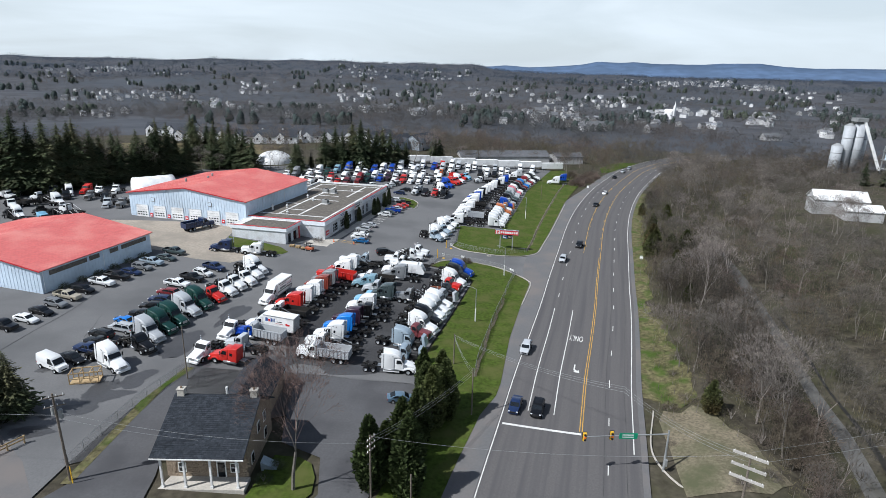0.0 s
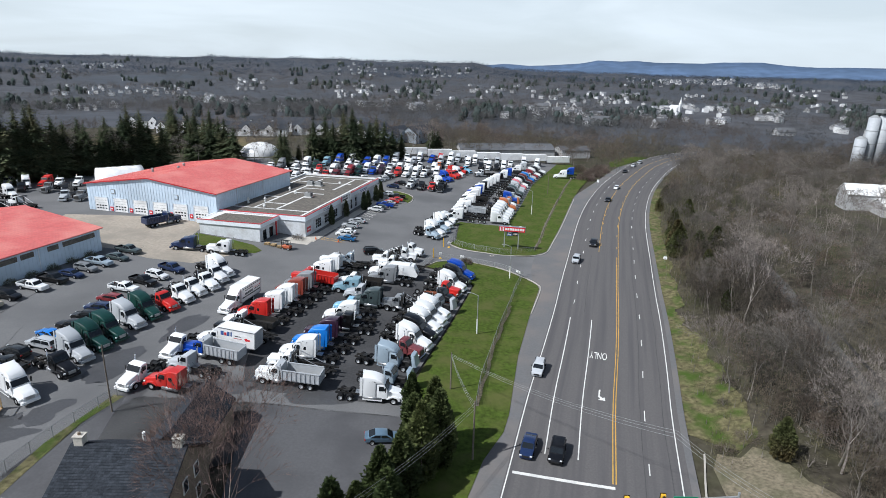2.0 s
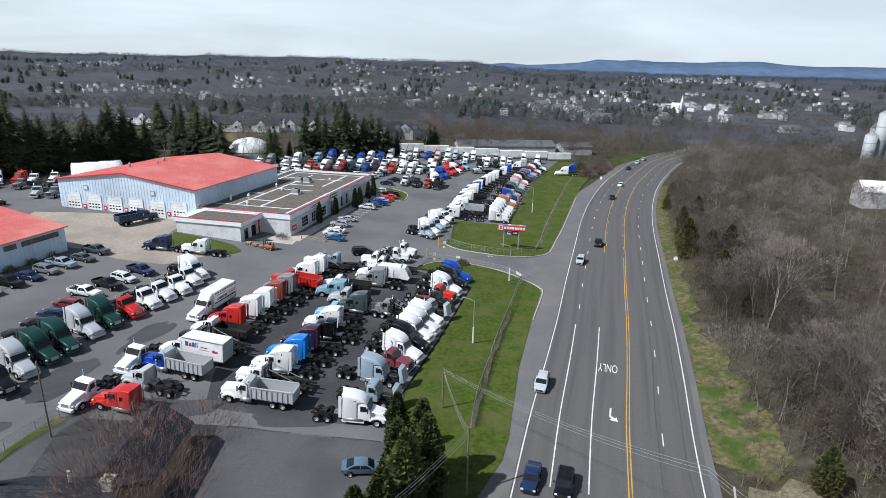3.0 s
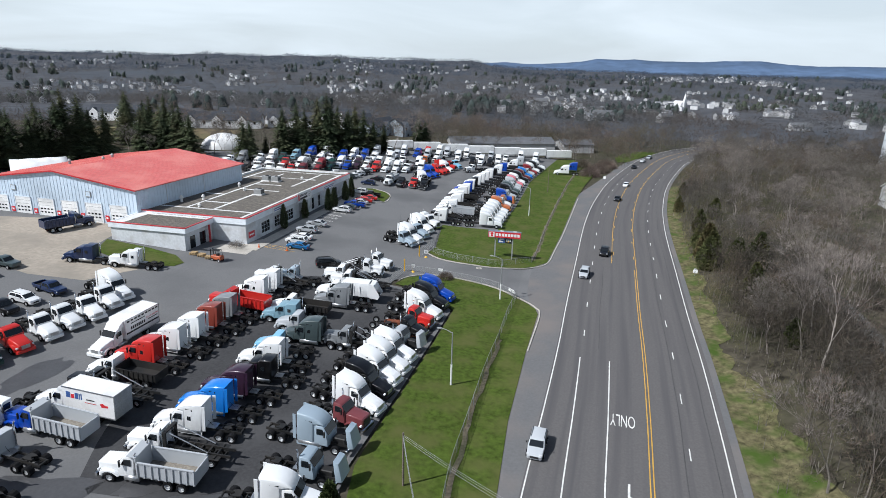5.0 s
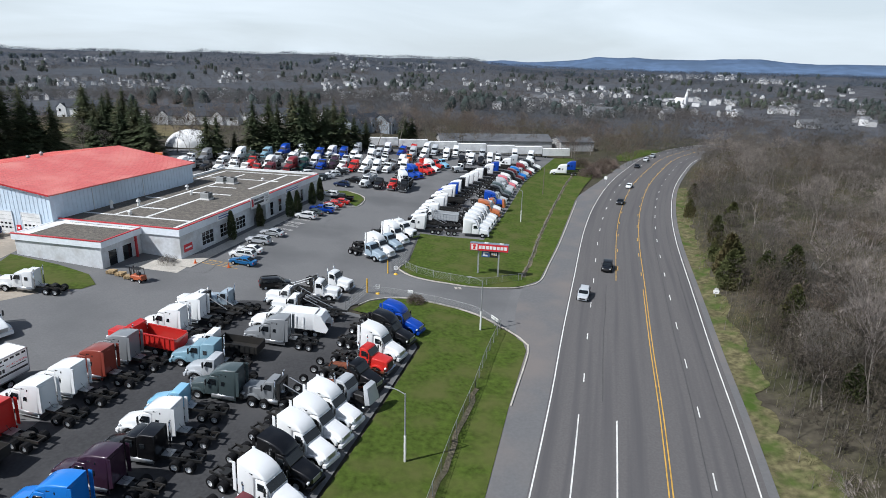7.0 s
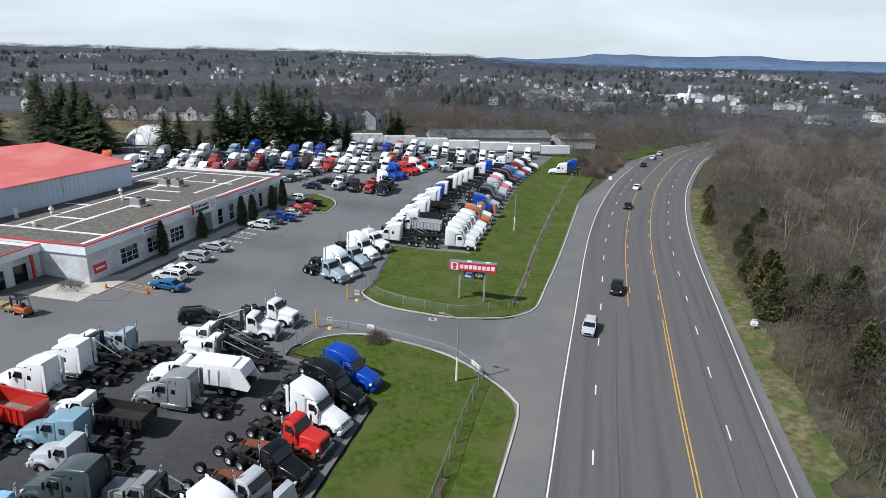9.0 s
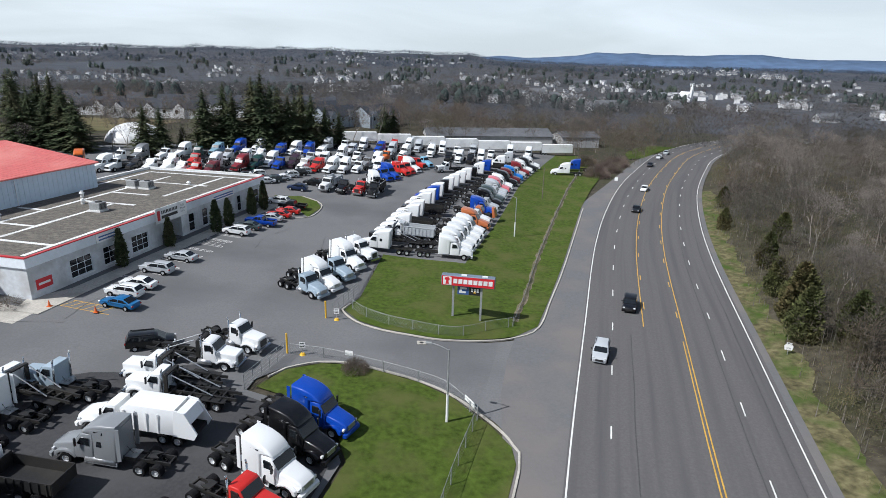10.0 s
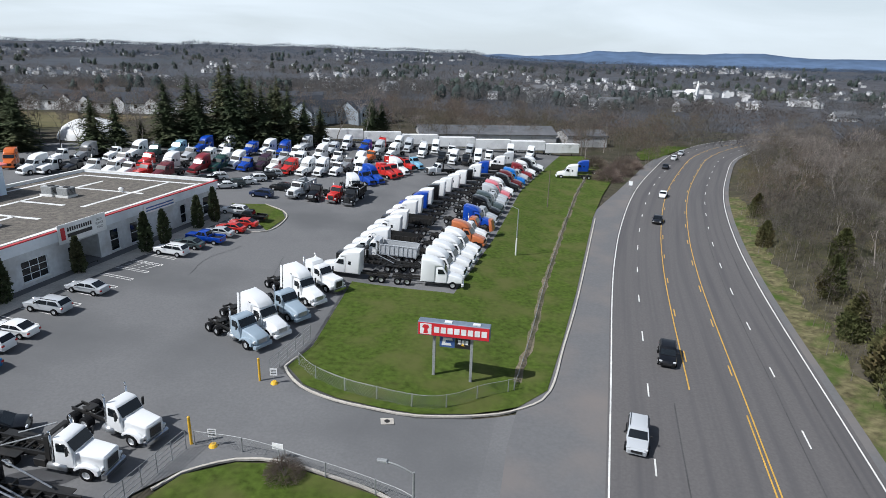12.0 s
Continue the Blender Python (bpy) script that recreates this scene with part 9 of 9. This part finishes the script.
# parking lines
bm = bmesh.new()
f_ = Vector((0.975, -0.222, 0))
for k in range(19):
    v = 10.5 + 2.75 * k
    x, y = to_world(-96.0 + W + 3.1, 152.0 + v, DEG)
    q = (x + f_.y * -0.5, y + f_.x * 0.5)
    strip(bm, [(x, y), (x + f_.x * 5.2, y + f_.y * 5.2)], 0.11, 0.03)
    strip(bm, [q, (q[0] + f_.x * 5.2, q[1] + f_.y * 5.2)], 0.11, 0.03)
    strip(bm, [(x + f_.x * 5.2, y + f_.y * 5.2), (q[0] + f_.x * 5.2, q[1] + f_.y * 5.2)], 0.11, 0.031)
x, y = to_world(-96.0 + W + 3.3, 152.0 + 28.0, DEG)
for k in range(5):
    strip(bm, [(x + 1.0 * k, y - 0.222 * k), (x + 1.0 * k + 1.0, y - 0.222 * k + 1.9)], 0.1, 0.031)
tagged(obj("parking_lines", bm, WHITELINE), "white parking bay lines before the office", "road marking", kind="structure")
bm = bmesh.new()
x, y = -29.5, 163.0
for k in range(6):
    strip(bm, [(x + 1.0 * k, y - 0.2 * k), (x + 1.0 * k + 1.0, y - 0.2 * k + 1.6)], 0.12, 0.03)
strip(bm, [(x, y), (x + 6.5, y - 1.4)], 0.12, 0.032)
strip(bm, [(x + 0.6, y + 1.7), (x + 6.9, y + 0.4)], 0.12, 0.032)
tagged(obj("yellow_hatching", bm, YELLOWLINE), "yellow hatched no-parking zone at the office corner", "road marking", kind="structure")

# ---- beyond the yard ----
trailer_t = None
for k in range(7):
    f = k / 6
    x, y = -12 + 72 * f, 306.5 + 11.5 * f
    dg = math.degrees(math.atan2(11.5, 72))
    if trailer_t is None:
        e = thing("semi_trailer", "long white box semi-trailer parked along the back fence", "trailer", "trailers along the back fence", m=pose(x, y, lie(x, y), 0, 0, dg))
        part("box", boxed(-6.0, -1.3, 1.15, 6.0, 1.3, 4.1, 0.05), SIGNWHITE, e)
        part("side_rail", boxed(-6.0, -1.33, 1.0, 6.0, -1.301, 1.2), ALU, e)
        part("landing_leg", boxed(3.6, -0.9, 0.0, 3.75, -0.75, 1.149), CHASSIS, e)
        part("rear_frame", boxed(-6.05, -1.3, 1.1, -6.001, 1.3, 4.15), STEEL, e)
        for ax in (-4.2, -5.4):
            for s in (-1, 1):
                add_wheel(e, ax, s * 0.95, 0.5, 0.6, False)
        trailer_t = e
    else:
        copy_thing(trailer_t, pose(x, y, lie(x, y), 0, 0, dg))


def barn(name, x, y, z, dg, w, d, h, r, label, wallm, roofm, wins=0):
    """A plain gabled building, ridge along its length w."""
    e = thing(name, label, "building", m=pose(x, y, z, 0, 0, dg))
    bm = bmesh.new()
    prof = [(-d / 2, -1.0), (d / 2, -1.0), (d / 2, h), (0, r), (-d / 2, h)]
    a = [bm.verts.new((-w / 2, py, pz)) for py, pz in prof]
    b = [bm.verts.new((w / 2, py, pz)) for py, pz in prof]
    bm.faces.new(a)
    bm.faces.new(b[::-1])
    for i in range(5):
        bm.faces.new((a[i], b[i], b[(i + 1) % 5], a[(i + 1) % 5]))
    bmesh.ops.recalc_face_normals(bm, faces=bm.faces[:])
    part("wall", bm, wallm, e)
    for s in (-1, 1):
        bm = bmesh.new()
        o = 0.4
        sl = (r - h) / (d / 2)
        q = [Vector((-w / 2 - o, s * (d / 2 + o), h - o * sl + 0.03)), Vector((w / 2 + o, s * (d / 2 + o), h - o * sl + 0.03)), Vector((w / 2 + o, 0, r + 0.03)), Vector((-w / 2 - o, 0, r + 0.03))]
        aa = [bm.verts.new(c) for c in q]
        bb = [bm.verts.new(c + Vector((0, 0, 0.2))) for c in q]
        for f in ((0, 1, 2, 3), (4, 5, 6, 7), (0, 1, 5, 4), (1, 2, 6, 5), (2, 3, 7, 6), (3, 0, 4, 7)):
            bm.faces.new([(aa + bb)[i] for i in f])
        bmesh.ops.recalc_face_normals(bm, faces=bm.faces[:])
        part("roof", bm, roofm, e)
    for k in range(wins):
        xx = -w / 2 + w * (k + 0.5) / wins
        for zz_ in ([h * 0.25, h * 0.65] if h > 4 else [h * 0.4]):
            part("window", boxed(xx - 0.5, -d / 2 - 0.06, zz_, xx + 0.5, -d / 2 - 0.004, zz_ + 1.3), GLASS, e)
    return e


barn("warehouse", 36, 346, -0.5, 8, 52, 16, 4.2, 6.6, "long low warehouse with a grey roof behind the yard", FARWALL, FARROOF)
barn("warehouse", 74, 350, -0.5, 8, 16, 14, 4.0, 5.6, "low warehouse end with a grey roof", FARWALL, FARROOF)
def townhouse_row(x, y, z, dg, units, wallm, label):
    """A terrace of two-storey houses: long roof, a cross gable over every second unit, windows."""
    uw, d, h, r = 6.4, 10.0, 6.0, 9.6
    w = units * uw
    e = barn("townhouse_row", x, y, z, dg, w, d, h, r, label, wallm, DARKROOF)
    win = boxed(-0.55, -0.05, 0.0, 0.55, -0.004, 1.4)
    wme = bpy.data.meshes.new("window")
    win.to_mesh(wme)
    win.free()
    wme.materials.append(GLASS)
    for k in range(units):
        cx = -w / 2 + uw * (k + 0.5)
        if k % 2 == 0:
            bm = bmesh.new()
            hw, yf = 2.3, -d / 2 - 0.8
            f = [bm.verts.new(c) for c in ((cx - hw, yf, -1.0), (cx + hw, yf, -1.0), (cx + hw, yf, h), (cx, yf, h + 2.2), (cx - hw, yf, h))]
            g = [bm.verts.new(c) for c in ((cx - hw, -d / 2 + 0.3, -1.0), (cx + hw, -d / 2 + 0.3, -1.0), (cx + hw, -d / 2 + 0.3, h), (cx, -1.2, h + 2.2), (cx - hw, -d / 2 + 0.3, h))]
            bm.faces.new(f)
            for i in range(5):
                bm.faces.new((f[i], g[i], g[(i + 1) % 5], f[(i + 1) % 5])).material_index = 1 if i in (2, 3) else 0
            bmesh.ops.recalc_face_normals(bm, faces=bm.faces[:])
            part("front_gable", bm, [wallm, DARKROOF], e)
        for dx, zz in ((0.0, 3.9),) if k % 2 else ((-0.9, 3.9), (0.9, 0.7)):
            o = new("window", wme)
            o.parent = e
            o.location = (cx + dx, -d / 2 - (0.0 if k % 2 else 0.8), zz)
    return e


for x, y, dg, n, wm, lb in ((-146, 372, 3, 6, CLAPBOARD, "white"), (-108, 366, 5, 6, CLAPBOARD, "white"), (-72, 378, 8, 5, CLAPBOARD, "white"), (-100, 392, 5, 6, CLAPBOARD, "white"), (-176, 392, 0, 5, CLAPBOARD, "white"), (-27, 352, 62, 4, GREYBOARD, "grey"), (-12, 364, 64, 4, GREYBOARD, "grey"), (-40, 372, 60, 4, CLAPBOARD, "white"), (-52, 398, 8, 5, CLAPBOARD, "white")):
    townhouse_row(x, y, 3.6 if y < 380 else 4.2, dg, n, wm, "row of %s townhouses with dark roofs and front gables" % lb)
bank_sheet("ground_pasture", [(-178, 306), (-120, 300), (-96, 318), (-92, 352), (-150, 358), (-188, 350)], FIELD, "dry brown pasture behind the spruces")
bank_sheet("ground_building_site", [(-190, 404), (-150, 400), (-112, 406), (-114, 424), (-160, 429), (-196, 424)], SOIL, "tan turned soil of a building site")
barn("storage_shed", 159, 231, -0.5, -14, 19, 10, 5.4, 8.4, "long white-roofed storage shed beyond the trail", FARWALL, SIGNWHITE)
barn("storage_shed", 160.5, 219, -0.5, -14, 13, 9, 3.6, 5.4, "lower white shed before the storage shed", FARWALL, SIGNWHITE)
barn("storage_shed", 178, 212, -0.5, -14, 12, 12, 4.4, 6.6, "white building with a blue-grey roof beyond the trail", FARWALL, mat("blue_grey_roof", (0.28, 0.34, 0.4), 0.5, 0.1, 0.1, 0.5))
# grey plant with silos
plant = thing("silo_plant", "grey cement silos with a conveyor and steel tower", "silo", m=pose(230, 338, -3))
for x, y, r, h in ((-4, 0, 2.9, 17.0), (2.2, 2, 2.8, 28.0), (8.0, 2, 2.8, 29.0), (13.4, 6, 2.7, 27.0)):
    bm = bmesh.new()
    tube(bm, (x, y, -1), (x, y, h), r, r, 20)
    s_ = part("silo", bm, mat("silo_concrete_%d" % int(h), (0.38, 0.4, 0.42), 0.7, 0.1, 0.1, 0.6), plant, "", True)
    bm = bmesh.new()
    tube(bm, (x, y, h), (x, y, h + 1.4), r, r * 0.3, 20)
    part("silo_top", bm, STEEL, s_)
    for q in range(3):
        bm = bmesh.new()
        tube(bm, (x, y, h * (q + 1) / 4), (x, y, h * (q + 1) / 4 + 0.35), r + 0.06, r + 0.06, 20)
        part("hoop", bm, STEEL, s_)
bm = bmesh.new()
tube(bm, (8.5, 0, 31.0), (19, -5, 4), 0.9, 0.9, 6)
part("conveyor", bm, SIGNWHITE, plant, "pale enclosed conveyor")
part("head_house", boxed(4, -1, 30.5, 10, 5, 32.5), STEEL, plant)
for k in range(3):
    for j in range(2):
        part("tower_post", boxed(25 + 5 * k, -6 + 8 * j, -1, 25.5 + 5 * k, -5.5 + 8 * j, 17), STEEL, plant)
for z in (4, 9, 14):
    part("tower_floor", boxed(24.5, -6.5, z, 36, 3, z + 0.4), STEEL, plant)
part("tower_housing", boxed(26, -5.4, 9.41, 36, 1.9, 13.9), WALLWHITE, plant)
part("tower_roof", boxed(25.5, -6, 17, 36, 2.6, 17.6), SIGNWHITE, plant)
for x, y, s in ((212, 292, 0.6), (222, 290, 0.66), (233, 292, 0.6), (243, 296, 0.5)):
    stand("evergreen_tree", [SPRUCE[0][0], SPRUCE[1][1]], x, y, s, "dark green pine before the silos", "pines before the silos")

# the valley's houses
def house_mesh(w, d, h, r):
    wall, roof = bmesh.new(), bmesh.new()
    prof = [(-d / 2, -1.5), (d / 2, -1.5), (d / 2, h), (0, r), (-d / 2, h)]
    a = [wall.verts.new((-w / 2, py, pz)) for py, pz in prof]
    b = [wall.verts.new((w / 2, py, pz)) for py, pz in prof]
    wall.faces.new(a)
    wall.faces.new(b[::-1])
    for i in range(5):
        wall.faces.new((a[i], b[i], b[(i + 1) % 5], a[(i + 1) % 5]))
    bmesh.ops.recalc_face_normals(wall, faces=wall.faces[:])
    for s in (-1, 1):
        q = [Vector((-w / 2 - 0.3, s * (d / 2 + 0.4), h - 0.2)), Vector((w / 2 + 0.3, s * (d / 2 + 0.4), h - 0.2)), Vector((w / 2 + 0.3, 0, r + 0.1)), Vector((-w / 2 - 0.3, 0, r + 0.1))]
        aa = [roof.verts.new(c) for c in q]
        bb = [roof.verts.new(c + Vector((0, 0, 0.22))) for c in q]
        for f in ((0, 1, 2, 3), (4, 5, 6, 7), (0, 1, 5, 4), (1, 2, 6, 5), (2, 3, 7, 6), (3, 0, 4, 7)):
            roof.faces.new([(aa + bb)[i] for i in f])
    bmesh.ops.recalc_face_normals(roof, faces=roof.faces[:])
    out = []
    for nm, bm, mt in (("wall", wall, FARWALL), ("roof", roof, FARROOF)):
        me = bpy.data.meshes.new(nm)
        bm.to_mesh(me)
        bm.free()
        me.materials.append(mt)
        out.append(me)
    return out


HOUSES = [house_mesh(*p) for p in ((11, 8, 5, 8), (14, 9, 3.2, 6.2), (9, 9, 5.5, 9), (18, 9, 5, 8.5))]
rh = random.Random(12)
n_h = 0
while n_h < 30:
    r = 420 + 700 * rh.random()
    az = radians(rh.uniform(-36, 38))
    x, y = r * math.sin(az), 40 + r * math.cos(az)
    if off_road(x, y) > 0 and r < 680 or r < 520:
        continue
    e = thing("house", "small pale house with a grey roof in the valley", "house", "houses of the valley", m=pose(x, y, land(x, y) - 0.4, 0, 0, rh.choice((0, 20, 70, 90, 110)) + rh.uniform(-8, 8)))
    for me in rh.choice(HOUSES):
        o = new(me.name.split(".")[0], me)
        o.parent = e
    n_h += 1


def far_town(name, n, place, material_pair, label, big=1.0):
    """Many small gabled houses in one mesh."""
    vs, fs, mi = [], [], []
    for k in range(n):
        x, y = place()
        z = land(x, y) + 1.4
        w, d, h = rh.uniform(8, 17) * big, rh.uniform(7, 11) * big, rh.uniform(2.2, 4.2) * (1 + 0.3 * (big - 1))
        r = h + d * 0.33
        a = rh.uniform(0, math.pi)
        c, s = math.cos(a), math.sin(a)
        j = len(vs)
        for px in (-w / 2, w / 2):
            for py, pz in ((-d / 2, -4), (d / 2, -4), (d / 2, h), (0, r), (-d / 2, h)):
                vs.append((x + px * c - py * s, y + px * s + py * c, z + pz))
        for q, m in (((0, 1, 2, 3, 4), 0), ((9, 8, 7, 6, 5), 0), ((1, 6, 7, 2), 0), ((5, 0, 4, 9), 0), ((2, 7, 8, 3), 1), ((4, 3, 8, 9), 1)):
            fs.append(tuple(j + i for i in q))
            mi.append(m)
    me = bpy.data.meshes.new(name)
    me.from_pydata(vs, [], fs)
    for m in material_pair:
        me.materials.append(m)
    me.polygons.foreach_set("material_index", mi)
    tagged(new(name, me), label, "houses", kind="stuff")


def clusters(rows):
    """Bearing and distance of each cluster of houses, from and to, and how many."""
    for a0, a1, r0, r1, n in rows:
        for k in range(n):
            az, r = radians(rh.uniform(a0, a1)), rh.uniform(r0, r1)
            yield 0.9 + r * math.sin(az), 19.3 + r * math.cos(az)


EAST = [(16.6, 20.1, 1730, 2700, 30), (13.5, 17.9, 1010, 1320, 34), (17.2, 25.4, 640, 1010, 56), (13.2, 16.1, 530, 740, 22), (27.7, 29.7, 710, 920, 18), (29.5, 33.6, 1570, 2000, 16), (33.1, 34.2, 610, 700, 5), (11.6, 13.5, 570, 1010, 14), (4.7, 9.4, 540, 750, 14), (20, 34, 800, 1500, 26)]
WEST = [(-30.4, -27.4, 2090, 2330, 40), (-33.1, -30.8, 1760, 2230, 14), (-32.8, -27.1, 1030, 1350, 24), (-26.8, -22.8, 1030, 1380, 22), (-25.3, -22.7, 1940, 2090, 7), (-22.9, -19.6, 870, 1050, 16), (-18.6, -16.2, 1160, 1540, 16), (-32.8, -31.5, 710, 820, 5), (-30.7, -29.6, 620, 760, 5), (-34, 4, 700, 1700, 26)]
MIDDLE = [(-9.6, -4.9, 1800, 2860, 36), (-3.4, 2.4, 1800, 2630, 32), (-10.2, -6.5, 990, 1370, 20), (-4.4, -2.3, 1070, 1210, 8), (-8.1, -5.5, 660, 780, 8), (-3.3, -0.1, 580, 740, 10), (2, 12, 900, 1500, 22)]
FLATS = [(19.5, 25.5, 1980, 2510, 48), (26.0, 29.5, 1920, 2180, 26)]
for nm, rows_, big_, lb_ in (("far_town_east", EAST, 0.6, "pale houses of the town among bare trees"), ("far_town_west", WEST, 0.62, "scattered pale houses of the valley"), ("far_town_middle", MIDDLE, 0.7, "pale houses on the wooded slope"), ("hillside_flats", FLATS, 1.15, "cream apartment rows on the far hillside")):
    spots_ = list(clusters(rows_))
    far_town(nm, len(spots_), spots_.pop, (FARWALL, FARROOF), lb_, big_)
church = thing("church", "white church with a tall pointed steeple in the town", "church", m=pose(303, 803, land(303, 803) + 1.0, 0, 0, 30))
part("nave", prism(bmesh.new(), [(-6, -2), (6, -2), (6, 7), (0, 12), (-6, 7)], -11, 11), CLAPBOARD, church)
part("tower", boxed(-2.5, -15.5, -2, 2.5, -11.01, 15), CLAPBOARD, church)
bm = bmesh.new()
tube(bm, (0, -13.25, 15), (0, -13.25, 29), 2.9, 0.1, 8)
part("steeple", bm, SIGNWHITE, church)
church.matrix_basis = church.matrix_basis @ Matrix.Scale(0.6, 4)


# route marker beside the highway
rt = thing("route_sign", "white keystone route marker with black numerals on the verge", "sign", m=pose(57.8, 160.0, land(57.8, 160.0) + 0.1, 0, 0, -22) @ Matrix.Scale(0.72, 4))
part("post", boxed(-0.05, -0.04, -0.3, 0.05, 0.04, 2.1), STEEL, rt)
bm = bmesh.new()
prism(bm, [(-0.55, 1.2), (0.55, 1.2), (0.68, 1.9), (0.5, 2.15), (-0.5, 2.15), (-0.68, 1.9)], -0.07, -0.045)
kp = part("keystone_plate", bm, SIGNWHITE, rt)
lettering("numerals", "309", 0.5, pose(0.0, -0.075, 1.45, 90, 0, 0), SIGNBLACK, kp, (0.9, 1))
part("direction_plate", boxed(-0.4, -0.07, 2.18, 0.4, -0.045, 2.5), SIGNWHITE, rt)
part("lettering_bar", boxed(-0.3, -0.076, 2.28, 0.3, -0.071, 2.4), SIGNBLACK, rt)
